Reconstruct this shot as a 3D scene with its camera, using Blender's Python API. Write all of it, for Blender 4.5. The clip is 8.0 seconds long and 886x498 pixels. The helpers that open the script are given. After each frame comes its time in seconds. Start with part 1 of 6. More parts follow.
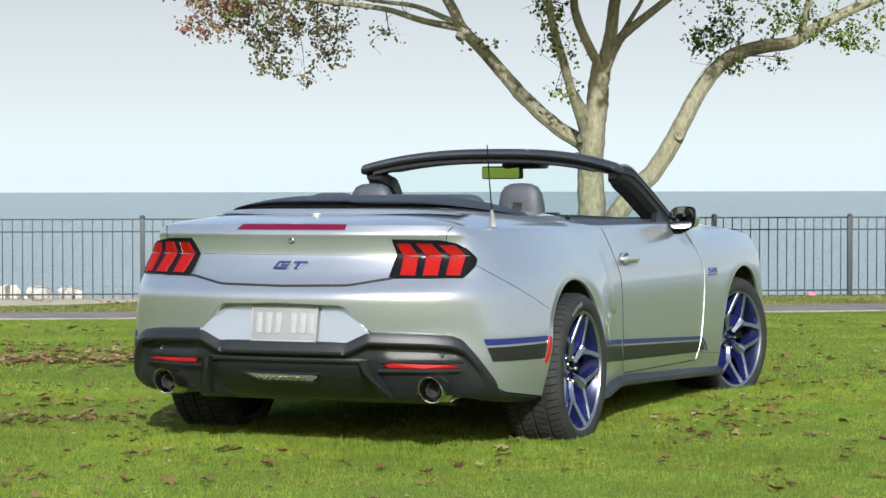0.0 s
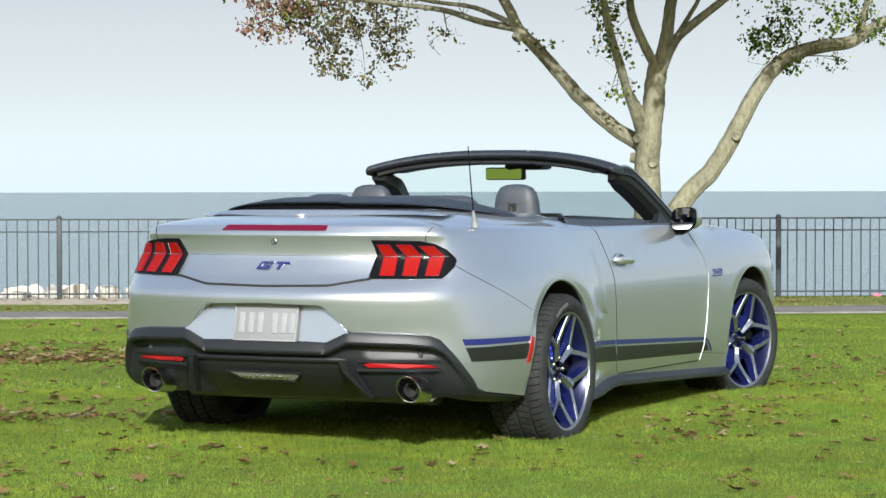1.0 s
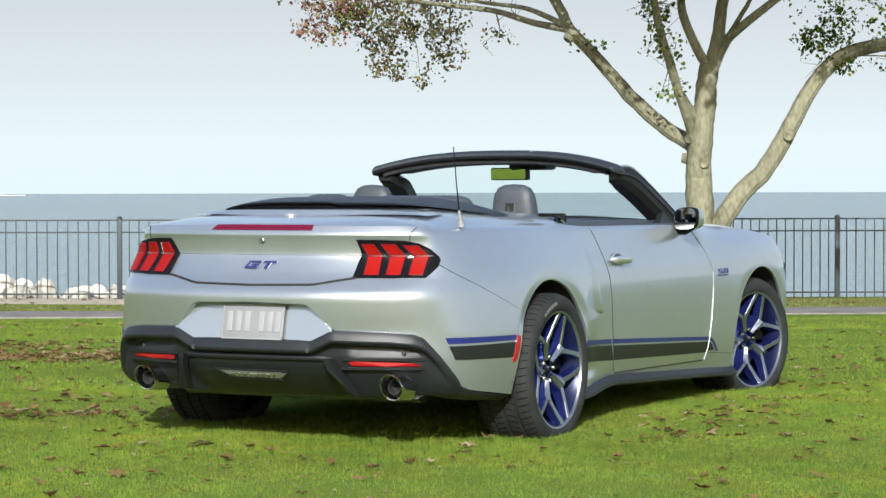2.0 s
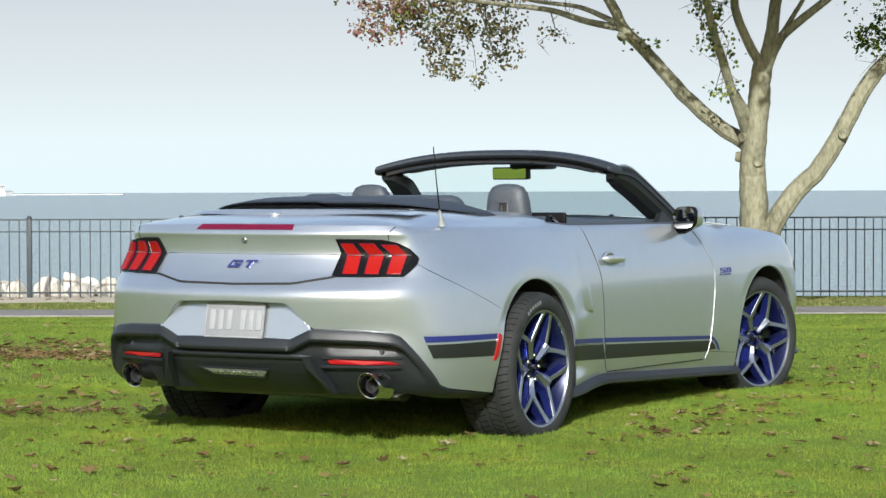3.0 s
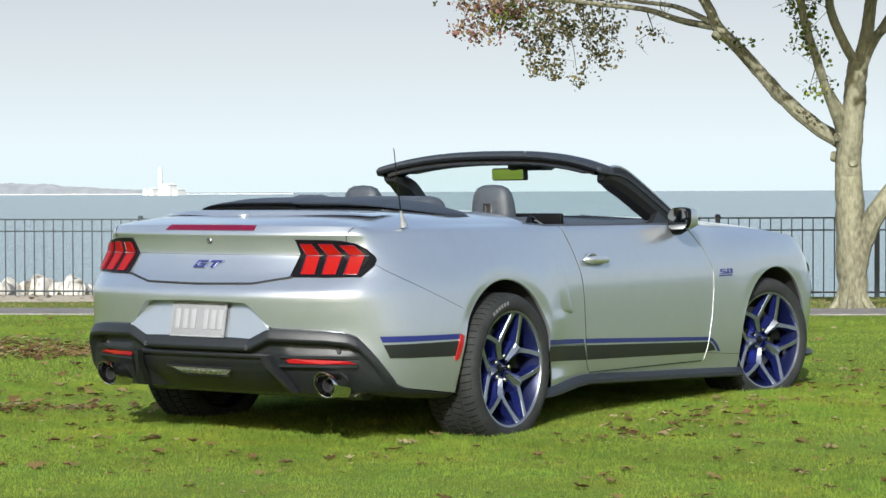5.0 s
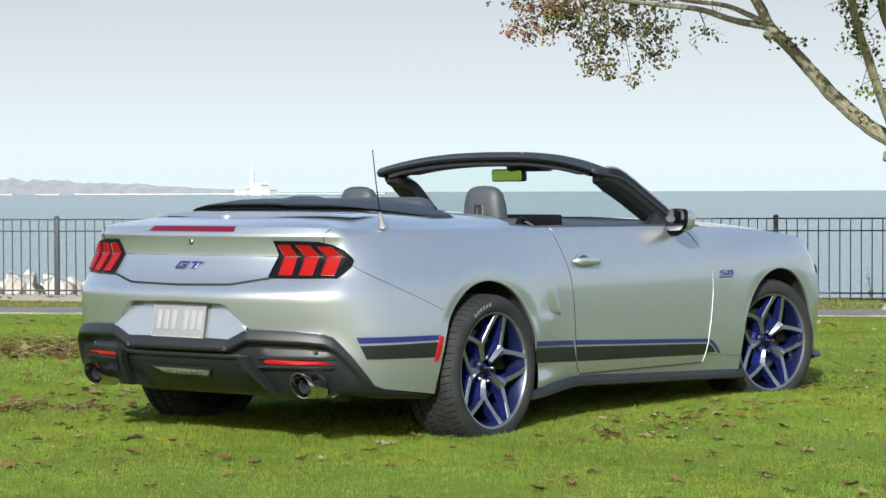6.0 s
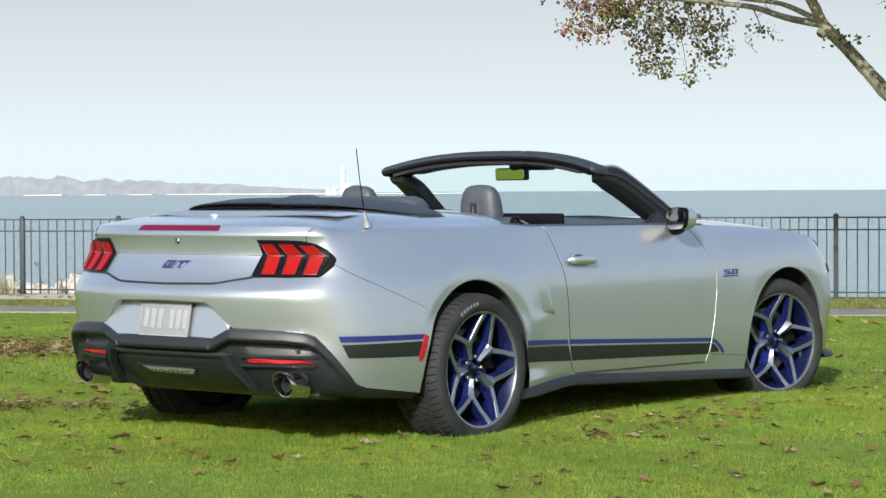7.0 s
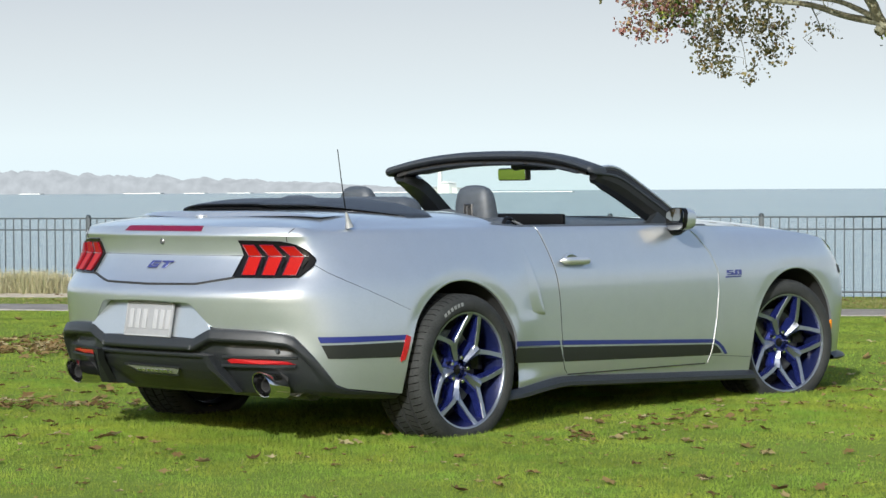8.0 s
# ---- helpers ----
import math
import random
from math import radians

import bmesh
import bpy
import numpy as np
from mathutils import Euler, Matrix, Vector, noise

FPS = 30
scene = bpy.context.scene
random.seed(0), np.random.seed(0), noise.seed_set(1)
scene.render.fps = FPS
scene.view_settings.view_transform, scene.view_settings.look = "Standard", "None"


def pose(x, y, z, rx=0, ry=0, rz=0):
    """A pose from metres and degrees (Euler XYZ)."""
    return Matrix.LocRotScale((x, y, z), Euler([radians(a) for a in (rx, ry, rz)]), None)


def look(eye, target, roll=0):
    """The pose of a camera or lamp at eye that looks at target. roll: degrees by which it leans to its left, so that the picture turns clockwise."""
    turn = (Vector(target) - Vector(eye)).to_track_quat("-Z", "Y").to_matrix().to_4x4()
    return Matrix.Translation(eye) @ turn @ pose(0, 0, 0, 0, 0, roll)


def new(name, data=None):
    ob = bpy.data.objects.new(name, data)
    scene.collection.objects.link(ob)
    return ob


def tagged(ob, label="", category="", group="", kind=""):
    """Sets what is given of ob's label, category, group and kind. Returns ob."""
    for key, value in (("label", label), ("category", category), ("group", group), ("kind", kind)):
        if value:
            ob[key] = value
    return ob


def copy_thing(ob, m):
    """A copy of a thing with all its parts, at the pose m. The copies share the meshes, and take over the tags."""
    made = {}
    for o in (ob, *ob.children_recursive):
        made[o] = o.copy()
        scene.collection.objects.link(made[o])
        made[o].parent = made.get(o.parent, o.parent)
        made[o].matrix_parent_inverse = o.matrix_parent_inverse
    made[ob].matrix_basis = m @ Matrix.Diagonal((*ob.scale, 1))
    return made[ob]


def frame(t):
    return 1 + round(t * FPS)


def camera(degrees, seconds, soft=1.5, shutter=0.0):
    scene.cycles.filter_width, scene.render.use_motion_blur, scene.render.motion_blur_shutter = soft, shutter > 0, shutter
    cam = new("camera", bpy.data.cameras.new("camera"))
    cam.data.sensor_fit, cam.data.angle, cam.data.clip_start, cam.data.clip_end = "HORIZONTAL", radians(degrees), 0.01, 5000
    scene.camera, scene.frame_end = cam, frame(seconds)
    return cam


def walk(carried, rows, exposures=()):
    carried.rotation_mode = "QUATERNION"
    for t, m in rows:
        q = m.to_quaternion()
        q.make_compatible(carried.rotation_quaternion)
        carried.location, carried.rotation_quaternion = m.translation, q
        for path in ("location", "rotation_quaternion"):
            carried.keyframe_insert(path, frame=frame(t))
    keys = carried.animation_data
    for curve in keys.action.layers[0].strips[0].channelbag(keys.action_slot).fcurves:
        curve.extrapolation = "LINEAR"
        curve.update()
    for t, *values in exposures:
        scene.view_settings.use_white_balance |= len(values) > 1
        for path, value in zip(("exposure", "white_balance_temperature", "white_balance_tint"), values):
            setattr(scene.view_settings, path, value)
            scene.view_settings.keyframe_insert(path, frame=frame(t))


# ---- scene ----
import functools

cam = camera(22.3, 8.0)
PATH = [
    (0, (-9.386, -4.17, 1.11), (-7.538, -3.407, 1.058), -0.1),
    (0.5, (-9.324, -4.399, 1.114), (-7.492, -3.598, 1.061), -0.1),
    (1, (-9.261, -4.653, 1.115), (-7.448, -3.81, 1.063), -0.1),
    (1.5, (-9.214, -4.853, 1.109), (-7.417, -3.977, 1.058), -0.1),
    (3, (-8.964, -5.545, 1.113), (-7.226, -4.557, 1.061), -0.2),
    (3.5, (-8.885, -5.725, 1.112), (-7.163, -4.709, 1.06), -0.2),
    (4, (-8.762, -5.952, 1.116), (-7.062, -4.899, 1.064), -0.2),
    (4.5, (-8.665, -6.15, 1.116), (-6.985, -5.066, 1.064), -0.2),
    (6, (-8.269, -6.751, 1.123), (-6.657, -5.568, 1.071), -0.2),
    (6.5, (-8.134, -6.935, 1.119), (-6.545, -5.721, 1.067), -0.2),
    (7, (-7.979, -7.116, 1.118), (-6.417, -5.869, 1.066), -0.3),
    (7.5, (-7.829, -7.282, 1.115), (-6.291, -6.005, 1.064), -0.3),
    (8, (-7.645, -7.493, 1.125), (-6.138, -6.179, 1.072), -0.3),
]
walk(cam, [(t, look(eye, target, roll)) for t, eye, target, roll in PATH], exposures=((0, 0.50, 6050, 8), (8, 0.50, 6050, 8)))

# ---- sky and sun ----
SUN_WAY = Vector((1.75, 0.82, -1.0)).normalized()
world = bpy.data.worlds.new("hazy_sky")
scene.world = world
world.use_nodes = True
wn = world.node_tree.nodes
wl = world.node_tree.links
sky = wn.new("ShaderNodeTexSky")
sky.sky_type = "NISHITA"
sky.sun_disc = False
sky.sun_elevation = radians(27)
sky.sun_rotation = math.atan2(-SUN_WAY.x, -SUN_WAY.y)
sky.air_density, sky.dust_density, sky.ozone_density = 1.5, 6.0, 1.0
tc = wn.new("ShaderNodeTexCoord")
sep = wn.new("ShaderNodeSeparateXYZ")
wl.new(tc.outputs["Generated"], sep.inputs[0])
haze = wn.new("ShaderNodeValToRGB")
haze.color_ramp.elements[0].position, haze.color_ramp.elements[0].color = 0.0, (0.60, 0.665, 0.665, 1)
haze.color_ramp.elements[1].position, haze.color_ramp.elements[1].color = 1.0, (0.035, 0.060, 0.14, 1)
for at, col in ((0.022, (0.59, 0.64, 0.635, 1)), (0.082, (0.33, 0.345, 0.395, 1)), (0.20, (0.25, 0.285, 0.355, 1)), (0.42, (0.125, 0.155, 0.24, 1))):
    e = haze.color_ramp.elements.new(at)
    e.color = col
wl.new(sep.outputs[2], haze.inputs[0])
sky_bg = wn["Background"]
sky_bg.inputs[1].default_value = 0.08
wl.new(sky.outputs[0], sky_bg.inputs[0])
haze_bg = wn.new("ShaderNodeBackground")
haze_bg.inputs[1].default_value = 1.0
wl.new(haze.outputs[0], haze_bg.inputs[0])
both = wn.new("ShaderNodeAddShader")
wl.new(sky_bg.outputs[0], both.inputs[0])
wl.new(haze_bg.outputs[0], both.inputs[1])
wl.new(both.outputs[0], wn["World Output"].inputs[0])

sun = new("sun", bpy.data.lights.new("sun", "SUN"))
sun.data.energy, sun.data.angle, sun.data.color = 5.0, radians(0.6), (1.0, 0.975, 0.92)
sun.matrix_world = look((0, 0, 30), Vector((0, 0, 30)) + SUN_WAY)


# ---- materials ----
def mat(name, col, rough=0.5, metal=0.0, coat=0.0, noise_scale=0.0, spread=0.12, bump=0.0, bump_scale=None, col2=None, spec=0.5, trans=0.0, obj_random=0.0):
    """A Principled material with colour that varies at two scales and fine relief."""
    m = bpy.data.materials.new(name)
    m.use_nodes = True
    n, l = m.node_tree.nodes, m.node_tree.links
    b = n["Principled BSDF"]
    b.inputs["Base Color"].default_value = (*col, 1)
    b.inputs["Roughness"].default_value = rough
    b.inputs["Metallic"].default_value = metal
    b.inputs["Coat Weight"].default_value = coat
    b.inputs["Coat Roughness"].default_value = 0.07
    b.inputs["Specular IOR Level"].default_value = spec
    b.inputs["Transmission Weight"].default_value = trans
    tex = n.new("ShaderNodeTexCoord")
    if noise_scale:
        big, small = n.new("ShaderNodeTexNoise"), n.new("ShaderNodeTexNoise")
        big.inputs["Scale"].default_value, small.inputs["Scale"].default_value = noise_scale, noise_scale * 9
        big.inputs["Detail"].default_value = small.inputs["Detail"].default_value = 5
        for t in (big, small):
            l.new(tex.outputs["Object"], t.inputs["Vector"])
        add = n.new("ShaderNodeMath")
        add.operation = "ADD"
        l.new(big.outputs["Fac"], add.inputs[0]), l.new(small.outputs["Fac"], add.inputs[1])
        ramp = n.new("ShaderNodeMapRange")
        ramp.inputs[1].default_value, ramp.inputs[2].default_value = 0.7, 1.3
        l.new(add.outputs[0], ramp.inputs[0])
        mix = n.new("ShaderNodeMix")
        mix.data_type = "RGBA"
        other = col2 or tuple(min(1, c * (1 + 2.5 * spread)) for c in col)
        first = col if col2 else tuple(c * (1 - spread) for c in col)
        mix.inputs[6].default_value, mix.inputs[7].default_value = (*first, 1), (*other, 1)
        l.new(ramp.outputs[0], mix.inputs[0])
        out = mix.outputs[2]
        if obj_random:
            info, hsv = n.new("ShaderNodeObjectInfo"), n.new("ShaderNodeHueSaturation")
            mr = n.new("ShaderNodeMapRange")
            mr.inputs[3].default_value, mr.inputs[4].default_value = 1 - obj_random, 1 + obj_random
            l.new(info.outputs["Random"], mr.inputs[0]), l.new(mr.outputs[0], hsv.inputs["Value"])
            l.new(out, hsv.inputs["Color"])
            out = hsv.outputs[0]
        l.new(out, b.inputs["Base Color"])
    if bump:
        tn, bp = n.new("ShaderNodeTexNoise"), n.new("ShaderNodeBump")
        tn.inputs["Scale"].default_value, tn.inputs["Detail"].default_value = bump_scale or noise_scale * 10 or 50, 6
        bp.inputs["Strength"].default_value, bp.inputs["Distance"].default_value = bump, 0.01
        l.new(tex.outputs["Object"], tn.inputs["Vector"]), l.new(tn.outputs["Fac"], bp.inputs["Height"]), l.new(bp.outputs[0], b.inputs["Normal"])
    return m


def island_mat(name, stops, rough=0.7, thin=0.0, patch=0.0, spec=0.2, soft=0.0):
    """A material whose colour is drawn for each loose piece of a joined mesh, from stops (position, colour)."""
    m = bpy.data.materials.new(name)
    m.use_nodes = True
    n, l = m.node_tree.nodes, m.node_tree.links
    b = n["Principled BSDF"]
    b.inputs["Roughness"].default_value = rough
    b.inputs["Specular IOR Level"].default_value = spec
    geo, ramp = n.new("ShaderNodeNewGeometry"), n.new("ShaderNodeValToRGB")
    els = ramp.color_ramp.elements
    els[0].position, els[0].color = stops[0][0], (*stops[0][1], 1)
    els[1].position, els[1].color = stops[-1][0], (*stops[-1][1], 1)
    for at, c in stops[1:-1]:
        els.new(at).color = (*c, 1)
    l.new(geo.outputs["Random Per Island"], ramp.inputs[0])
    out = ramp.outputs[0]
    if patch:
        tx, ns, hsv, mr = n.new("ShaderNodeTexCoord"), n.new("ShaderNodeTexNoise"), n.new("ShaderNodeHueSaturation"), n.new("ShaderNodeMapRange")
        ns.inputs["Scale"].default_value, ns.inputs["Detail"].default_value = patch, 4
        mr.inputs[1].default_value, mr.inputs[2].default_value, mr.inputs[3].default_value, mr.inputs[4].default_value = 0.3, 0.7, 0.78, 1.26
        l.new(tx.outputs["Object"], ns.inputs["Vector"]), l.new(ns.outputs["Fac"], mr.inputs[0])
        fine, fr, mul = n.new("ShaderNodeTexNoise"), n.new("ShaderNodeMapRange"), n.new("ShaderNodeMath")
        fine.inputs["Scale"].default_value, fine.inputs["Detail"].default_value = patch * 8, 3
        fr.inputs[1].default_value, fr.inputs[2].default_value, fr.inputs[3].default_value, fr.inputs[4].default_value = 0.32, 0.68, 0.84, 1.16
        mul.operation = "MULTIPLY"
        l.new(tx.outputs["Object"], fine.inputs["Vector"]), l.new(fine.outputs["Fac"], fr.inputs[0])
        l.new(mr.outputs[0], mul.inputs[0]), l.new(fr.outputs[0], mul.inputs[1]), l.new(mul.outputs[0], hsv.inputs["Value"]), l.new(out, hsv.inputs["Color"])
        hue, hr = n.new("ShaderNodeTexNoise"), n.new("ShaderNodeMapRange")
        hue.inputs["Scale"].default_value, hue.inputs["Detail"].default_value = patch * 2.3, 3
        hr.inputs[1].default_value, hr.inputs[2].default_value, hr.inputs[3].default_value, hr.inputs[4].default_value = 0.3, 0.7, 0.525, 0.475
        l.new(tx.outputs["Object"], hue.inputs["Vector"]), l.new(hue.outputs["Fac"], hr.inputs[0]), l.new(hr.outputs[0], hsv.inputs["Hue"])
        out = hsv.outputs[0]
    l.new(out, b.inputs["Base Color"])
    if soft:
        lift, unit = n.new("ShaderNodeVectorMath"), n.new("ShaderNodeVectorMath")
        lift.operation, unit.operation = "ADD", "NORMALIZE"
        lift.inputs[1].default_value = (0, 0, soft)
        l.new(geo.outputs["Normal"], lift.inputs[0]), l.new(lift.outputs[0], unit.inputs[0]), l.new(unit.outputs[0], b.inputs["Normal"])
    if thin:
        tr, mixs = n.new("ShaderNodeBsdfTranslucent"), n.new("ShaderNodeMixShader")
        l.new(out, tr.inputs[0])
        mixs.inputs[0].default_value = thin
        l.new(b.outputs[0], mixs.inputs[1]), l.new(tr.outputs[0], mixs.inputs[2])
        l.new(mixs.outputs[0], n["Material Output"].inputs[0])
    return m


PAINT = mat("silver_paint", (0.425, 0.455, 0.485), 0.30, 0.78, 1.0, noise_scale=12, spread=0.015)
PAINT.node_tree.nodes["Principled BSDF"].inputs["Coat Roughness"].default_value = 0.025
BLACK_PLASTIC = mat("black_plastic", (0.010, 0.0115, 0.013), 0.44, spec=0.42, noise_scale=60, spread=0.15, bump=0.08, bump_scale=700)
GLOSS_BLACK = mat("gloss_black", (0.005, 0.005, 0.0055), 0.12, spec=0.12, coat=0.05, noise_scale=40, spread=0.1)
SEAM = mat("seam_shadow_gap", (0.012, 0.012, 0.013), 0.7)
DARK = mat("dark_liner", (0.012, 0.012, 0.012), 0.9, noise_scale=20)
RUBBER = mat("tyre_rubber", (0.0145, 0.0155, 0.015), 0.78, spec=0.3, noise_scale=14, spread=0.3, bump=0.15, bump_scale=350)
SENSOR = mat("dark_grey_sensor", (0.045, 0.047, 0.05), 0.4, noise_scale=60)
GROOVE_SHADE = mat("tread_gap_shade", (0.004, 0.004, 0.004), 0.95, spec=0.05)
MOULDED = mat("raised_sidewall_letters", (0.12, 0.124, 0.122), 0.6, noise_scale=200, spread=0.4)
RIM_BLUE = mat("blue_rim_paint", (0.022, 0.032, 0.175), 0.24, 0.75, 0.7, noise_scale=300, spread=0.1)
# rim blue darkened: the shade inside the wheel is put into the colour
RIM_BLUE_SHADED = mat("shaded_blue_barrel", (0.006, 0.009, 0.042), 0.32, 0.4, 0.25, noise_scale=60, spread=0.2)
RIM_SILVER = mat("machined_alloy", (0.29, 0.31, 0.36), 0.34, 0.95, 0.1, noise_scale=80, spread=0.06)
CHROME = mat("polished_steel", (0.55, 0.55, 0.56), 0.12, 1.0, noise_scale=40, spread=0.05)
STEEL = mat("brake_steel", (0.14, 0.14, 0.145), 0.4, 0.9, noise_scale=70, spread=0.2)
# upper facets darker, lower ones lighter: the lamp's shading put into the red
LAMP_UPPER_SHADED = mat("red_lens_shaded", (0.170, 0.0045, 0.0025), 0.3, spec=0.05, coat=0.03, noise_scale=120, spread=0.1)
LAMP_LOWER_LIT = mat("red_lens_lit", (0.215, 0.0065, 0.005), 0.3, spec=0.05, coat=0.03, noise_scale=120, spread=0.1)
REFLECTOR_RED = mat("red_reflector", (0.24, 0.005, 0.008), 0.3, coat=0.2, noise_scale=200, spread=0.2)
BRAKE_RED = mat("dark_red_lens", (0.085, 0.003, 0.018), 0.3, coat=0.1, spec=0.3, noise_scale=90, spread=0.15)
CLEAR_LAMP = mat("clear_lamp", (0.22, 0.225, 0.22), 0.18, 0.4, 0.8, noise_scale=120, spread=0.3)
STRIPE_BLUE = mat("blue_stripe_film", (0.009, 0.014, 0.10), 0.4, coat=0.15, noise_scale=60, spread=0.06)
STRIPE_BLACK = mat("black_stripe_film", (0.009, 0.010, 0.009), 0.45, spec=0.35, coat=0.12, noise_scale=60, spread=0.1)
BADGE_BLUE = mat("blue_badge", (0.045, 0.055, 0.19), 0.28, 0.6, 0.5, noise_scale=80)
PLATE_MAT = mat("plate_silver", (0.175, 0.18, 0.19), 0.55, 0.0, noise_scale=30, spread=0.04)
PLATE_BAR = mat("plate_embossed", (0.235, 0.24, 0.25), 0.5, 0.0, noise_scale=30, spread=0.04)
CANVAS = mat("black_canvas", (0.014, 0.017, 0.022), 0.52, spec=0.5, noise_scale=25, spread=0.25, bump=0.15, bump_scale=900)
LEATHER = mat("dark_leather", (0.036, 0.042, 0.050), 0.5, noise_scale=45, spread=0.2, bump=0.2, bump_scale=420)
HANDLE = mat("bright_silver_and_glint", (0.54, 0.55, 0.56), 0.38, 0.8, 0.8, noise_scale=300, spread=0.04)
PILLAR_BLACK = mat("black_pillar_trim", (0.007, 0.0075, 0.0085), 0.38, spec=0.35, noise_scale=50, spread=0.15)
SCREEN = mat("black_screen", (0.003, 0.003, 0.0035), 0.3, spec=0.12)
STITCH = mat("light_trim", (0.22, 0.225, 0.23), 0.45, 0.3, noise_scale=50)
# yellow-green tint puts the lawn's reflection into the mirror's colour
LAWN_TINT_MIRROR = mat("mirror_glass", (0.90, 0.95, 0.66), 0.02, 1.0)
TINTED_MIRROR = mat("tinted_mirror_glass", (0.29, 0.29, 0.285), 0.02, 1.0)
GLASS = bpy.data.materials.new("screen_glass")
GLASS.use_nodes = True
gn, gl = GLASS.node_tree.nodes, GLASS.node_tree.links
clear, gloss, gmix = gn.new("ShaderNodeBsdfTransparent"), gn.new("ShaderNodeBsdfGlossy"), gn.new("ShaderNodeMixShader")
clear.inputs[0].default_value, gloss.inputs["Roughness"].default_value, gmix.inputs[0].default_value = (0.90, 0.96, 0.94, 1), 0.01, 0.05
gl.new(clear.outputs[0], gmix.inputs[1]), gl.new(gloss.outputs[0], gmix.inputs[2]), gl.new(gmix.outputs[0], gn["Material Output"].inputs[0])
AMBER = mat("amber_marker", (0.8, 0.25, 0.02), 0.2, coat=0.8)


# ---- building helpers ----
def part(name, bm, material, parent, label="", smooth=True, sharp=35):
    """Links a bmesh as one mesh object under a thing or a part."""
    bmesh.ops.recalc_face_normals(bm, faces=bm.faces)
    me = bpy.data.meshes.new(name)
    bm.to_mesh(me)
    bm.free()
    if smooth and len(me.polygons):
        me.polygons.foreach_set("use_smooth", [True] * len(me.polygons))
        me.set_sharp_from_angle(angle=radians(sharp))
    me.materials.append(material)
    ob = new(name, me)
    if parent:
        ob.parent = parent
    if label:
        tagged(ob, label)
    return ob


def empty(name, label, category="", at=(0, 0, 0), group=""):
    ob = new(name)
    ob.location = at
    return tagged(ob, label, category, group)


def add_grid(bm, rows, close_u=False):
    """Adds a sheet of points, rows of equal length, to bm."""
    vs = [[bm.verts.new(p) for p in r] for r in rows]
    n = len(rows)
    for i in range(n if close_u else n - 1):
        for j in range(len(rows[0]) - 1):
            bm.faces.new((vs[i][j], vs[(i + 1) % n][j], vs[(i + 1) % n][j + 1], vs[i][j + 1]))
    return vs


def add_box(bm, lo, hi, m=None, bevel=0.0):
    """A box between two corners, optionally turned by m and bevelled."""
    made = bmesh.ops.create_cube(bm, size=1)["verts"]
    c, s = (Vector(lo) + Vector(hi)) / 2, Vector(hi) - Vector(lo)
    for v in made:
        v.co = Vector((c.x + v.co.x * s.x, c.y + v.co.y * s.y, c.z + v.co.z * s.z))
    if bevel:
        es = list({e for v in made for e in v.link_edges})
        made = bmesh.ops.bevel(bm, geom=es, offset=bevel, segments=2, affect="EDGES", profile=0.6)["verts"]
    if m is not None:
        for v in {v for v in made if v.is_valid}:
            v.co = m @ v.co
    return made


def add_tube(bm, pts, radii, n=8, cap=True):
    """A tube along points; radii: one number or one for each point."""
    pts = [Vector(p) for p in pts]
    if not hasattr(radii, "__len__"):
        radii = [radii] * len(pts)
    rings, side = [], None
    for i, p in enumerate(pts):
        d = (pts[min(i + 1, len(pts) - 1)] - pts[max(i - 1, 0)]).normalized()
        if side is None:
            side = d.orthogonal().normalized()
        side = (side - d * side.dot(d)).normalized()
        up = d.cross(side)
        rings.append([bm.verts.new(p + radii[i] * (math.cos(a) * side + math.sin(a) * up)) for a in (2 * math.pi * k / n for k in range(n))])
    for a, b in zip(rings, rings[1:]):
        for k in range(n):
            bm.faces.new((a[k], a[(k + 1) % n], b[(k + 1) % n], b[k]))
    if cap:
        bm.faces.new(rings[0][::-1]), bm.faces.new(rings[-1])


def add_lathe(bm, profile, n, close=False):
    """Turns a profile of (radius, along y) round the y axis."""
    rows = [[(r * math.cos(a), y, r * math.sin(a)) for r, y in profile] for a in (2 * math.pi * k / n for k in range(n))]
    add_grid(bm, rows, True)


def add_prism(bm, loop, back):
    """A slab from a closed loop of points, pushed back by the vector back."""
    front = [bm.verts.new(p) for p in loop]
    rear = [bm.verts.new(Vector(p) + Vector(back)) for p in loop]
    bm.faces.new(front), bm.faces.new(rear[::-1])
    n = len(loop)
    for i in range(n):
        bm.faces.new((front[i], rear[i], rear[(i + 1) % n], front[(i + 1) % n]))


def smooth_line(pts, steps=8):
    """Catmull-Rom through points."""
    p = [np.array(q, float) for q in pts]
    p = [2 * p[0] - p[1]] + p + [2 * p[-1] - p[-2]]
    out = []
    for i in range(1, len(p) - 2):
        for k in range(steps):
            t = k / steps
            a, b, c, d = p[i - 1], p[i], p[i + 1], p[i + 2]
            out.append(0.5 * (2 * b + (c - a) * t + (2 * a - 5 * b + 4 * c - d) * t**2 + (3 * b - a - 3 * c + d) * t**3))
    out.append(p[-2])
    return out


def ramp(x, *pairs):
    """Piecewise linear through (x, y) pairs."""
    return float(np.interp(x, [a for a, _ in pairs], [b for _, b in pairs]))


@functools.lru_cache(maxsize=None)
def bend(pairs):
    """Slopes of a smooth line through (x, y) pairs that never swings past them."""
    x, y = np.array(pairs, float).T
    d = np.diff(y) / np.diff(x)
    m = np.concatenate([[d[0]], np.where(d[1:] * d[:-1] > 0, 2 * d[1:] * d[:-1] / np.where(d[1:] + d[:-1] == 0, 1, d[1:] + d[:-1]), 0), [d[-1]]])
    return x, y, m


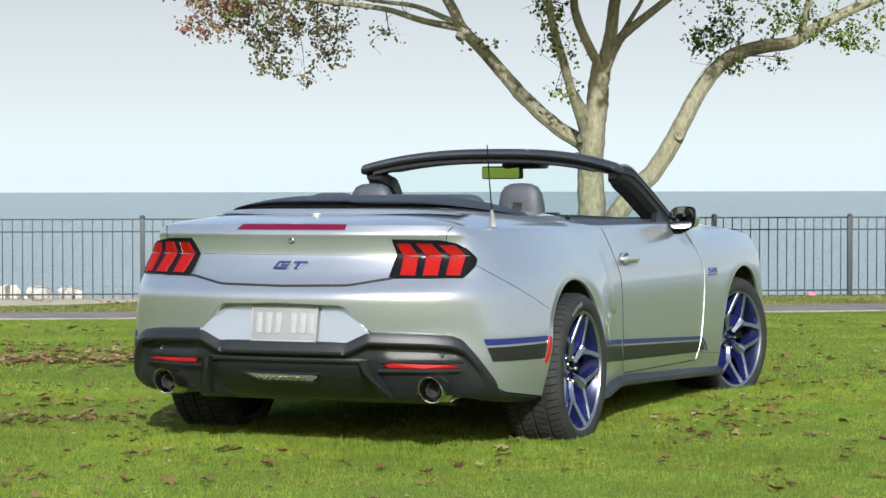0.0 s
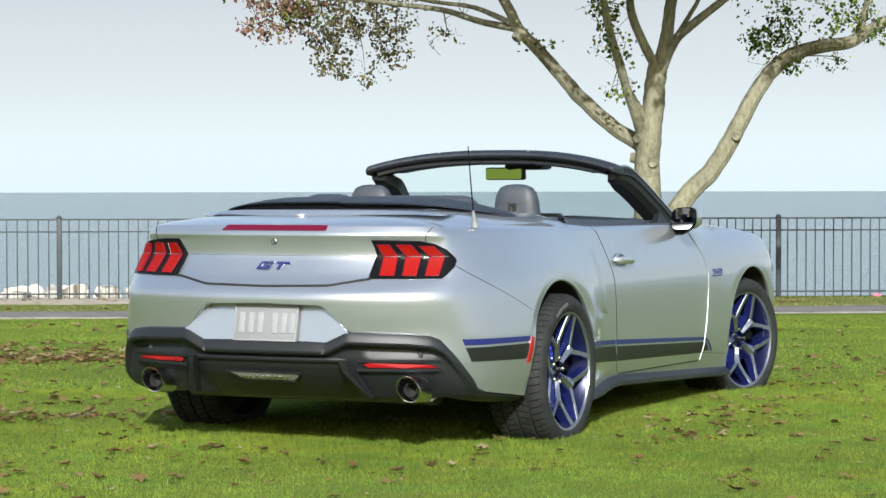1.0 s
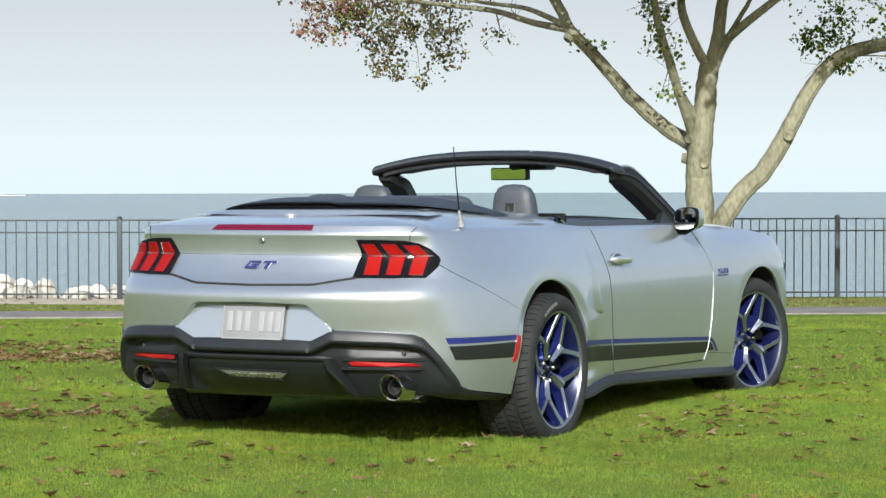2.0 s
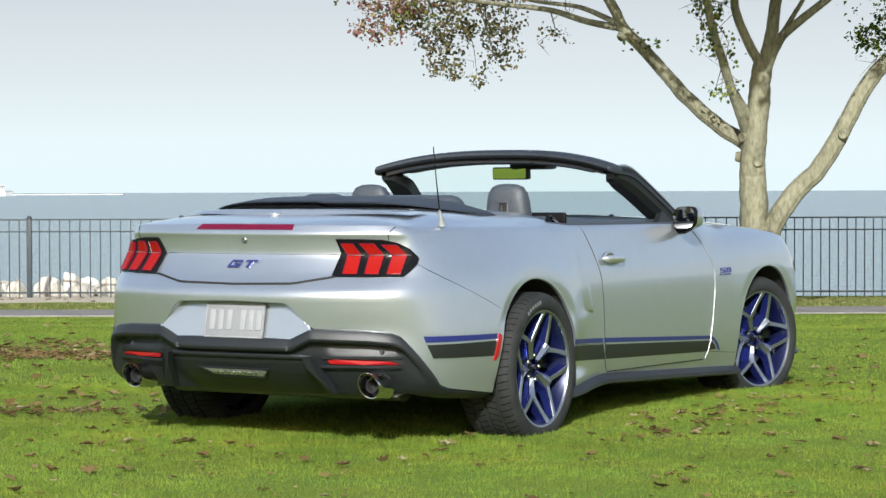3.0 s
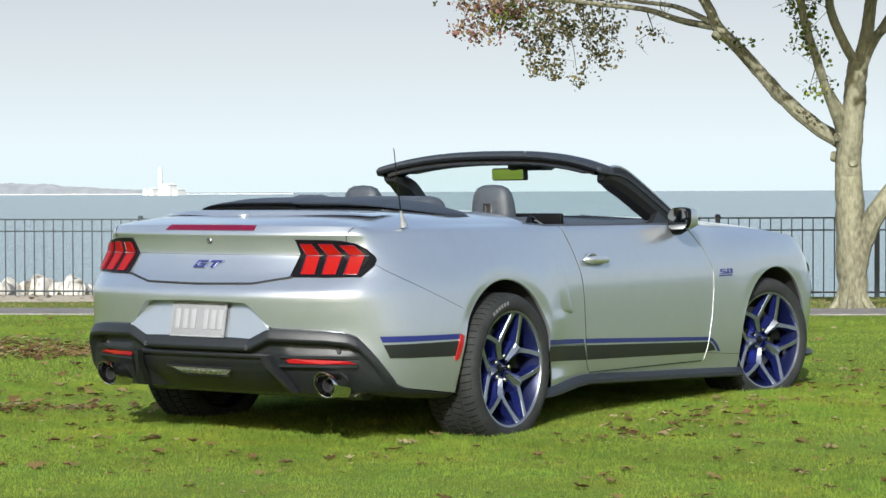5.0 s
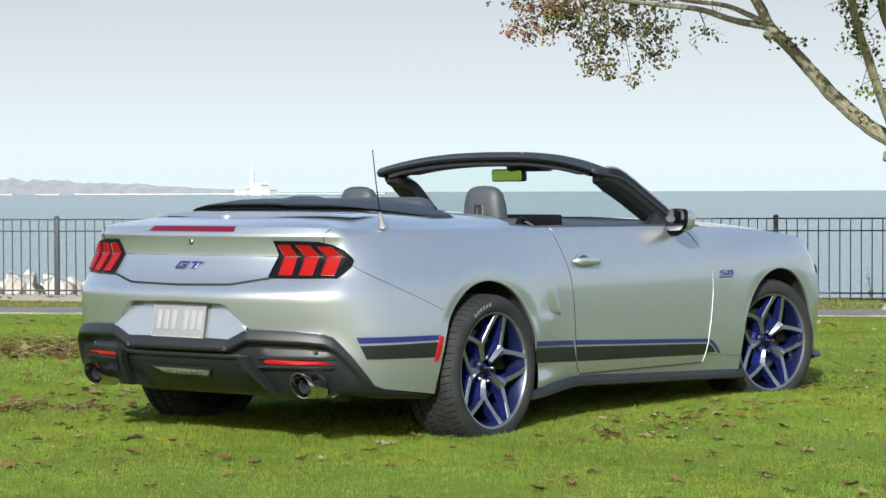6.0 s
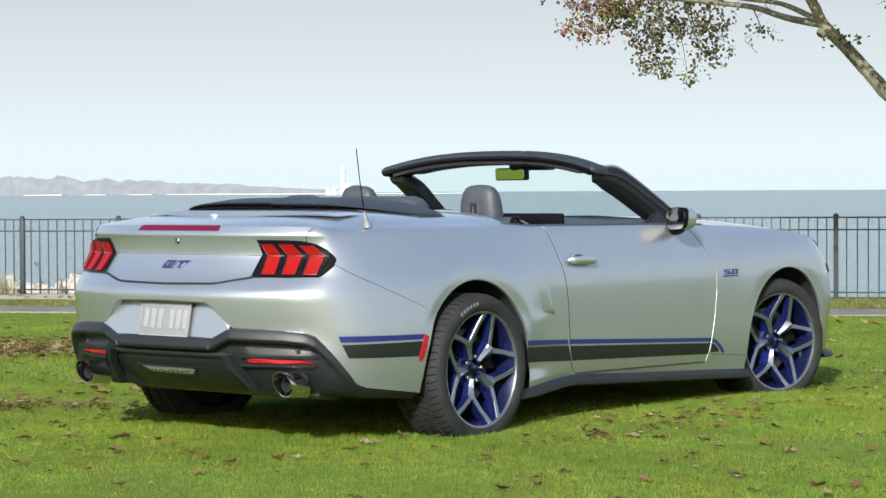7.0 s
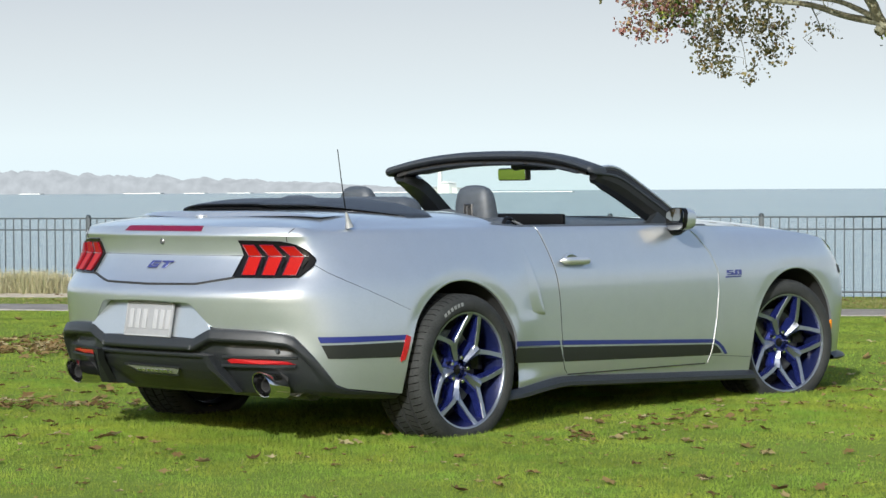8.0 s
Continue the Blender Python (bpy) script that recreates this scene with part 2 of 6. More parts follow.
def curve(v, pairs):
    """Smooth line through (x, y) pairs."""
    x, y, m = bend(pairs)
    v = min(max(v, x[0]), x[-1])
    i = min(int(np.searchsorted(x, v, "right")) - 1, len(x) - 2)
    h = x[i + 1] - x[i]
    t = (v - x[i]) / h
    return float((1 + 2 * t) * (1 - t) ** 2 * y[i] + t * (1 - t) ** 2 * h * m[i] + t * t * (3 - 2 * t) * y[i + 1] + t * t * (t - 1) * h * m[i + 1])


def ease(x, a, b):
    t = min(1, max(0, (x - a) / (b - a)))
    return t * t * (3 - 2 * t)


# ---- ground, path, shore and water ----
NX, NY = 0.8859, 0.4639      # from the lawn out to the water
rng = np.random.default_rng(7)


def su(s, u, z=0.0):
    """A point s metres towards the water and u metres along the shore."""
    return Vector((NX * s - NY * u, NY * s + NX * u, z))


def ground_z(s):
    return ramp(s, (-400, 0.02), (2, 0.02), (21, -0.40), (23, -0.46), (27, -2.6), (40, -3.0))


GRASS_SOIL = mat("lawn_soil", (0.095, 0.135, 0.028), 0.95, spec=0.0, noise_scale=0.9, bump=0.6, bump_scale=60, col2=(0.130, 0.175, 0.038))
ASPHALT = mat("worn_asphalt", (0.155, 0.145, 0.135), 0.95, spec=0.05, noise_scale=3.0, spread=0.2, bump=0.3, bump_scale=150)
BARE = mat("bare_earth_litter", (0.29, 0.25, 0.185), 0.95, spec=0.05, noise_scale=3.5, bump=0.6, bump_scale=45, col2=(0.43, 0.385, 0.31))
LIMESTONE = mat("pale_limestone", (0.34, 0.32, 0.28), 0.9, spec=0.2, noise_scale=4, spread=0.25, bump=0.5, bump_scale=25, obj_random=0.18)
IRON = mat("dark_painted_iron", (0.024, 0.031, 0.036), 0.5, spec=0.3, noise_scale=30, spread=0.25, bump=0.1, bump_scale=200)

rows = []
ss = [-400, -150, -60, -30, -15] + list(np.arange(-12, 24, 0.75)) + [24, 25, 26, 27, 30, 40]
uu = [-500, -120, -50] + list(np.arange(-30, 31, 1.5)) + [50, 120, 500]
for s in ss:
    rows.append([su(s, u, ground_z(s) + (0.012 * noise.noise(Vector((s * 0.6, u * 0.6, 0))) if -12 < s < 21 else 0)) for u in uu])
bm = bmesh.new()
add_grid(bm, rows)
lawn = part("ground", bm, GRASS_SOIL, None)
tagged(lawn, "mown green lawn with scattered brown leaves", "lawn", kind="structure")

bm = bmesh.new()
rows = []
for u in np.arange(-40, 41, 1.0):
    wob = 0.08 * noise.noise(Vector((u * 0.8, 3, 0)))
    near, far = 13.6 + 0.14 * max(0, -u) + wob, 15.6 + 0.17 * max(0, -u) + wob * 0.7
    rows.append([su(near - 0.03, u, ground_z(near) - 0.05)] + [su(near + (far - near) * k / 4, u, ground_z(near + (far - near) * k / 4) + 0.016 + 0.01 * math.sin(math.pi * k / 4)) for k in range(5)] + [su(far + 0.03, u, ground_z(far) - 0.05)])
add_grid(bm, rows)
tagged(part("pavement", bm, ASPHALT, None), "narrow worn grey asphalt footpath across the lawn", "path", kind="structure")

bm = bmesh.new()
rows = []
for u in np.arange(1.0, 40, 0.5):
    near = 18.6 + 0.5 * noise.noise(Vector((u * 0.5, 1, 2))) + max(0, 2.4 - (u - 1)) * 0.9
    rows.append([su(near + (22.6 - near) * k / 6, u, ground_z(near + (22.6 - near) * k / 6) + (0.02 if 0 < k < 6 else -0.02)) for k in range(7)])
add_grid(bm, rows)
tagged(part("pavement", bm, BARE, None), "bare tan earth with dry leaf litter along the fence", "earth strip", kind="structure")

WATER = bpy.data.materials.new("hazy_lake_water")
WATER.use_nodes = True
n, l = WATER.node_tree.nodes, WATER.node_tree.links
b = n["Principled BSDF"]
b.inputs["Base Color"].default_value = (0.135, 0.180, 0.175, 1)
b.inputs["Roughness"].default_value = 0.22
b.inputs["IOR"].default_value = 1.33
tex, mp, wv, bp = n.new("ShaderNodeTexCoord"), n.new("ShaderNodeMapping"), n.new("ShaderNodeTexNoise"), n.new("ShaderNodeBump")
mp.inputs["Rotation"].default_value = (0, 0, math.atan2(NY, NX))
mp.inputs["Scale"].default_value = (0.8, 0.25, 1)
wv.inputs["Scale"].default_value, wv.inputs["Detail"].default_value = 1.2, 7
bp.inputs["Strength"].default_value, bp.inputs["Distance"].default_value = 0.75, 0.35
l.new(tex.outputs["Object"], mp.inputs[0]), l.new(mp.outputs[0], wv.inputs["Vector"]), l.new(wv.outputs["Fac"], bp.inputs["Height"]), l.new(bp.outputs[0], b.inputs["Normal"])
bm = bmesh.new()
add_grid(bm, [[su(s, u, -1.6) for u in (-4800, -1500, -300, 0, 300, 1500, 4800)] for s in (24, 60, 150, 500, 1500, 4600)])
tagged(part("water", bm, WATER, None), "calm pale blue-grey lake reaching the hazy horizon", "lake", kind="structure")

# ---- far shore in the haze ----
# haze is put into the colour: the far trees glow pale grey themselves
HAZE_TREES = bpy.data.materials.new("far_trees_haze_glow")
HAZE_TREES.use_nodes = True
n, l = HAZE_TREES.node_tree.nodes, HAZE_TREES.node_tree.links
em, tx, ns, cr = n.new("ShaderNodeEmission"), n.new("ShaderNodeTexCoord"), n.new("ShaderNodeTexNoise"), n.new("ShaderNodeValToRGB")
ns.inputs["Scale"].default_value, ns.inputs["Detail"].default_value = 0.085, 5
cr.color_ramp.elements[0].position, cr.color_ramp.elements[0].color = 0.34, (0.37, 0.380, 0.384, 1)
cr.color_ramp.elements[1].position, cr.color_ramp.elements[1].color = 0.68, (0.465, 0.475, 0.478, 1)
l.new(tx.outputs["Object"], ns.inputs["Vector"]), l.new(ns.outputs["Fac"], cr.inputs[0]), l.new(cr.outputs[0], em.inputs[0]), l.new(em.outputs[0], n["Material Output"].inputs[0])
FAR_WHITE = mat("sunlit_white_far", (0.48, 0.49, 0.475), 0.8, noise_scale=0.05, spread=0.06)

CROWNS = [(c + rng.uniform(-5, 5), rng.uniform(5, 12), rng.uniform(0.3, 1.0)) for c in np.arange(430, 1740, 13.0)]
SMALL = [(c + rng.uniform(-2, 2), rng.uniform(1.6, 3.6), rng.uniform(0.1, 1.0)) for c in np.arange(430, 1740, 2.6)]


def lump(u, heads):
    return max([math.sqrt(1 - ((u - c) / w) ** 4) * q for c, w, q in heads if abs(u - c) < w] or [0.0])


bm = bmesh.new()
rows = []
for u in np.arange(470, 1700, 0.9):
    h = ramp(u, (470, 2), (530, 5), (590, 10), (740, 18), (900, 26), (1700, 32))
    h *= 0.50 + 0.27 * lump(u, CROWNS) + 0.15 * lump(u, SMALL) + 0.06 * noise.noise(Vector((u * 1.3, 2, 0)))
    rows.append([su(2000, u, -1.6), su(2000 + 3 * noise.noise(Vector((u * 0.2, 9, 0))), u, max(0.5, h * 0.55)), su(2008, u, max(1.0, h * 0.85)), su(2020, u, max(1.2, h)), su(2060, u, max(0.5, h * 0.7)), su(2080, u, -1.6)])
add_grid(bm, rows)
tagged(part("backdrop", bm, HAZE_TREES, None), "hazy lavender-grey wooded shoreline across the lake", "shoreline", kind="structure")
bm = bmesh.new()
for u0, u1, top in ((352, 640, -1.2), (655, 678, -1.3), (700, 720, -1.3), (743, 780, -1.2), (864, 886, -1.2)):
    add_box(bm, (u0, 1975, -1.7), (u1, 1985, top + 0.30))
for v in bm.verts:
    v.co = su(v.co.y, v.co.x, v.co.z)
tagged(part("backdrop", bm, FAR_WHITE, None), "thin bright strip of far beach and seawall", "far beach", kind="structure")

light_house = empty("lighthouse", "tall white lighthouse tower on the far shore", "lighthouse", su(1500, 360, 0))
bm = bmesh.new()
add_tube(bm, [(0, 0, -1.6), (0, 0, 9), (0, 0, 15.5)], [1.7, 1.6, 1.5], 12)
part("tower", bm, FAR_WHITE, light_house)
bm = bmesh.new()
add_tube(bm, [(0, 0, 15.5), (0, 0, 16.2), (0, 0, 17.6), (0, 0, 18.4)], [1.5, 1.3, 1.2, 0.2], 12)
part("lantern", bm, FAR_WHITE, light_house)
for k, (dx, w, h) in enumerate(((-8, 4.2, 3.2), (6, 8, 7.0), (13, 5, 2.6), (-3.7, 3.4, 3.4))):
    hs = empty("harbour_building", "small pale harbour building beside the lighthouse", "building", su(1500, 360 - dx, 0), "harbour buildings")
    bm = bmesh.new()
    add_box(bm, (-4, -w / 2, -1.6), (4, w / 2, h * 0.75))
    part("wall", bm, FAR_WHITE, hs)
    bm = bmesh.new()
    add_prism(bm, [(-4.6, -w / 2 - 0.4, h * 0.75), (-4.6, w / 2 + 0.4, h * 0.75), (-4.6, 0, h)], (9.2, 0, 0))
    part("roof", bm, FAR_WHITE, hs)

# ---- rocks along the water ----
rock_meshes = []
for k in range(6):
    bm = bmesh.new()
    bmesh.ops.create_icosphere(bm, subdivisions=3, radius=1)
    cuts = [Vector(rng.normal(size=3)).normalized() for _ in range(13)]
    for v in bm.verts:
        for c in cuts:
            d = v.co.dot(c)
            if d > 0.58:
                v.co -= c * (d - 0.58)
        v.co *= 1 + 0.10 * noise.noise(v.co * 2.2 + Vector((k * 7, 0, 0)))
    me = bpy.data.meshes.new("rock")
    bm.to_mesh(me)
    bm.free()
    me.materials.append(LIMESTONE)
    rock_meshes.append(me)
for k in range(210):
    u = rng.uniform(2.9, 15)
    s = rng.uniform(22.2, 24.4)
    r = rng.uniform(0.11, 0.27) * ramp(u, (2.9, 0.55), (5, 1), (15, 1))
    rock = new("rock", rock_meshes[k % 6])
    rock.matrix_world = Matrix.Translation(su(s, u, ground_z(min(s, 23)) + 0.02 + r * 0.25 - 0.16 * max(0, s - 23))) @ Euler(rng.uniform(0, 6.28, 3)).to_matrix().to_4x4() @ Matrix.Diagonal((r * 1.25, r, r * 0.85, 1))
    tagged(rock, "pale limestone boulder in the shore riprap", "rock", "shore rocks")

# ---- iron fence ----
fence = empty("fence", "black painted iron picket fence with round-capped posts", "fence", su(21.09, 0, 0))
bm = bmesh.new()
add_box(bm, (-0.034, -0.034, -0.60), (0.034, 0.034, 0.725), bevel=0.004)
post_box = bm
add_lathe_pts = [(0.001, 0.776), (0.020, 0.773), (0.034, 0.762), (0.040, 0.745), (0.040, 0.728), (0.034, 0.722)]
rws = [[(r * math.cos(a), r * math.sin(a), z) for r, z in add_lathe_pts] for a in (2 * math.pi * k / 12 for k in range(12))]
add_grid(post_box, rws, True)
first_post = part("post", post_box, IRON, fence)
bm = bmesh.new()
add_box(bm, (-0.008, -0.008, -0.42), (0.008, 0.008, 0.715), bevel=0.002)
first_picket = part("picket", bm, IRON, fence)
POSTS = [-16.05, -14.05, -12.0, -9.97, -8.01, -6.05, -4.22, -2.03, -0.14, 1.98, 4.03, 6.2, 8.34, 9.83, 11.3, 13.4, 15.5, 17.6]
turn = Matrix.Rotation(math.atan2(NY, NX), 4, "Z")
first_post.matrix_basis = Matrix.Translation((-NY * POSTS[0], NX * POSTS[0], 0)) @ turn
for u in POSTS[1:]:
    o = new("post", first_post.data)
    o.parent = fence
    o.matrix_basis = Matrix.Translation((-NY * u, NX * u, 0)) @ turn
started = False
for a, c in zip(POSTS, POSTS[1:]):
    count = 15 if c - a > 1.8 else 11
    for k in range(1, count):
        u = a + (c - a) * k / count
        o = first_picket if not started else new("picket", first_picket.data)
        started = True
        o.parent = fence
        o.matrix_basis = Matrix.Translation((-NY * u, NX * u, 0)) @ turn
    for z, h in ((0.720, 0.011), (0.55, 0.010), (-0.315, 0.012)):
        bm = bmesh.new()
        add_box(bm, (-0.013, a + 0.03, z - h), (0.013, c - 0.03, z + h), bevel=0.003)
        for v in bm.verts:
            v.co = turn @ v.co
        part("rail", bm, IRON, fence)

# ---- dry grass and weeds by the fence ----
STRAW = island_mat("dry_straw", [(0, (0.30, 0.28, 0.16)), (0.5, (0.41, 0.37, 0.23)), (0.8, (0.25, 0.27, 0.12)), (1, (0.50, 0.46, 0.33))], 0.8, 0.3)
WEED = island_mat("dark_weed", [(0, (0.03, 0.05, 0.02)), (1, (0.08, 0.09, 0.05))], 0.8)


def blades(name, roots, length, width, lean, material, seed=1, short=False):
    """Many single blades joined in one mesh: roots (n, 3), length and width in metres; short ones are single spikes."""
    r = np.random.default_rng(seed)
    k = len(roots)
    ang, ln = r.uniform(0, 2 * np.pi, k), length * r.uniform(0.55, 1.25, k)
    w = width * r.uniform(0.6, 1.3, k)
    side = np.stack([np.cos(ang), np.sin(ang), np.zeros(k)], 1) * w[:, None]
    tip_way = r.normal(0, lean, (k, 2))
    mid = roots + np.concatenate([tip_way * 0.35, np.ones((k, 1)) * 0.6], 1) * ln[:, None]
    tip = roots + np.concatenate([tip_way, np.ones((k, 1)) * np.clip(1 - 0.35 * np.linalg.norm(tip_way, axis=1, keepdims=True), 0.25, 1)], 1) * ln[:, None]
    if short:
        v = np.stack([roots - side, roots + side, tip], 1).reshape(-1, 3)
        idx, start = np.arange(k * 3), np.arange(k) * 3
    else:
        v = np.stack([roots - side, roots + side, mid + side * 0.7, mid - side * 0.7, tip], 1).reshape(-1, 3)
        base = np.arange(k)[:, None] * 5
        idx = np.concatenate([base + [0, 1, 2, 3], base + [3, 2, 4]], 1)
        start = (np.arange(k)[:, None] * 7 + [0, 4]).ravel()
    me = bpy.data.meshes.new(name)
    me.vertices.add(len(v)), me.loops.add(idx.size), me.polygons.add(len(start))
    me.vertices.foreach_set("co", v.astype(np.float32).ravel())
    me.loops.foreach_set("vertex_index", idx.astype(np.int32).ravel())
    me.polygons.foreach_set("loop_start", start.astype(np.int32))
    me.update(calc_edges=True)
    me.materials.append(material)
    return new(name, me)


for k, u in enumerate(np.arange(10.1, 15.5, 0.42)):
    c = np.array(su(20.5 + 0.3 * rng.random(), u + 0.2 * rng.random(), -0.40))
    roots = c + np.concatenate([rng.normal(0, 0.19, (1500, 2)), np.zeros((1500, 1))], 1)
    o = blades("ornamental_grass", roots, 0.37, 0.004, 0.42, STRAW, 30 + k)
    tagged(o, "clump of tall dry straw-coloured grass by the fence", "grass clump", "dry grass clumps")
for k, (s, u) in enumerate(((21.7, -3.35), (21.6, -3.9), (21.8, -4.6), (21.6, 9.75))):
    weed = empty("weed", "thin dark weed stem growing behind the fence", "weed", su(s, u, -0.45), "fence weeds")
    bm = bmesh.new()
    tall = (0.36, 0.28, 0.24, 0.5)[k]
    pts = smooth_line([(0, 0, 0), (0.03, 0.02, tall * 0.5), (0.0, 0.07, tall)], 5)
    add_tube(bm, pts, [0.006 - 0.004 * i / len(pts) for i in range(len(pts))], 5)
    part("stem", bm, WEED, weed)
    bm = bmesh.new()
    for j in range(22):
        p = Vector(pts[int(rng.integers(2, len(pts)))])
        d = Vector(rng.normal(size=3)).normalized() * 0.045
        e = d.orthogonal().normalized() * 0.012
        q = p + d * 0.2
        bm.faces.new([bm.verts.new(x) for x in (q, q + d * 0.5 + e, q + d, q + d * 0.5 - e)])
    part("leaves", bm, WEED, weed)

# ---- lawn grass and fallen leaves ----
BLADE = island_mat("grass_blades", [(0, (0.190, 0.266, 0.028)), (0.35, (0.208, 0.290, 0.031)), (0.7, (0.228, 0.312, 0.035)), (0.95, (0.252, 0.326, 0.046)), (1, (0.31, 0.32, 0.11))], 0.8, 0.40, patch=1.1, soft=1.8)


def scatter(count, x0, x1, y0, y1, keep):
    p = np.random.default_rng(count).uniform((x0, y0), (x1, y1), (count, 2))
    p = p[keep(p)]
    s = p @ np.array([NX, NY])
    z = np.array([ground_z(v) for v in s]) - 0.012
    return np.concatenate([p, z[:, None]], 1)


def dist(p):
    return np.hypot(p[:, 0] + 8.7, p[:, 1] + 6.0)


near = scatter(1900000, -4, 6, -4.5, 6, lambda p: (dist(p) < 13.0) & (p @ np.array([NX, NY]) > -2.7))
far = scatter(800000, -1, 15, -7, 14, lambda p: (dist(p) >= 13.0) & (p @ np.array([NX, NY]) < 13.45) & (np.abs(p @ np.array([-NY, NX]) - 1.2) < 9.0))
strip = scatter(160000, 8, 24, -6, 16, lambda p: (p @ np.array([NX, NY]) > 16.6) & (p @ np.array([NX, NY]) < 21) & (p @ np.array([-NY, NX]) < 2.2) & (p @ np.array([-NY, NX]) > -9))
strip2 = scatter(120000, 4, 22, 6, 24, lambda p: (p @ np.array([NX, NY]) > 15.65) & (p @ np.array([NX, NY]) < 18.6) & (p @ np.array([-NY, NX]) >= 0) & (p @ np.array([-NY, NX]) < 13))
DULL_BLADE = island_mat("dull_grass_blades", [(0, (0.15, 0.17, 0.045)), (0.4, (0.19, 0.21, 0.055)), (0.75, (0.25, 0.24, 0.085)), (1, (0.34, 0.29, 0.15))], 0.8, 0.40, patch=0.8, soft=1.1)
for name, roots, ln, wd in (("near", near, 0.032, 0.0026), ("far", far, 0.034, 0.0042), ("strip", strip, 0.050, 0.006), ("strip2", strip2, 0.040, 0.006)):
    o = blades("lawn_grass", roots, ln, wd, 0.75, DULL_BLADE if name.startswith("strip") else BLADE, len(roots), not name.startswith("strip"))
    tagged(o, "short sunlit green lawn grass around the car", "grass", kind="stuff")

DEAD_LEAF = island_mat("fallen_leaf", [(0, (0.10, 0.058, 0.022)), (0.22, (0.20, 0.128, 0.048)), (0.5, (0.28, 0.198, 0.080)), (0.66, (0.18, 0.105, 0.040)), (0.85, (0.33, 0.258, 0.120)), (1, (0.44, 0.37, 0.21))], 0.75, 0.40, soft=0.7)


def leaf_pile(name, spots, seed, label):
    """Curled fallen leaves joined in one mesh; spots: centre, spread, turn, count, size."""
    r = np.random.default_rng(seed)
    bm = bmesh.new()
    for cx, cy, sx, sy, turned, count, size in spots:
        for _ in range(count):
            a, b = r.normal(0, sx), r.normal(0, sy)
            x, y = cx + a * math.cos(turned) - b * math.sin(turned), cy + a * math.sin(turned) + b * math.cos(turned)
            s = NX * x + NY * y
            if 13.3 < s < 15.9 or (-1.0 < x < 3.3 and abs(y) < 0.75):
                continue
            q = size * r.uniform(0.6, 1.25)
            m = Matrix.Translation((x, y, ground_z(s) + 0.007 + 0.013 * r.random())) @ Euler((r.normal(0, 0.14), r.normal(0, 0.14), r.uniform(0, 6.28))).to_matrix().to_4x4()
            # lobed outline, cupped and crumpled along its folds
            curl, fold = r.uniform(0.1, 0.7), r.uniform(0.01, 0.07)
            ring = []
            for i in range(12):
                t = 2 * math.pi * i / 12
                d_ = (0.52 if i % 2 == 0 else 0.30) * r.uniform(0.75, 1.2) * q
                ring.append(bm.verts.new(m @ Vector((d_ * math.cos(t), 0.8 * d_ * math.sin(t), curl * d_ * d_ / q + (fold if i % 2 else -fold) * q + 0.05 * q * r.normal()))))
            c = bm.verts.new(m @ Vector((0.05 * q, 0, -0.02 * q)))
            for i in range(12):
                bm.faces.new((ring[i], ring[(i + 1) % 12], c))
    o = part(name, bm, DEAD_LEAF, None, sharp=180)
    tagged(o, label, "leaves", kind="stuff")


leaf_pile("fallen_leaves", [(3.7, 4.2, 1.5, 0.30, 2.0, 640, 0.085), (3.4, 6.2, 1.7, 0.9, 2.2, 1200, 0.085), (-0.35, 1.75, 0.45, 0.12, 2.1, 110, 0.072), (0.2, 2.5, 0.7, 0.4, 2.0, 40, 0.08), (1.0, 3.2, 1.2, 0.8, 2.0, 40, 0.07)], 3, "drift of curled brown fallen leaves on the lawn")
leaf_pile("fallen_leaves", [(0.5, -1.7, 2.2, 1.0, 0.6, 95, 0.070), (-1.4, 0.2, 0.9, 1.2, 0.6, 90, 0.074), (3.2, -1.6, 1.5, 0.9, 0.5, 60, 0.072), (1.0, -1.35, 0.7, 0.14, 0.1, 80, 0.055), (6, 3, 3, 3, 0, 130, 0.085), (5, 0, 2, 2, 0, 26, 0.07)], 4, "scattered single brown leaves in the grass")
leaf_pile("fallen_leaves", [(*su(20.0, 6.5)[:2], 0.5, 3.5, 0.48, 190, 0.10), (*su(17.2, 5.5)[:2], 0.5, 3.5, 0.48, 60, 0.10), (*su(18.5, -3.0)[:2], 0.9, 2.5, 0.48, 40, 0.10)], 6, "dry leaf litter between the footpath and the fence")
leaf_pile("leaf_scraps", [(-1.2, -1.2, 1.6, 1.6, 0.6, 420, 0.026), (1.8, -1.9, 1.8, 0.8, 0.5, 260, 0.028), (-0.5, 2.2, 1.6, 1.2, 0.6, 220, 0.030), (4.5, 1.5, 3.0, 3.5, 0.5, 260, 0.04)], 8, "small tan scraps of dry leaf in the grass")
leaf_pile("fallen_leaves", [(9, 6.5, 0.5, 4, 0.48, 60, 0.10)], 5, "thin line of dry leaves near the footpath")

# a pink scrap of litter at the foot of the fence
PINK = mat("pink_paper", (0.46, 0.13, 0.16), 0.7, noise_scale=30, spread=0.15)
bm = bmesh.new()
bmesh.ops.create_icosphere(bm, subdivisions=2, radius=1)
for v in bm.verts:
    k = 1 + 0.45 * noise.noise(v.co * 2.3 + Vector((4, 1, 0)))
    v.co = Vector((v.co.x * 0.04 * k, v.co.y * 0.066 * k, max(-0.015, v.co.z * 0.034 * k)))
scrap = part("litter_scrap", bm, PINK, None, smooth=False)
scrap.location = su(20.95, -7.42, ground_z(20.95) + 0.026)
tagged(scrap, "small crumpled pink scrap lying by the fence", "litter")


# ---- the car ----
car = empty("convertible_car", "silver convertible car with folded black roof and blue wheels on grass", "car", (0, 0, 0))

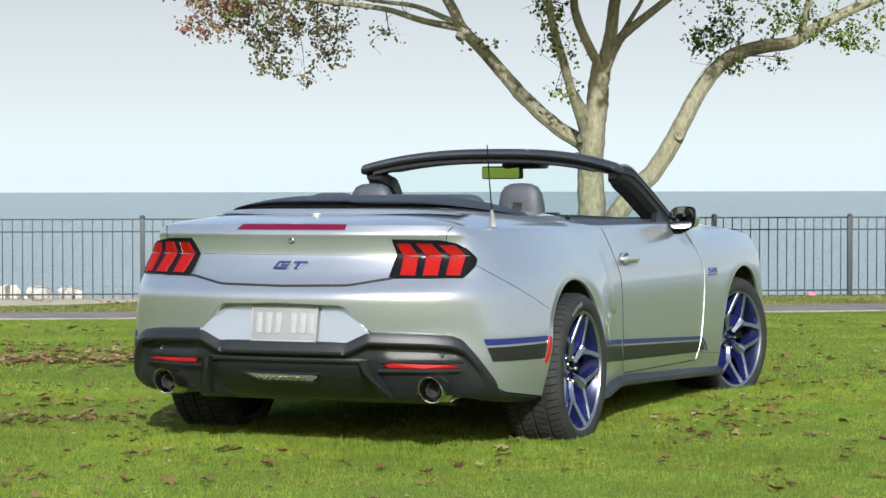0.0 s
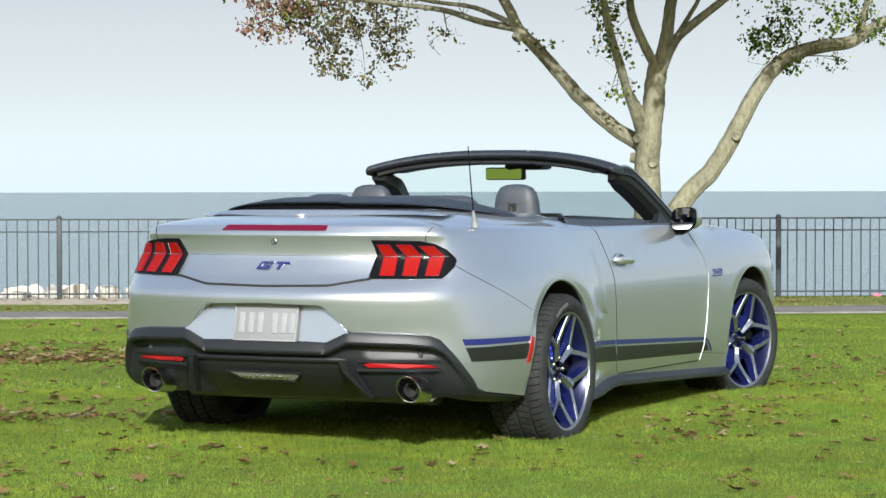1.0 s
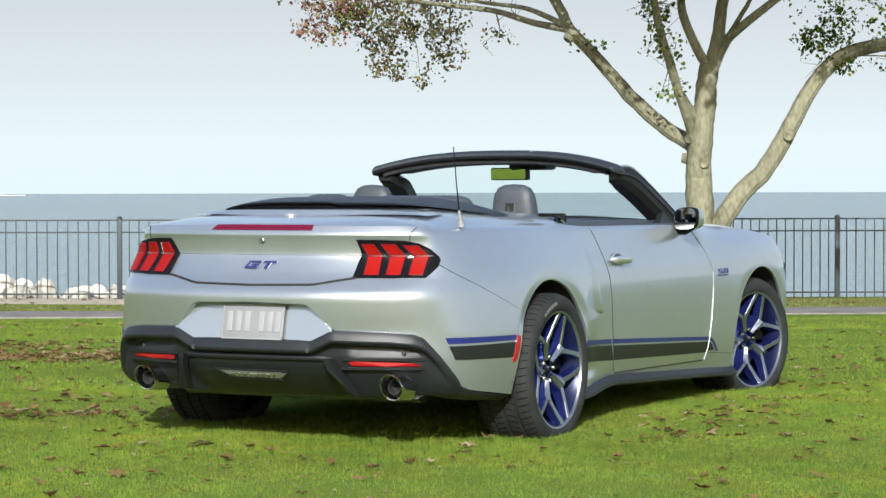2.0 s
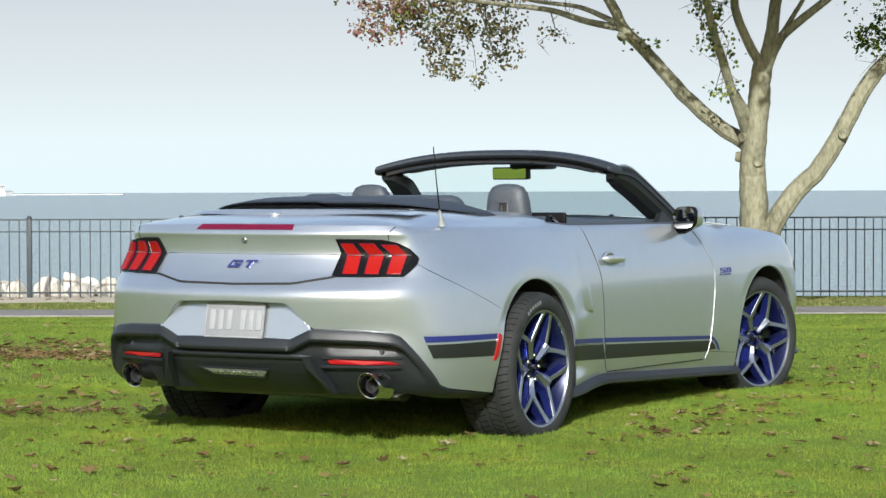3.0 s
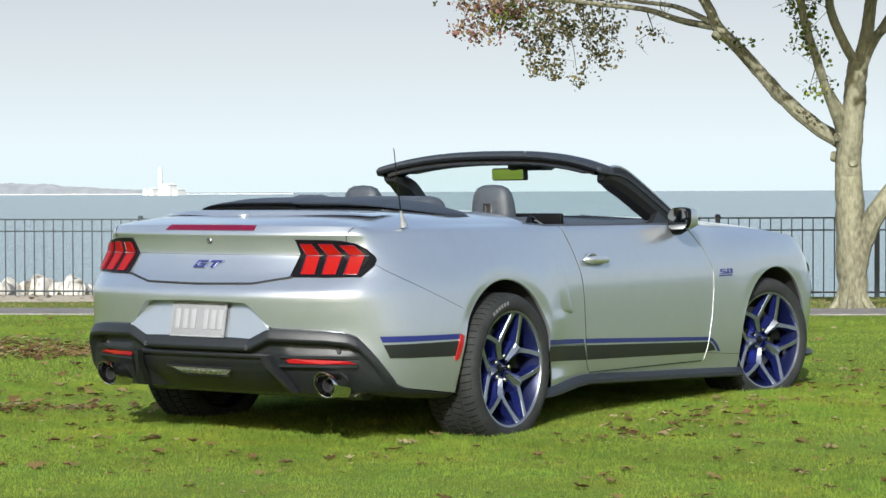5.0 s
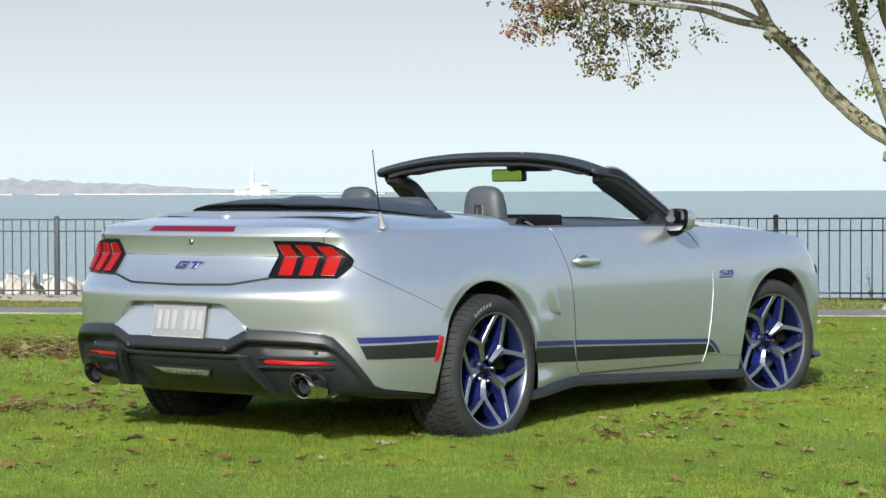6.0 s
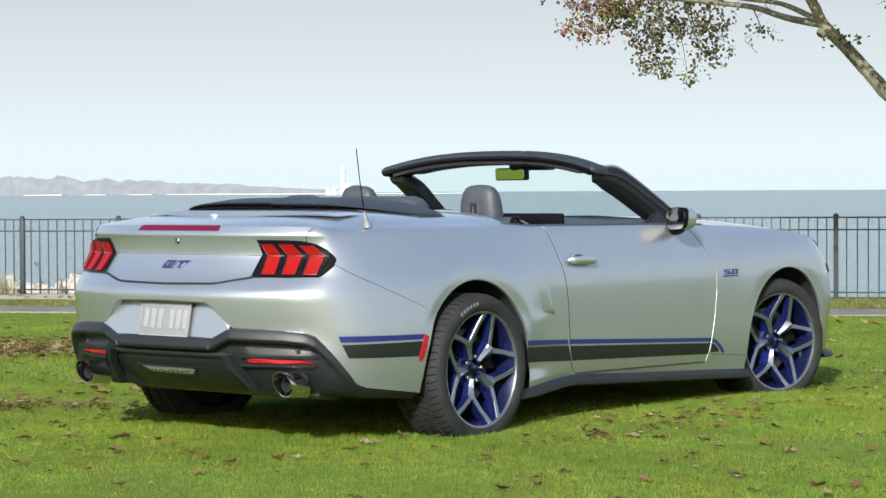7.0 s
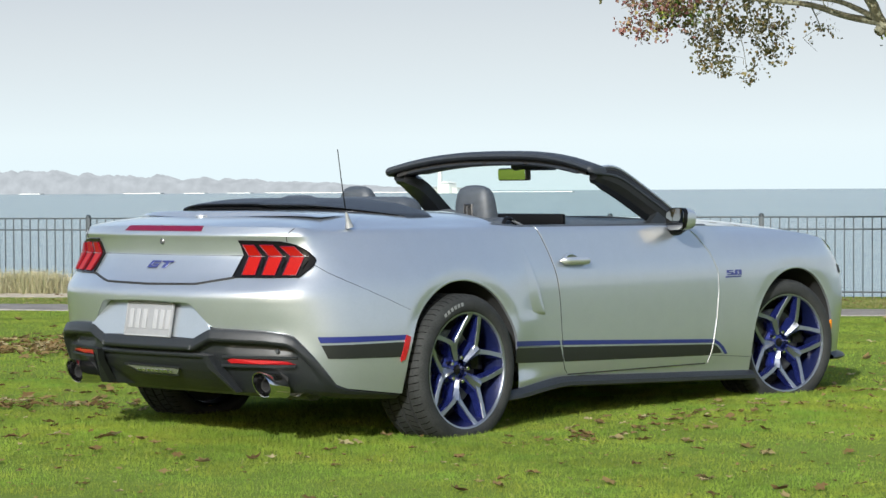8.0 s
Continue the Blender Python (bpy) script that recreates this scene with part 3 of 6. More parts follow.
# plan of the body at its widest height: (x, half width), from the tail round the side to the nose
PLAN = smooth_line([(-1.065, 0), (-1.055, 0.25), (-1.012, 0.45), (-0.945, 0.62), (-0.885, 0.715), (-0.815, 0.79), (-0.70, 0.86), (-0.55, 0.905), (-0.36, 0.94), (-0.15, 0.955), (0.05, 0.957), (0.25, 0.95), (0.42, 0.93), (0.6, 0.905), (0.8, 0.903), (1.0, 0.908), (1.4, 0.92), (1.8, 0.932), (2.1, 0.945), (2.4, 0.965), (2.72, 0.975), (3.0, 0.972), (3.2, 0.95), (3.34, 0.885), (3.44, 0.76), (3.52, 0.5), (3.56, 0.25), (3.57, 0)], 14)
PLAN = np.array(PLAN)
ARC = np.concatenate([[0], np.cumsum(np.hypot(*np.diff(PLAN, axis=0).T))])
ARCH_REAR, ARCH_FRONT, ARCH_R = (0.032, 0.324), (2.73, 0.302), 0.392


def plan_at(a):
    """Point and outward normal of the plan at arc length a from the tail's middle."""
    p = np.array([np.interp(a, ARC, PLAN[:, 0]), np.interp(a, ARC, PLAN[:, 1])])
    g = 0.02 + 0.055 * ease(a, 0.05, 0.20) * (1 - ease(a, 1.0, 1.35))
    q = np.array([np.interp(a + g, ARC, PLAN[:, 0]) - np.interp(a - g, ARC, PLAN[:, 0]), np.interp(a + g, ARC, PLAN[:, 1]) - np.interp(a - g, ARC, PLAN[:, 1])])
    if a < 0.02:
        q = np.array([0.0, 1.0])
    if a > ARC[-1] - 0.02:
        q = np.array([0.0, -1.0])
    q /= np.hypot(*q) + 1e-9
    return p, np.array([-q[1], q[0]])


def arc_of_y(y):
    k = int(np.argmax(PLAN[:, 1] > 0.955))
    return float(np.interp(y, PLAN[:k, 1], ARC[:k]))


def arc_of_x(x):
    k = int(np.argmax(PLAN[:, 0] > -0.88))
    return float(np.interp(x, PLAN[k:, 0], ARC[k:]))


def tail_in(z):
    """How far the tail lies in from the plan at height z."""
    return ramp(z, (0.2, 0.06), (0.45, 0.036), (0.5, 0.028), (0.6, 0.008), (0.66, 0.0), (0.683, 0.002), (0.695, 0.010), (0.722, 0.036), (0.755, 0.076), (0.80, 0.106), (0.838, 0.126), (0.846, 0.127), (0.87, 0.1255), (0.895, 0.121), (0.913, 0.115), (0.921, 0.110), (0.926, 0.108), (0.932, 0.1085), (0.942, 0.114), (0.955, 0.122), (0.966, 0.129), (0.972, 0.135))


HAUNCH = ((0.18, 0.06), (0.25, 0.035), (0.35, 0.012), (0.44, 0.002), (0.50, 0.003), (0.55, 0.008), (0.60, 0.0145), (0.66, 0.0235), (0.72, 0.037), (0.78, 0.060), (0.84, 0.088), (0.89, 0.114), (0.93, 0.137), (0.944, 0.148), (0.950, 0.158), (0.960, 0.184), (0.968, 0.207))
DOOR = ((0.12, 0.06), (0.20, 0.042), (0.25, 0.026), (0.30, 0.015), (0.36, 0.0098), (0.44, 0.0075), (0.52, 0.0058), (0.60, 0.0050), (0.66, 0.0056), (0.70, 0.0085), (0.74, 0.0165), (0.78, 0.0290), (0.82, 0.043), (0.87, 0.0615), (0.91, 0.076), (0.935, 0.090), (0.945, 0.105))
FENDER = ((0.10, 0.05), (0.25, 0.018), (0.4, 0.004), (0.55, 0.0), (0.66, 0.002), (0.74, 0.012), (0.80, 0.032), (0.85, 0.062), (0.885, 0.098), (0.91, 0.14), (0.94, 0.20))
NOSE = ((0.10, 0.04), (0.3, 0.02), (0.5, 0.0), (0.62, 0.01), (0.70, 0.035), (0.76, 0.075), (0.80, 0.12), (0.86, 0.2))


def side_in(x, z):
    h, d, f, n = (curve(z, prof) for prof in (HAUNCH, DOOR, FENDER, NOSE))
    wh = 1 - ease(x, 0.22, 0.66)
    wf = ease(x, 1.95, 2.45)
    wn = ease(x, 3.05, 3.4)
    v = (h * wh + d * (1 - wh)) * (1 - wf) + f * wf
    v = v * (1 - wn) + n * wn
    e = ramp(z, (0.53, 0.615), (0.62, 0.585), (0.84, 0.535))
    hollow = (1 - ease(x, e - 0.05, e + 0.006)) * ease(x, 0.38, 0.54) * ease(z, 0.525, 0.550) * (1 - ease(z, 0.66, 0.88))
    swell = ease(x, 0.30, 0.38) * (1 - ease(x, 0.44, 0.82)) * (1 - ease(z, 0.205, 0.30))
    turn_in = 0.0
    for (cx, cz), steep in ((ARCH_REAR, 0.28), (ARCH_FRONT, 0.10)):
        d = max(0.0, ARCH_R + 0.062 - math.hypot(x - cx, z - cz)) * ease(z, 0.42, 0.58)
        turn_in += steep * d * d / (d + 0.012)
    return v + 0.004 * hollow - 0.034 * swell + min(turn_in, 0.016)


def top_z(a):
    p, _ = plan_at(a)
    if p[0] < -0.5:
        return ramp(a, (0, 0.972), (0.60, 0.966), (0.85, 0.962), (1.3, 0.966))
    return ramp(p[0], (-0.5, 0.966), (0.2, 0.966), (0.45, 0.956), (0.6, 0.946), (1.7, 0.938), (2.1, 0.930), (2.5, 0.915), (2.75, 0.898), (3.0, 0.865), (3.2, 0.822), (3.4, 0.765), (3.57, 0.72))


def trim_z(a):
    """Top edge of the black rear trim, by arc length; the paint ends there."""
    p, _ = plan_at(a)
    y, x = p[1], p[0]
    if a < arc_of_y(0.70):
        return ramp(y, (0, 0.49), (0.292, 0.49), (0.384, 0.534), (0.40, 0.533), (0.62, 0.526), (0.70, 0.517))
    return ramp(a, (arc_of_y(0.70), 0.517), (arc_of_y(0.735), 0.500), (arc_of_y(0.775), 0.445), (arc_of_y(0.855), 0.29), (arc_of_y(0.875), 0.272), (arc_of_x(-0.36), 0.232))


def recess_z(y):
    return ramp(abs(y), (0, 0.646), (0.272, 0.640), (0.292, 0.630), (0.388, 0.530))


def low_z(a):
    p, _ = plan_at(a)
    x, y = p
    if x < -0.8 and y < 0.388:
        return recess_z(y)
    if x < ARCH_REAR[0] - ARCH_R:
        return trim_z(a)
    for cx, cz in (ARCH_REAR, ARCH_FRONT):
        if abs(x - cx) < ARCH_R:
            return cz + math.sqrt(ARCH_R**2 - (x - cx) ** 2)
    if x < ARCH_FRONT[0]:
        return ramp(x, (0.4, 0.196), (0.576, 0.208), (0.80, 0.226), (2.3, 0.160))
    return 0.20


DOOR_BACK = ((0.10, 0.86), (0.235, 0.86), (0.255, 0.823), (0.30, 0.80), (0.45, 0.780), (0.60, 0.765), (0.769, 0.735), (0.85, 0.718), (0.945, 0.685))
DOOR_FRONT = ((0.10, 1.93), (0.205, 1.95), (0.225, 1.985), (0.313, 2.003), (0.45, 2.03), (0.60, 2.047), (0.70, 2.042), (0.80, 2.00), (0.887, 1.925), (0.945, 1.85))


def slid(x, z):
    """Slides a column of the side so that columns follow the door's edges."""
    back, front = ramp(z, *DOOR_BACK) - 0.70, ramp(z, *DOOR_FRONT) - 2.0
    return x + ramp(x, (0.44, 0), (0.70, back), (2.0, front), (2.30, 0))


def skin(a, z, out=0.0):
    """A point of the right half of the body's skin."""
    p, n = plan_at(a)
    if n @ (p - np.array([1.2, 0])) < 0:
        n = -n
    if p[0] < 1:
        w, wt, ws = ease(n[1], 0.42, 0.97), ease(-n[0], 0.28, 1.0), ease(n[1], 0.62, 0.97)
        q = p - n * 0.5 * (tail_in(z) * (1 - w) + side_in(p[0], z) * w) + np.array([wt * tail_in(z), -ws * side_in(p[0], z)]) * 0.5 + n * out
    else:
        q = p - n * (side_in(p[0], z) - out)
    return Vector((q[0], -max(0.0, q[1]), z))


def side_pt(x, z, out=0.0):
    return skin(arc_of_x(x), z, out)


def tail_pt(y, z, out=0.0):
    """A point of the tail at signed y."""
    a = arc_of_y(abs(y))
    for _ in range(6):
        a += 1.05 * (abs(y) - abs(skin(a, z).y))
        a = max(0.0, a)
    q = skin(a, z, out)
    return mirrored(q) if y > 0 else q


def mirrored(v):
    """The point of the left side that answers to a point of the right one; the tail's left corner stands a little wider."""
    y = abs(v[1])
    wide = 1 + 0.045 * ease(y, 0.45, 0.80) * (1 - ease(v[0], -0.5, 0.4))
    return Vector((v[0], -v[1] * wide, v[2]))


cols = list(np.linspace(0, arc_of_y(0.95), 74))
edge = []
for cx, _ in (ARCH_REAR, ARCH_FRONT):
    edge += [cx - ARCH_R - 0.004] + [cx - ARCH_R * math.cos(t) for t in np.linspace(0.02, math.pi - 0.02, 34)] + [cx + ARCH_R + 0.004]
x_cols = sorted([arc_of_x(x) for x in edge] + [arc_of_x(x) for x in np.linspace(0.42, 0.69, 28)] + [arc_of_x(x) for x in [0.70]] + [arc_of_x(x) for x in np.linspace(0.70, 2.0, 27)[1:]] + [arc_of_x(x) for x in np.linspace(2.0, 2.33, 9)[1:]])
last_tail = arc_of_x(ARCH_REAR[0] - ARCH_R - 0.004)
cols = [a for a in cols if a < last_tail - 0.01] + x_cols + list(np.linspace(x_cols[-1], ARC[-1], 34)[1:])
levels = sorted(list(np.linspace(0.10, 0.66, 29)) + [0.235, 0.676, 0.690, 0.700, 0.722, 0.74, 0.755, 0.775, 0.80, 0.82, 0.838, 0.846, 0.865, 0.885, 0.900, 0.913, 0.921, 0.926, 0.932, 0.942, 0.950, 0.958, 0.965, 0.972])


def column(a):
    lo, hi = low_z(a), top_z(a)
    out = []
    for z in levels:
        zz = min(max(z, lo), hi)
        p, _ = plan_at(a)
        aa = arc_of_x(slid(p[0], zz)) if 0.43 < p[0] < 2.31 else a
        out.append(skin(aa, zz))
    return out


grid = [column(a) for a in cols]
# ease the skin round the rear corners
corner = [i for i, a in enumerate(cols) if arc_of_y(0.40) < a < last_tail - 0.02]
for _ in range(10):
    eased = {}
    for i in corner:
        for j in range(len(levels)):
            p, q, o = grid[i][j], grid[i - 1][j], grid[i + 1][j]
            if abs(p.z - q.z) < 1.2e-3 and abs(p.z - o.z) < 1.2e-3:
                eased[i, j] = p * 0.5 + (q + o) * 0.25
    for (i, j), p in eased.items():
        grid[i][j] = p
door_a = [i for i, a in enumerate(cols) if arc_of_x(0.70) - 1e-6 <= a <= arc_of_x(2.0) + 1e-6]
door_i0, door_i1 = door_a[0], door_a[-1]
door_j = levels.index(0.235)
body_faces, door_faces = [], []
nv = len(levels)
for i in range(len(cols) - 1):
    for j in range(nv - 1):
        f = (i * nv + j, (i + 1) * nv + j, (i + 1) * nv + j + 1, i * nv + j + 1)
        (door_faces if door_i0 <= i < door_i1 and j >= door_j else body_faces).append(f)


def skin_part(name, faces, sign, parent, label=""):
    bm = bmesh.new()
    used = sorted({i for f in faces for i in f})
    vs = {i: bm.verts.new(grid[i // nv][i % nv] if sign < 0 else mirrored(grid[i // nv][i % nv])) for i in used}
    for f in faces:
        bm.faces.new([vs[i] for i in f])
    bmesh.ops.remove_doubles(bm, verts=bm.verts, dist=0.0004)
    bmesh.ops.dissolve_degenerate(bm, dist=0.0004, edges=bm.edges)
    return part(name, bm, PAINT, parent, label, sharp=28)


shell = skin_part("body_shell", body_faces, -1, car, "silver metallic painted body panels")
skin_part("body_shell", body_faces, 1, car, "silver metallic painted body panels")
doors = {}
for sign in (-1, 1):
    doors[sign] = skin_part("door", door_faces, sign, car, "silver door with blue and black lower stripe")


def edge_top(x):
    """The upper inner edge of the side at x: where deck, door top or bonnet begins."""
    a = arc_of_x(x)
    return skin(a, top_z(a))


# deck over the boot
def deck_rise(x):
    return curve(x, ((-0.94, 0.002), (-0.90, 0.010), (-0.80, 0.029), (-0.72, 0.041), (-0.55, 0.056), (-0.35, 0.069), (0.45, 0.070)))


bm = bmesh.new()
deck_edge = [grid[i][-1] for i, a in enumerate(cols) if a <= arc_of_x(0.43)]
deck_rows = []
for e in deck_edge:
    xr = e.x
    line = []
    for t in (0, 0.02, 0.05, 0.09, 0.15, 0.22, 0.30, 0.42, 0.6, 0.8, 1):
        y = e.y * (1 - t)
        x = xr
        if abs(e.y) < 0.70:
            x = xr + (0.16 * t * abs(e.y) / 0.70)
        rise = deck_rise(x)
        line.append((x, y, e.z + rise * (1 - (1 - t) ** 5.0)))
    deck_rows.append(line)
add_grid(bm, deck_rows)
add_grid(bm, [[mirrored(p) for p in r] for r in deck_rows])
bmesh.ops.remove_doubles(bm, verts=bm.verts, dist=0.0006)
part("boot_lid", bm, PAINT, car, "silver boot deck", sharp=40)



# bonnet
bm = bmesh.new()
rows = []
for x in np.linspace(1.98, 3.50, 26):
    e = edge_top(x)
    rows.append([(x + 0.10 * (1 - (1 - t) ** 2) * ease(x, 3.1, 3.5) * 0.3, e.y * (1 - t), e.z + ramp(x, (1.9, 0.035), (2.6, 0.055), (3.2, 0.06), (3.5, 0.02)) * (1 - (1 - t) ** 2.4)) for t in np.linspace(0, 1, 9)])
add_grid(bm, rows)
add_grid(bm, [[mirrored(p) for p in r] for r in rows])
bmesh.ops.remove_doubles(bm, verts=bm.verts, dist=0.0006)
part("bonnet", bm, PAINT, car, "silver bonnet", sharp=40)

# door tops and inner panels
for sign in (-1, 1):
    bm = bmesh.new()
    rows = []
    for x in np.linspace(0.40, 2.06, 40):
        e = edge_top(x)
        y = e.y * -sign
        rows.append([(x, y, e.z), (x, y - sign * 0.012, e.z + 0.008), (x, y - sign * 0.05, e.z + 0.009), (x, y - sign * 0.085, e.z - 0.004), (x, y - sign * 0.10, e.z - 0.05), (x, y - sign * 0.11, 0.45)])
    add_grid(bm, rows)
    part("door_sill_trim", bm, LEATHER, car, "dark padded door top")

# seams between panels
def seam(points, radius=0.0028, material=SEAM, name="panel_seam", parent=None):
    bm = bmesh.new()
    add_tube(bm, points, radius, 6)
    return part(name, bm, material, parent or car)


for sign in (-1, 1):
    def fl(v, s=sign):
        return v if s < 0 else mirrored(v)
    back = [fl(side_pt(ramp(z, *DOOR_BACK), z, 0.0004)) for z in np.linspace(0.245, 0.946, 40)]
    front = [fl(side_pt(ramp(z, *DOOR_FRONT), z, 0.0004)) for z in np.linspace(0.225, 0.938, 40)]
    base = [fl(side_pt(x, ramp(x, (0.86, 0.236), (1.95, 0.222)), 0.0004)) for x in np.linspace(0.85, 1.96, 26)]
    seam(back, 0.0017)
    seam(base, 0.0030)
    seam(front, 0.0012)
    # brighter silver tubes draw the sun's glint along the door edges
    seam([p + Vector((-0.0045, -0.0012 if sign < 0 else 0.0012, 0)) for p in front], 0.0020, HANDLE, "door_edge_glint", doors[sign])
    seam([fl(side_pt(ramp(z, *DOOR_BACK) + 0.006, z, 0.0002)) for z in np.linspace(0.62, 0.946, 24)], 0.0020, HANDLE, "door_edge_glint", doors[sign])
    # sill panel seams between the wheel arches and the door
    seam([fl(side_pt(x, ramp(x, (0.40, 0.3925), (0.775, 0.3765)), 0.0010)) for x in np.linspace(0.402, 0.775, 16)], 0.0011)
    seam([fl(side_pt(x, ramp(x, (2.0, 0.262), (2.31, 0.238)), 0.0002)) for x in np.linspace(2.0, 2.325, 14)], 0.0011)
    # bumper to wing seam, from the lamp to the wheel arch
    seam([fl(skin(arc_of_y(0.775) + (arc_of_x(-0.335) - arc_of_y(0.775)) * t, 0.822 - 0.222 * t, -0.0004)) for t in np.linspace(0, 1, 40)], 0.0010)
    # boot lid side seam above the lamp
    seam([fl(p) for p in [tail_pt(-0.645, 0.900, 0.0), tail_pt(-0.648, 0.925, 0.0), tail_pt(-0.654, 0.945, 0.0), tail_pt(-0.664, 0.960, 0.0)]], 0.0018)
# boot lid lower gap between the lamps
gap = [tail_pt(y, ramp(abs(y), (0, 0.716), (0.29, 0.721), (0.31, 0.724), (0.452, 0.749), (0.49, 0.752)), 0.0005) for y in np.linspace(-0.455, 0.49, 61)]
seam(gap, 0.0058)
# crease line of the boot lid: a dark tube draws the fold's shade
seam([tail_pt(y, 0.842, -0.0012) for y in np.linspace(-0.45, 0.45, 41)], 0.0016)

# plate recess, plate and rear emblem
bm = bmesh.new()
rim = [tail_pt(y, recess_z(y), -0.003) for y in np.linspace(-0.391, 0.391, 81)]
inner = []
for p in rim:
    k = 0.999
    zi = max(trim_z(arc_of_y(abs(p.y))) + 0.002, p.z - 0.004)
    inner.append(Vector((-1.000 - 0.22 * (0.646 - zi), p.y * k, zi)))
bottom = [Vector((p.x - 0.22 * (p.z - trim_z(arc_of_y(abs(p.y))) + 0.012), p.y, trim_z(arc_of_y(abs(p.y))) - 0.012)) for p in inner]
add_grid(bm, [rim[1:-1], inner[1:-1]])
add_grid(bm, [inner, bottom])
part("plate_recess", bm, PAINT, shell, "silver recess round the number plate", sharp=20)
plate = empty("number_plate", "silver number plate with embossed bars", "")
plate.parent = car
PL = Matrix.Translation((-1.034, -0.008, 0.560)) @ Matrix.Rotation(math.radians(11), 4, "Y")
bm = bmesh.new()
add_box(bm, (-0.004, -0.153, -0.077), (0.004, 0.153, 0.077), PL, 0.003)
part("plate", bm, PLATE_MAT, plate)
bm = bmesh.new()
for a, c in (((-0.007, -0.150, 0.070), (-0.003, 0.150, 0.075)), ((-0.007, -0.150, -0.075), (-0.003, 0.150, -0.070)), ((-0.007, -0.150, -0.075), (-0.003, -0.145, 0.075)), ((-0.007, 0.145, -0.075), (-0.003, 0.150, 0.075))):
    add_box(bm, a, c, PL, 0.001)
part("plate_rim", bm, PLATE_BAR, plate)
for y in (0.112, 0.068, 0.024, -0.046, -0.088, -0.128):
    bm = bmesh.new()
    add_box(bm, (-0.0085, y - 0.015, -0.042), (-0.003, y + 0.012, 0.044), PL, 0.0025)
    part("embossed_bar", bm, PLATE_BAR, plate)


def tail_shape(name, loop, out, thick, material, parent, label=""):
    """A flat shape in (y, z), laid on the tail's surface and cut fine enough to follow it."""
    bm = bmesh.new()
    vs = [bm.verts.new((0, y, z)) for y, z in loop]
    bm.faces.new(vs)
    ys, zs = [p[0] for p in loop], [p[1] for p in loop]
    for axis, lo, hi, step in (((0, 1, 0), min(ys), max(ys), 0.018), ((0, 0, 1), min(zs), max(zs), 0.018)):
        k = lo + step
        while k < hi - 0.004:
            bmesh.ops.bisect_plane(bm, geom=bm.verts[:] + bm.edges[:] + bm.faces[:], dist=1e-5, plane_co=Vector(axis) * k, plane_no=axis)
            k += step
    made = bmesh.ops.extrude_face_region(bm, geom=bm.faces[:])
    tops = {v for v in made["geom"] if isinstance(v, bmesh.types.BMVert)}
    for v in bm.verts:
        v.co = tail_pt(v.co.y, v.co.z, out if v in tops else out - thick)
    return part(name, bm, material, parent, label, sharp=30)


def side_shape(name, loop, out, material, parent, label="", sign=-1, step=0.03):
    """A thin shape in (x, z), laid on the side's surface."""
    bm = bmesh.new()
    bm.faces.new([bm.verts.new((x, 0, z)) for x, z in loop])
    xs_, zs_ = [p[0] for p in loop], [p[1] for p in loop]
    for axis, lo, hi in (((1, 0, 0), min(xs_), max(xs_)), ((0, 0, 1), min(zs_), max(zs_))):
        k = lo + step
        while k < hi - 0.003:
            bmesh.ops.bisect_plane(bm, geom=bm.verts[:] + bm.edges[:] + bm.faces[:], dist=1e-5, plane_co=Vector(axis) * k, plane_no=axis)
            k += step
    made = bmesh.ops.extrude_face_region(bm, geom=bm.faces[:])
    tops = {v for v in made["geom"] if isinstance(v, bmesh.types.BMVert)}
    for v in bm.verts:
        q = side_pt(v.co.x, v.co.z, out if v in tops else -0.002)
        v.co = q if sign < 0 else mirrored(q)
    return part(name, bm, material, parent, label, sharp=30)


# tail lamps: outline and three chevron bars (outer and inner edge at top, fold and foot)
LAMPS = {
    -1: ([(0.436, 0.906), (0.55, 0.905), (0.625, 0.902), (0.677, 0.889), (0.717, 0.866), (0.748, 0.832), (0.752, 0.822), (0.750, 0.800), (0.735, 0.775), (0.718, 0.753), (0.60, 0.751), (0.443, 0.751), (0.455, 0.842)],
         ((0.455, 0.505, 0.481, 0.537, 0.483, 0.541), (0.531, 0.588, 0.567, 0.626, 0.570, 0.624), (0.616, 0.672, 0.656, 0.712, 0.655, 0.705))),
    1: ([(0.508, 0.906), (0.60, 0.905), (0.66, 0.900), (0.71, 0.890), (0.738, 0.866), (0.752, 0.832), (0.755, 0.822), (0.768, 0.800), (0.776, 0.775), (0.772, 0.753), (0.62, 0.751), (0.490, 0.751), (0.465, 0.842)],
        ((0.526, 0.572, 0.492, 0.558, 0.526, 0.584), (0.608, 0.648, 0.592, 0.648, 0.624, 0.678), (0.680, 0.716, 0.682, 0.732, 0.712, 0.756))),
}
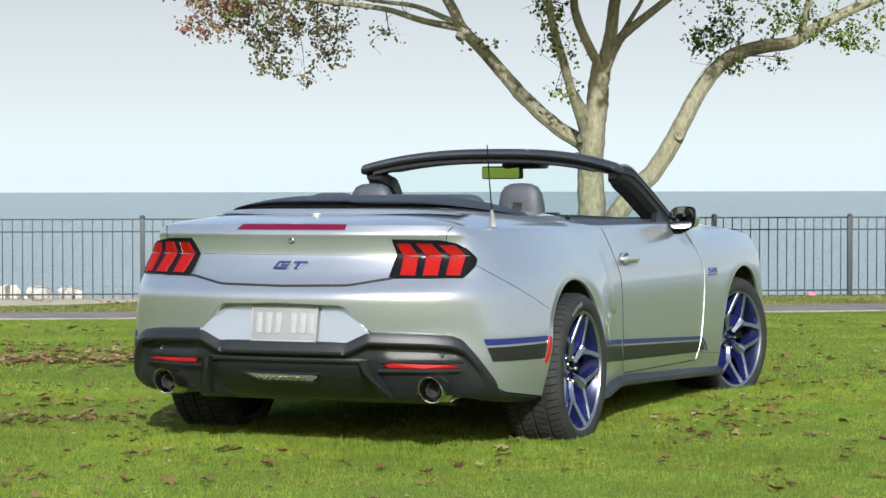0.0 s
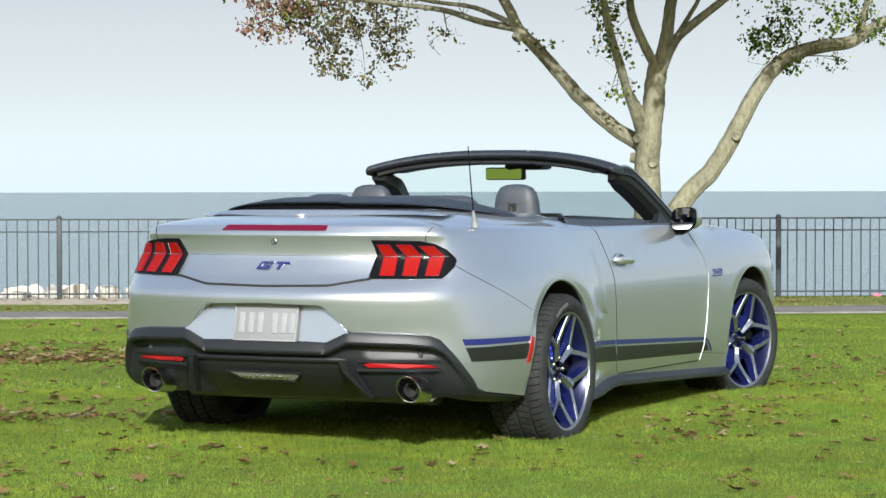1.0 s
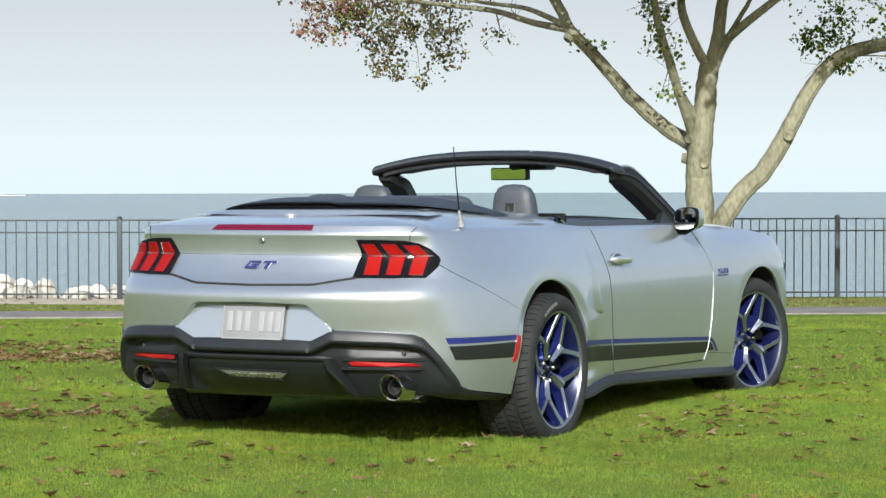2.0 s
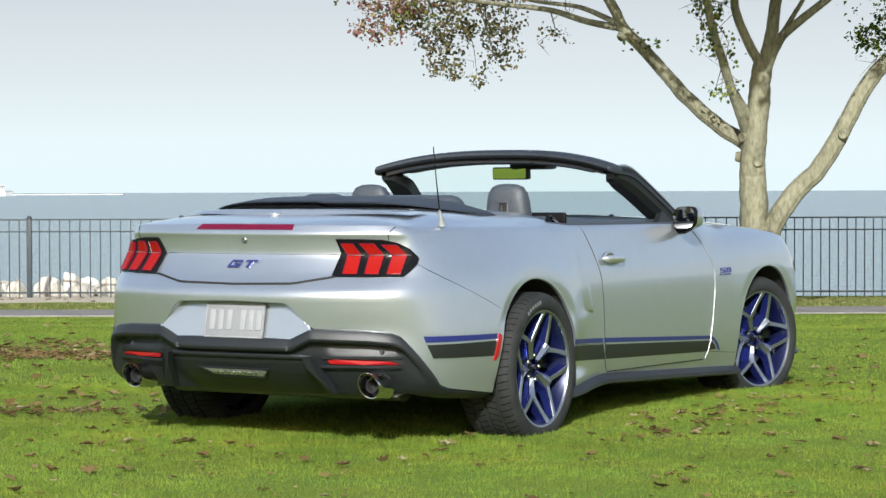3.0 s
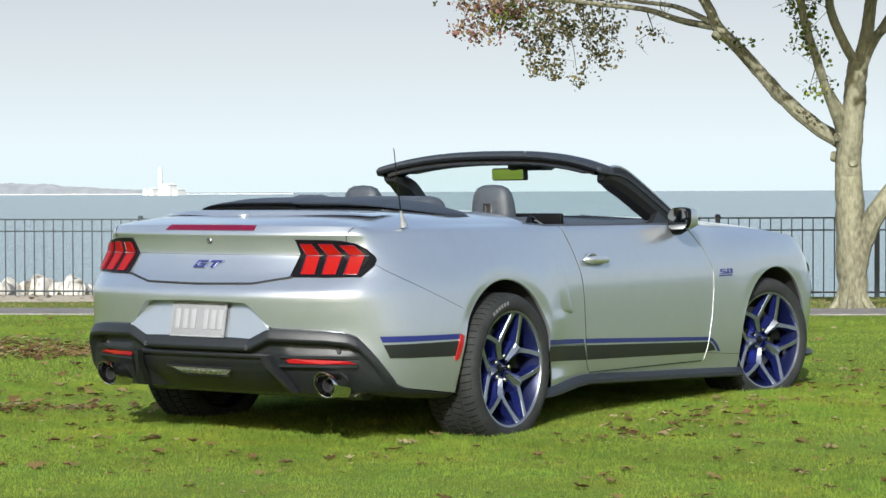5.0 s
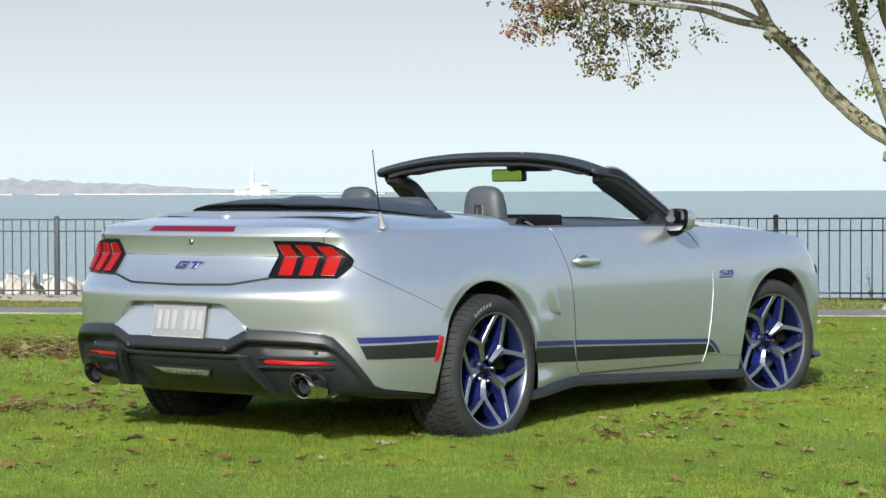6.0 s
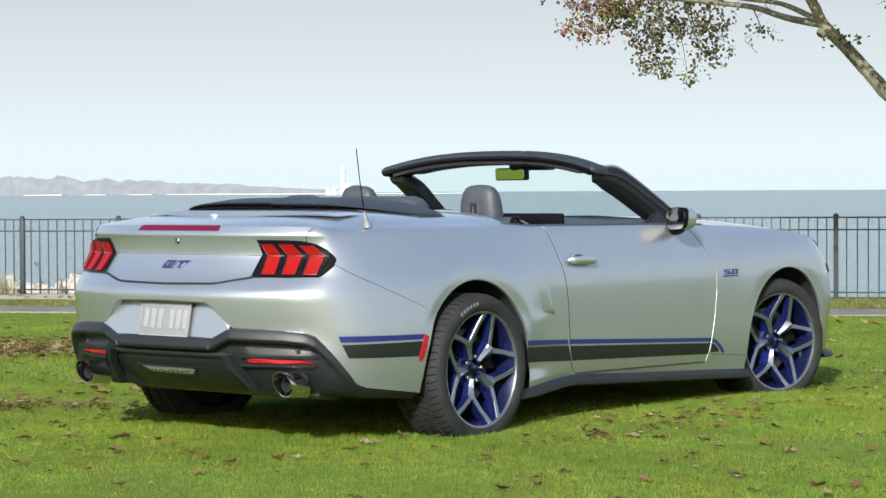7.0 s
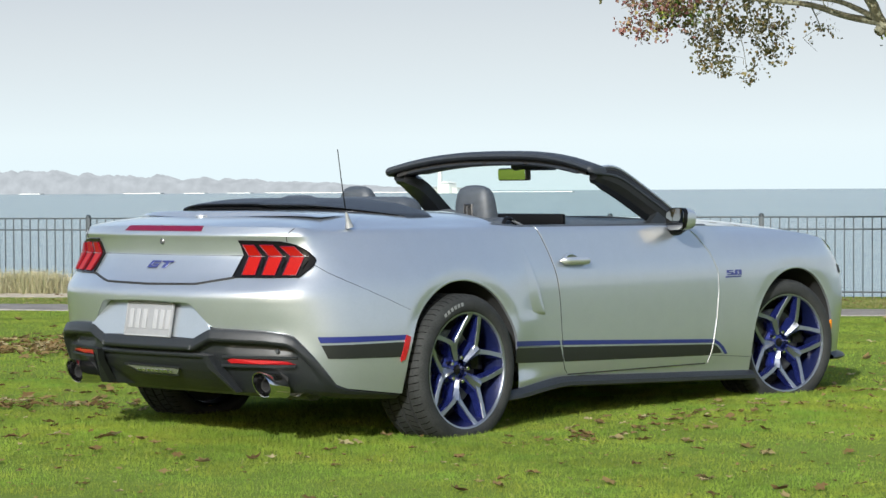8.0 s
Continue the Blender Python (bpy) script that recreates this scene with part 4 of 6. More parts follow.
for s in (-1, 1):
    lamp = empty("tail_light", "red three-bar tail light in a gloss black surround", "")
    lamp.parent = car
    outline, bars = LAMPS[s]
    tail_shape("housing", [(s * y, z) for y, z in outline], 0.004, 0.03, GLOSS_BLACK, lamp)
    for t0, t1, m0, m1, b0, b1 in bars:
        hi = 0.890 if t1 < 0.66 else 0.884
        tail_shape("light_bar", [(s * y, z) for y, z in ((t0, hi), (t1, hi - 0.001), (m1, 0.842), (m0, 0.842))], 0.010, 0.012, LAMP_UPPER_SHADED, lamp)
        tail_shape("light_bar", [(s * y, z) for y, z in ((m0, 0.839), (m1, 0.839), (b1, 0.762), (b0, 0.762))], 0.010, 0.012, LAMP_LOWER_LIT, lamp)
        if s < 0:
            tail_shape("bar_trim", [(s * y, z) for y, z in ((m1 + 0.003, 0.841), (m1 + 0.016, 0.824), (b1 + 0.014, 0.790), (b1 + 0.004, 0.800))], 0.013, 0.012, GLOSS_BLACK, lamp)
        for loop in (((t0, hi), (t1, hi - 0.001), (m1, 0.842), (m0, 0.842)), ((m0, 0.839), (m1, 0.839), (b1, 0.762), (b0, 0.762))):
            bm = bmesh.new()
            add_tube(bm, [tail_pt(s * y, z, 0.0098) for y, z in loop + loop[:1]], 0.0019, 6)
            part("bar_rim", bm, BRAKE_RED, lamp)
        # pale tube draws a highlight along the bar's fold
        bm = bmesh.new()
        add_tube(bm, [tail_pt(s * (m0 + (m1 - m0) * t), 0.8405, 0.0108) for t in (0.1, 0.45, 0.7, 1.0, 1.25)], [0.0004, 0.0008, 0.0013, 0.0018, 0.0008], 6)
        part("fold_highlight", bm, STITCH, lamp)
    bm = bmesh.new()
    add_tube(bm, [tail_pt(s * y, z, 0.004) for y, z in outline], 0.0032, 6)
    part("bezel", bm, GLOSS_BLACK, lamp)

# high brake light on the lip, lock and lettering
tail_shape("high_brake_light", [(-0.244, 0.9712), (0.235, 0.9712), (0.262, 0.9480), (-0.244, 0.9480)], 0.0025, 0.01, BRAKE_RED, car, "dark red high brake light strip")
bm = bmesh.new()
c = tail_pt(0.0, 0.902, 0.0)
add_lathe(bm, [(0.0001, 0.006), (0.006, 0.006), (0.009, 0.007), (0.0135, 0.004), (0.015, -0.004)], 16)
for v in bm.verts:
    v.co = Vector((c.x - v.co.y, c.y + v.co.x, c.z + v.co.z))
part("lock", bm, STEEL, car)


def letter(name, strokes, y0, z0, w, h, slant):
    """A raised badge letter from strokes (left, low, right, high) in a unit square."""
    bm = bmesh.new()
    for a, b_, c_, d in strokes:
        pts = []
        for u, v in ((a, b_), (c_, b_), (c_, d), (a, d)):
            yy, zz = y0 - (u * w + slant * v * h), z0 + v * h
            pts.append((yy, zz))
        f = [tail_pt(y, z, 0.008) for y, z in pts]
        add_prism(bm, f, (0.012, 0, 0))
    return part(name, bm, BADGE_BLUE, emblem, smooth=False)


emblem = empty("rear_emblem", "blue metal letter-shaped emblem on the silver boot", "")
emblem.parent = car
letter("letter", [(0, 0, 1, 0.24), (0, 0, 0.22, 1), (0, 0.76, 1, 1), (0.78, 0, 1, 0.55), (0.42, 0.36, 1, 0.56)], 0.074, 0.786, 0.062, 0.031, 0.7)
letter("letter", [(0, 0.76, 1, 1), (0.36, 0, 0.64, 1)], 0.000, 0.786, 0.064, 0.031, 0.7)
fender_badge = empty("fender_badge", "small blue engine size badge reading 5.0", "")
fender_badge.parent = car
for ch, x0 in (("5", 2.160), ("0", 2.228)):
    segs = {"5": [(0, 0.8, 1, 1), (0, 0.4, 0.25, 1), (0, 0.4, 1, 0.6), (0.75, 0, 1, 0.6), (0, 0, 1, 0.2)], "0": [(0, 0, 0.28, 1), (0.72, 0, 1, 1), (0, 0, 1, 0.2), (0, 0.8, 1, 1)]}[ch]
    bm = bmesh.new()
    for a, b_, c_, d in segs:
        f = [side_pt(x0 - 0.048 + 0.048 * u + 0.05 * 0, 0.672 + 0.027 * v, 0.006) for u, v in ((a, b_), (c_, b_), (c_, d), (a, d))]
        add_prism(bm, f, (0, 0.008, 0))
    part("digit", bm, BADGE_BLUE, fender_badge, smooth=False)
side_shape("badge_dot", [(2.164, 0.672), (2.174, 0.672), (2.174, 0.680), (2.164, 0.680)], 0.006, BADGE_BLUE, fender_badge)
side_shape("badge_bar", [(2.10, 0.660), (2.225, 0.660), (2.225, 0.667), (2.10, 0.667)], 0.005, BADGE_BLUE, fender_badge)

# black lower rear bumper
def rear_bottom(a):
    p, _ = plan_at(a)
    return ramp(p[1], (0, 0.238), (0.36, 0.240), (0.45, 0.246), (0.70, 0.248), (0.78, 0.252), (0.86, 0.232), (0.94, 0.208))


def tuck(y, z):
    """How far the black bumper runs in under the tail, deeper between the fins."""
    deep = ramp(z, (0.235, 0.080), (0.26, 0.062), (0.30, 0.032), (0.34, 0.011), (0.38, 0.0))
    return ramp(z, (0.235, 0.105), (0.26, 0.080), (0.30, 0.052), (0.34, 0.030), (0.38, 0.014), (0.42, 0.004), (0.6, 0.0)) + deep * (1 - ease(y, 0.385, 0.45))


trim_cols = [a for a in np.linspace(0, arc_of_x(-0.362), 92)]
rows = []
for a in trim_cols:
    hi, lo = trim_z(a), rear_bottom(a)
    p, nn = plan_at(a)
    row = []
    wide = ease(p[1], 0.70, 0.83)
    tall = hi - lo
    steps = [k * min(1, tall / 0.15) for k in (0, 0.004, 0.010, 0.025, 0.041, 0.048, 0.055, 0.060, 0.072)]
    for d in [-0.002] + steps[1:] + list(np.linspace(steps[-1], tall, 22)[1:]):
        z = hi - d
        rail = ramp(d, (-0.002, 0.012), (0.004, -0.013), (0.010, -0.019), (0.041, -0.036), (0.048, -0.036), (0.055, -0.030), (0.060, 0.003), (0.072, 0.008), (0.10, 0.010))
        pod = ease(p[1], 0.42, 0.47) * (1 - ease(p[1], 0.70, 0.77))
        rail += pod * (ramp(d, (0.055, 0), (0.060, 0.016), (0.072, 0.013), (0.118, -0.006), (0.126, -0.007), (0.131, -0.001), (0.15, 0.0), (0.18, 0)))
        under = tuck(p[1], z)
        side_rail = ramp(d, (0, 0.006), (0.006, -0.012), (0.03, -0.016), (0.07, -0.004)) + ramp(z - lo, (0, 0.055), (0.02, 0.024), (0.05, 0.006), (0.08, 0.0))
        off = (rail + under * (1 if d > 0.05 else d / 0.05)) * (1 - wide) + side_rail * wide
        row.append(skin(a, z, -off + 0.004))
    inner_pt = row[-1] + Vector((0.10, 0.06, 0.03)) if p[1] > 0.5 else row[-1] + Vector((0.14, 0, 0.03))
    rows.append(row + [inner_pt])
bm = bmesh.new()
add_grid(bm, rows)
add_grid(bm, [[mirrored(p) for p in r] for r in rows])
bmesh.ops.remove_doubles(bm, verts=bm.verts, dist=0.0005)
rear_bumper = part("lower_bumper", bm, BLACK_PLASTIC, car, "matt black plastic lower bumper and diffuser", sharp=24)


def rear_face(y, z):
    a = arc_of_y(abs(y))
    hi = trim_z(a)
    d = hi - z
    under = tuck(abs(y), z)
    q = skin(a, z, -(0.010 + under) + 0.004)
    return mirrored(q) if y > 0 else q


# diffuser frame, fins and lamp
bm = bmesh.new()
add_tube(bm, [rear_face(-0.375, 0.405) + Vector((-0.004, 0, 0))] + [rear_face(y, 0.412) + Vector((-0.006, 0, 0)) for y in np.linspace(-0.33, 0.33, 16)] + [rear_face(0.375, 0.405) + Vector((-0.004, 0, 0))], 0.012, 8)
part("diffuser_frame", bm, BLACK_PLASTIC, rear_bumper)
for s in (-1, 1):
    bm = bmesh.new()
    add_prism(bm, [Vector((-1.035, s * 0.345, 0.414)), Vector((-1.03, s * 0.378, 0.414)), Vector((-1.012, s * 0.396, 0.365)), Vector((-0.925, s * 0.445, 0.252)), Vector((-0.905, s * 0.408, 0.248)), Vector((-1.016, s * 0.362, 0.362))], (0.04, 0, 0))
    part("diffuser_fin", bm, BLACK_PLASTIC, rear_bumper, smooth=False)
    for y, drop, proud in ((0.28, 0.042, 0.034), (0.665, 0.085, -0.008)):
        bm = bmesh.new()
        c = skin(arc_of_y(y), trim_z(arc_of_y(y)) - drop, proud)
        add_lathe(bm, [(0.0001, 0.003), (0.008, 0.003), (0.0085, 0.001), (0.0105, 0.002), (0.011, -0.006)], 14)
        for v in bm.verts:
            v.co = Vector((c.x - v.co.y, -s * c.y + v.co.x, c.z + v.co.z))
        part("parking_sensor", bm, SENSOR, rear_bumper)
    # reflector strip
    refl = [(0.445, 0.396), (0.47, 0.401), (0.62, 0.399), (0.705, 0.392), (0.738, 0.380), (0.60, 0.379), (0.46, 0.382)]
    bm = bmesh.new()
    add_prism(bm, [rear_face(s * y, z) + Vector((-0.010, 0, 0)) for y, z in refl], (0.03, 0, 0))
    part("reflector", bm, REFLECTOR_RED, rear_bumper, "red reflector strip", smooth=False)
    bm = bmesh.new()
    for z0, z1, outx in ((0.366, 0.375, 0.020), (0.404, 0.412, 0.006)):
        pts = [rear_face(s * y, (z0 + z1) / 2) + Vector((-outx, 0, 0)) for y in np.linspace(0.42, 0.745, 12)]
        add_tube(bm, pts, 0.007, 6)
    part("reflector_surround", bm, BLACK_PLASTIC, rear_bumper)
    # exhaust tip
    ex = empty("exhaust_tip", "polished round exhaust tip", "")
    ex.parent = car
    M = Matrix.Translation((-0.952, 0.604 if s > 0 else -0.630, 0.296)) @ Matrix.Rotation(radians(-90), 4, "Z") @ Matrix.Rotation(radians(-6), 4, "X")
    bm = bmesh.new()
    add_lathe(bm, [(0.052, 0.115), (0.053, 0.03), (0.054, 0.002), (0.0525, -0.003), (0.049, -0.001), (0.047, 0.012), (0.046, 0.10)], 30)
    for v in bm.verts:
        v.co = M @ Vector((v.co.x, v.co.y - 0.026 * v.co.z / 0.05, v.co.z))
    part("outer_pipe", bm, CHROME, ex)
    bm = bmesh.new()
    add_lathe(bm, [(0.0001, 0.07), (0.043, 0.07)], 24)
    add_lathe(bm, [(0.030, 0.07), (0.030, 0.025), (0.027, 0.025), (0.026, 0.07)], 24)
    for v in bm.verts:
        v.co = M @ v.co
    part("inner_pipe", bm, DARK, ex)
    bm = bmesh.new()
    rr = [[rear_face(0.600 if s > 0 else -0.626, 0.30) + Vector((0.0, q * math.cos(a), 0)) * 1 + Vector((h, 0, q * math.sin(a))) for q, h in ((0.074, 0.02), (0.068, -0.006), (0.058, 0.005), (0.054, 0.06))] for a in np.linspace(-0.5, math.pi + 0.5, 22)]
    add_grid(bm, rr)
    part("exhaust_surround", bm, DARK, rear_bumper)
bm = bmesh.new()
lens = [rear_face(y, z) + Vector((-0.014, 0, 0)) for y, z in ((0.20, 0.346), (-0.115, 0.344), (-0.138, 0.338), (-0.10, 0.316), (0.145, 0.318))]
add_prism(bm, lens, (0.03, 0, 0))
fog = part("fog_light", bm, CLEAR_LAMP, rear_bumper, "clear reversing light bar", smooth=False)
bm = bmesh.new()
for k in range(8):
    y = 0.135 - 0.030 * k
    p = rear_face(y, 0.331) + Vector((-0.0115, 0, 0))
    wide_ = (0.012, 0.007, 0.010, 0.006, 0.012, 0.009, 0.011, 0.006)[k]
    add_box(bm, p + Vector((-0.004, -wide_, -0.007)), p + Vector((0.004, wide_, 0.007)), Matrix.Translation(p) @ Matrix.Rotation(0.25 * math.sin(k * 2.4), 4, "Z") @ Matrix.Translation(-p), 0.003)
part("lamp_facets", bm, CHROME, fog)
bm = bmesh.new()
ring = [rear_face(y, z) + Vector((-0.012, 0, 0)) for y, z in ((0.222, 0.352), (-0.155, 0.350), (-0.108, 0.310), (0.150, 0.312), (0.222, 0.352))]
add_tube(bm, ring, 0.003, 6)
part("lamp_surround", bm, BLACK_PLASTIC, rear_bumper)

# stripes, side markers
for s in (-1, 1):
    side_shape("blue_stripe", [(-0.795, 0.498), (-0.36, 0.492), (-0.372, 0.470), (-0.785, 0.472)], 0.0012, STRIPE_BLUE, shell, "blue side stripe", s)
    side_shape("black_stripe", [(-0.782, 0.462), (-0.372, 0.462), (-0.392, 0.396), (-0.755, 0.404)], 0.0012, STRIPE_BLACK, shell, "matt black side stripe", s)
    side_shape("blue_stripe", [(0.405, 0.420), (0.765, 0.404), (0.770, 0.382), (0.405, 0.396)], 0.0012, STRIPE_BLUE, shell, "", s)
    side_shape("black_stripe", [(0.405, 0.388), (0.772, 0.373), (0.80, 0.300), (0.405, 0.318)], 0.0012, STRIPE_BLACK, shell, "", s)
    side_shape("blue_stripe", [(0.778, 0.404), (2.008, 0.345), (2.004, 0.327), (0.783, 0.381)], 0.0012, STRIPE_BLUE, doors[s], "", s)
    side_shape("black_stripe", [(0.786, 0.372), (2.003, 0.319), (1.996, 0.262), (0.81, 0.300)], 0.0012, STRIPE_BLACK, doors[s], "", s)
    side_shape("blue_stripe", [(2.016, 0.343), (2.05, 0.330), (2.09, 0.305), (2.135, 0.262), (2.112, 0.262), (2.07, 0.297), (2.04, 0.316), (2.012, 0.326)], 0.0012, STRIPE_BLUE, shell, "", s)
    side_shape("black_stripe", [(2.010, 0.318), (2.034, 0.309), (2.062, 0.291), (2.085, 0.270), (2.004, 0.270)], 0.0012, STRIPE_BLACK, shell, "", s)
    side_shape("side_marker", [(-0.372, 0.492), (-0.345, 0.482), (-0.378, 0.385), (-0.398, 0.376), (-0.402, 0.392)], 0.006, REFLECTOR_RED, shell, "red side marker lamp", s)
    side_shape("front_marker", [(3.085, 0.395), (3.105, 0.395), (3.105, 0.345), (3.09, 0.345)], 0.005, AMBER, shell, "amber side marker lamp", s)

# sloped scoop facets behind the doors
for s in (-1, 1):
    bm = bmesh.new()
    rows = []
    for z in (0.86, 0.84, 0.80, 0.74, 0.68, 0.62, 0.575, 0.558, 0.546, 0.538, 0.532):
        left, right = ramp(z, (0.54, 0.555), (0.62, 0.528), (0.74, 0.520), (0.86, 0.538)), ramp(z, (0.53, 0.640), (0.62, 0.606), (0.74, 0.572), (0.86, 0.546))
        proud = ramp(z, (0.532, 0.0), (0.540, 0.010), (0.56, 0.011), (0.68, 0.010), (0.78, 0.007), (0.86, 0.0))
        zz = [z + ramp(t, (0, 0.014), (1, 0)) * (1 - ease(z, 0.55, 0.62)) for t in (0, 0.33, 0.67, 1, 1.22)]
        row = [side_pt(left + (right - left) * t, q, o) for t, q, o in zip((0, 0.33, 0.67, 1, 1.22), zz, (0.0003, proud * 0.35, proud * 0.7, proud, -0.002))]
        rows.append(row if s < 0 else [mirrored(p) for p in row])
    add_grid(bm, rows)
    part("side_scoop", bm, PAINT, shell, "", sharp=50)

# black sills
for s in (-1, 1):
    bm = bmesh.new()
    rows = []
    for x in np.linspace(0.33, 2.36, 34):
        zt = ramp(x, (0.33, 0.195), (0.42, 0.198), (0.576, 0.210), (0.80, 0.228), (2.36, 0.162))
        e = side_pt(max(0.41, min(2.33, x)), zt, 0.002)
        y = -e.y
        flare = ramp(x, (0.33, 0.022), (0.6, 0.030), (0.9, 0.036), (2.36, 0.03))
        rows.append([(x, s * (y - 0.012), zt + 0.004), (x, s * (y + 0.006), zt), (x, s * (y + flare), zt - 0.022), (x, s * (y + flare + 0.001), zt - 0.040), (x, s * (y + flare - 0.015), zt - 0.048), (x, s * (y - 0.25), zt - 0.060)])
    add_grid(bm, rows)
    part("side_skirt", bm, BLACK_PLASTIC, car, "matt black side skirt")

# rolled lips of the wheel arches
for cx, cz in (ARCH_REAR, ARCH_FRONT):
    for s in (-1, 1):
        bm = bmesh.new()
        rows = []
        for t in np.linspace(0.05, math.pi - 0.05, 48):
            row = []
            for dr, out in ((-0.003, -0.012), (-0.002, 0.0), (0.001, 0.0007), (0.006, 0.0008), (0.009, 0.0005), (0.012, -0.001)):
                x, z = cx - (ARCH_R + dr) * math.cos(t), cz + (ARCH_R + dr) * math.sin(t)
                p = side_pt(x, z, out)
                row.append(p if s < 0 else mirrored(p))
            rows.append(row)
        add_grid(bm, rows)
        part("wheel_arch_lip", bm, PAINT, shell, sharp=50)

# wheel arch liners and underside
for cx, cz in (ARCH_REAR, ARCH_FRONT):
    for s in (-1, 1):
        bm = bmesh.new()
        rows = []
        for t in np.linspace(-0.12, math.pi + 0.12, 40):
            x, z = cx - (ARCH_R + 0.002) * math.cos(t), cz + (ARCH_R + 0.002) * math.sin(t)
            e = -side_pt(x, max(0.2, z)).y
            rows.append([(x, s * (e - 0.002), z), (x, s * (e - 0.02), z), (x, s * 0.55, z)])
        add_grid(bm, rows)
        add_grid(bm, [[(cx, s * 0.56, cz), r[2]] for r in rows])
        part("wheel_arch_liner", bm, DARK, car)
bm = bmesh.new()
add_box(bm, (-0.55, -0.60, 0.235), (3.2, 0.60, 0.28), None, 0.01)
part("floor_pan", bm, DARK, car)
bm = bmesh.new()
add_tube(bm, [(-0.75, -0.63, 0.28), (-0.55, -0.55, 0.27), (-0.3, -0.45, 0.26)], 0.05, 10)
add_tube(bm, [(-0.75, 0.63, 0.28), (-0.55, 0.55, 0.27), (-0.3, 0.45, 0.26)], 0.05, 10)
add_tube(bm, [(-0.60, -0.60, 0.265), (-0.60, 0.60, 0.265)], 0.065, 12)
part("silencer", bm, STEEL, car)

# front end
for s in (-1, 1):
    bm = bmesh.new()
    rows = [[(lambda q: q if s < 0 else mirrored(q))(skin(a, z, o)) for z, o in ((0.700, 0.002), (0.695, 0.008), (0.655, 0.008), (0.648, 0.002))] for a in np.linspace(arc_of_x(3.24), ARC[-1] - 0.35, 18)]
    add_grid(bm, rows)
    part("headlight", bm, CLEAR_LAMP, car, "slim clear headlight")
    bm = bmesh.new()
    rows = []
    for a in np.linspace(arc_of_x(3.10), ARC[-1], 28):
        rows.append([(lambda q: q if s < 0 else mirrored(q))(skin(a, z, o)) for z, o in ((0.215, 0.0), (0.20, 0.035), (0.188, 0.045), (0.178, 0.042), (0.17, -0.15))])
    add_grid(bm, rows)
    part("front_splitter", bm, BLACK_PLASTIC, car, "matt black front splitter")

# wheels: one built, then copied


def build_wheel(name_label, x, y, z, sign):
    w = empty("wheel", name_label, "", (x, y, z))
    w.parent = car
    bm = bmesh.new()
    half = 0.134
    prof = [(0.258, -half + 0.012), (0.268, -half + 0.002), (0.285, -half - 0.004), (0.310, -half - 0.002), (0.328, -half + 0.008), (0.338, -half + 0.022), (0.3425, -half + 0.036)]
    for g in (-0.065, 0.0, 0.065):
        prof += [(0.3435, g - 0.0065), (0.334, g - 0.0055), (0.334, g + 0.0055), (0.3435, g + 0.0065)]
    prof += [(0.3425, half - 0.036), (0.338, half - 0.022), (0.328, half - 0.008), (0.310, half + 0.002), (0.285, half + 0.004), (0.268, half - 0.002), (0.258, half - 0.012)]
    add_lathe(bm, prof, 90)
    part("tyre", bm, RUBBER, w, sharp=32)
    # flat black strips draw the shade in the tread gaps; nothing is cut
    bm = bmesh.new()
    for k in range(64):
        t = 2 * math.pi * k / 64
        for ys, sh in (((-0.123, -0.112, -0.098, -0.074), 0.010), ((-0.056, -0.034, -0.012), -0.012), ((0.012, 0.034, 0.056), 0.012), ((0.074, 0.098, 0.112, 0.123), -0.010)):
            line = []
            for yy in ys:
                rad = ramp(abs(yy), (0.07, 0.3440), (0.098, 0.3431), (0.112, 0.3387), (0.126, 0.3287))
                dt = sh / 0.34 * (yy - ys[0]) / (ys[-1] - ys[0])
                line.append([bm.verts.new((rad * math.cos(t + dt + e), yy, rad * math.sin(t + dt + e))) for e in (-0.0062, 0.0062)])
            for p, q in zip(line, line[1:]):
                bm.faces.new((p[0], p[1], q[1], q[0]))
    tagged(part("tread_groove_shade", bm, GROOVE_SHADE, w, smooth=False), kind="stuff")
    # light bars of moulded sidewall lettering
    bm = bmesh.new()
    for k in range(6):
        t = math.radians(98 + 4.6 * k)
        r0, r1 = 0.294, 0.311
        q = [(r0 * math.cos(t), -half - 0.0055, r0 * math.sin(t)), (r0 * math.cos(t + 0.055), -half - 0.0055, r0 * math.sin(t + 0.055)), (r1 * math.cos(t + 0.055), -half - 0.0050, r1 * math.sin(t + 0.055)), (r1 * math.cos(t), -half - 0.0050, r1 * math.sin(t))]
        bm.faces.new([bm.verts.new(p) for p in q])
    part("sidewall_marking", bm, MOULDED, w, smooth=False)
    # rim barrel and lip
    bm = bmesh.new()
    add_lathe(bm, [(0.245, 0.11), (0.237, 0.06), (0.233, -0.02), (0.241, -0.09), (0.253, -0.118)], 60)
    part("rim_barrel", bm, RIM_BLUE_SHADED, w, "blue rim barrel, coloured darker for the shade inside")
    # black disc put behind the spokes as the wheel's shaded inside
    bm = bmesh.new()
    add_lathe(bm, [(0.0005, 0.06), (0.10, 0.06), (0.237, 0.062)], 40)
    part("wheel_shade_disc", bm, DARK, w)
    bm = bmesh.new()
    add_lathe(bm, [(0.252, -0.108), (0.2535, -0.121), (0.256, -0.1265), (0.2635, -0.128), (0.267, -0.124), (0.267, -0.112)], 72)
    part("rim_lip", bm, RIM_SILVER, w, "bright machined rim edge")
    # brake disc and caliper
    bm = bmesh.new()
    add_lathe(bm, [(0.09, 0.012), (0.178, 0.012), (0.178, -0.012), (0.09, -0.012), (0.085, -0.03), (0.0005, -0.03)], 48)
    part("brake_disc", bm, STEEL, w)
    bm = bmesh.new()
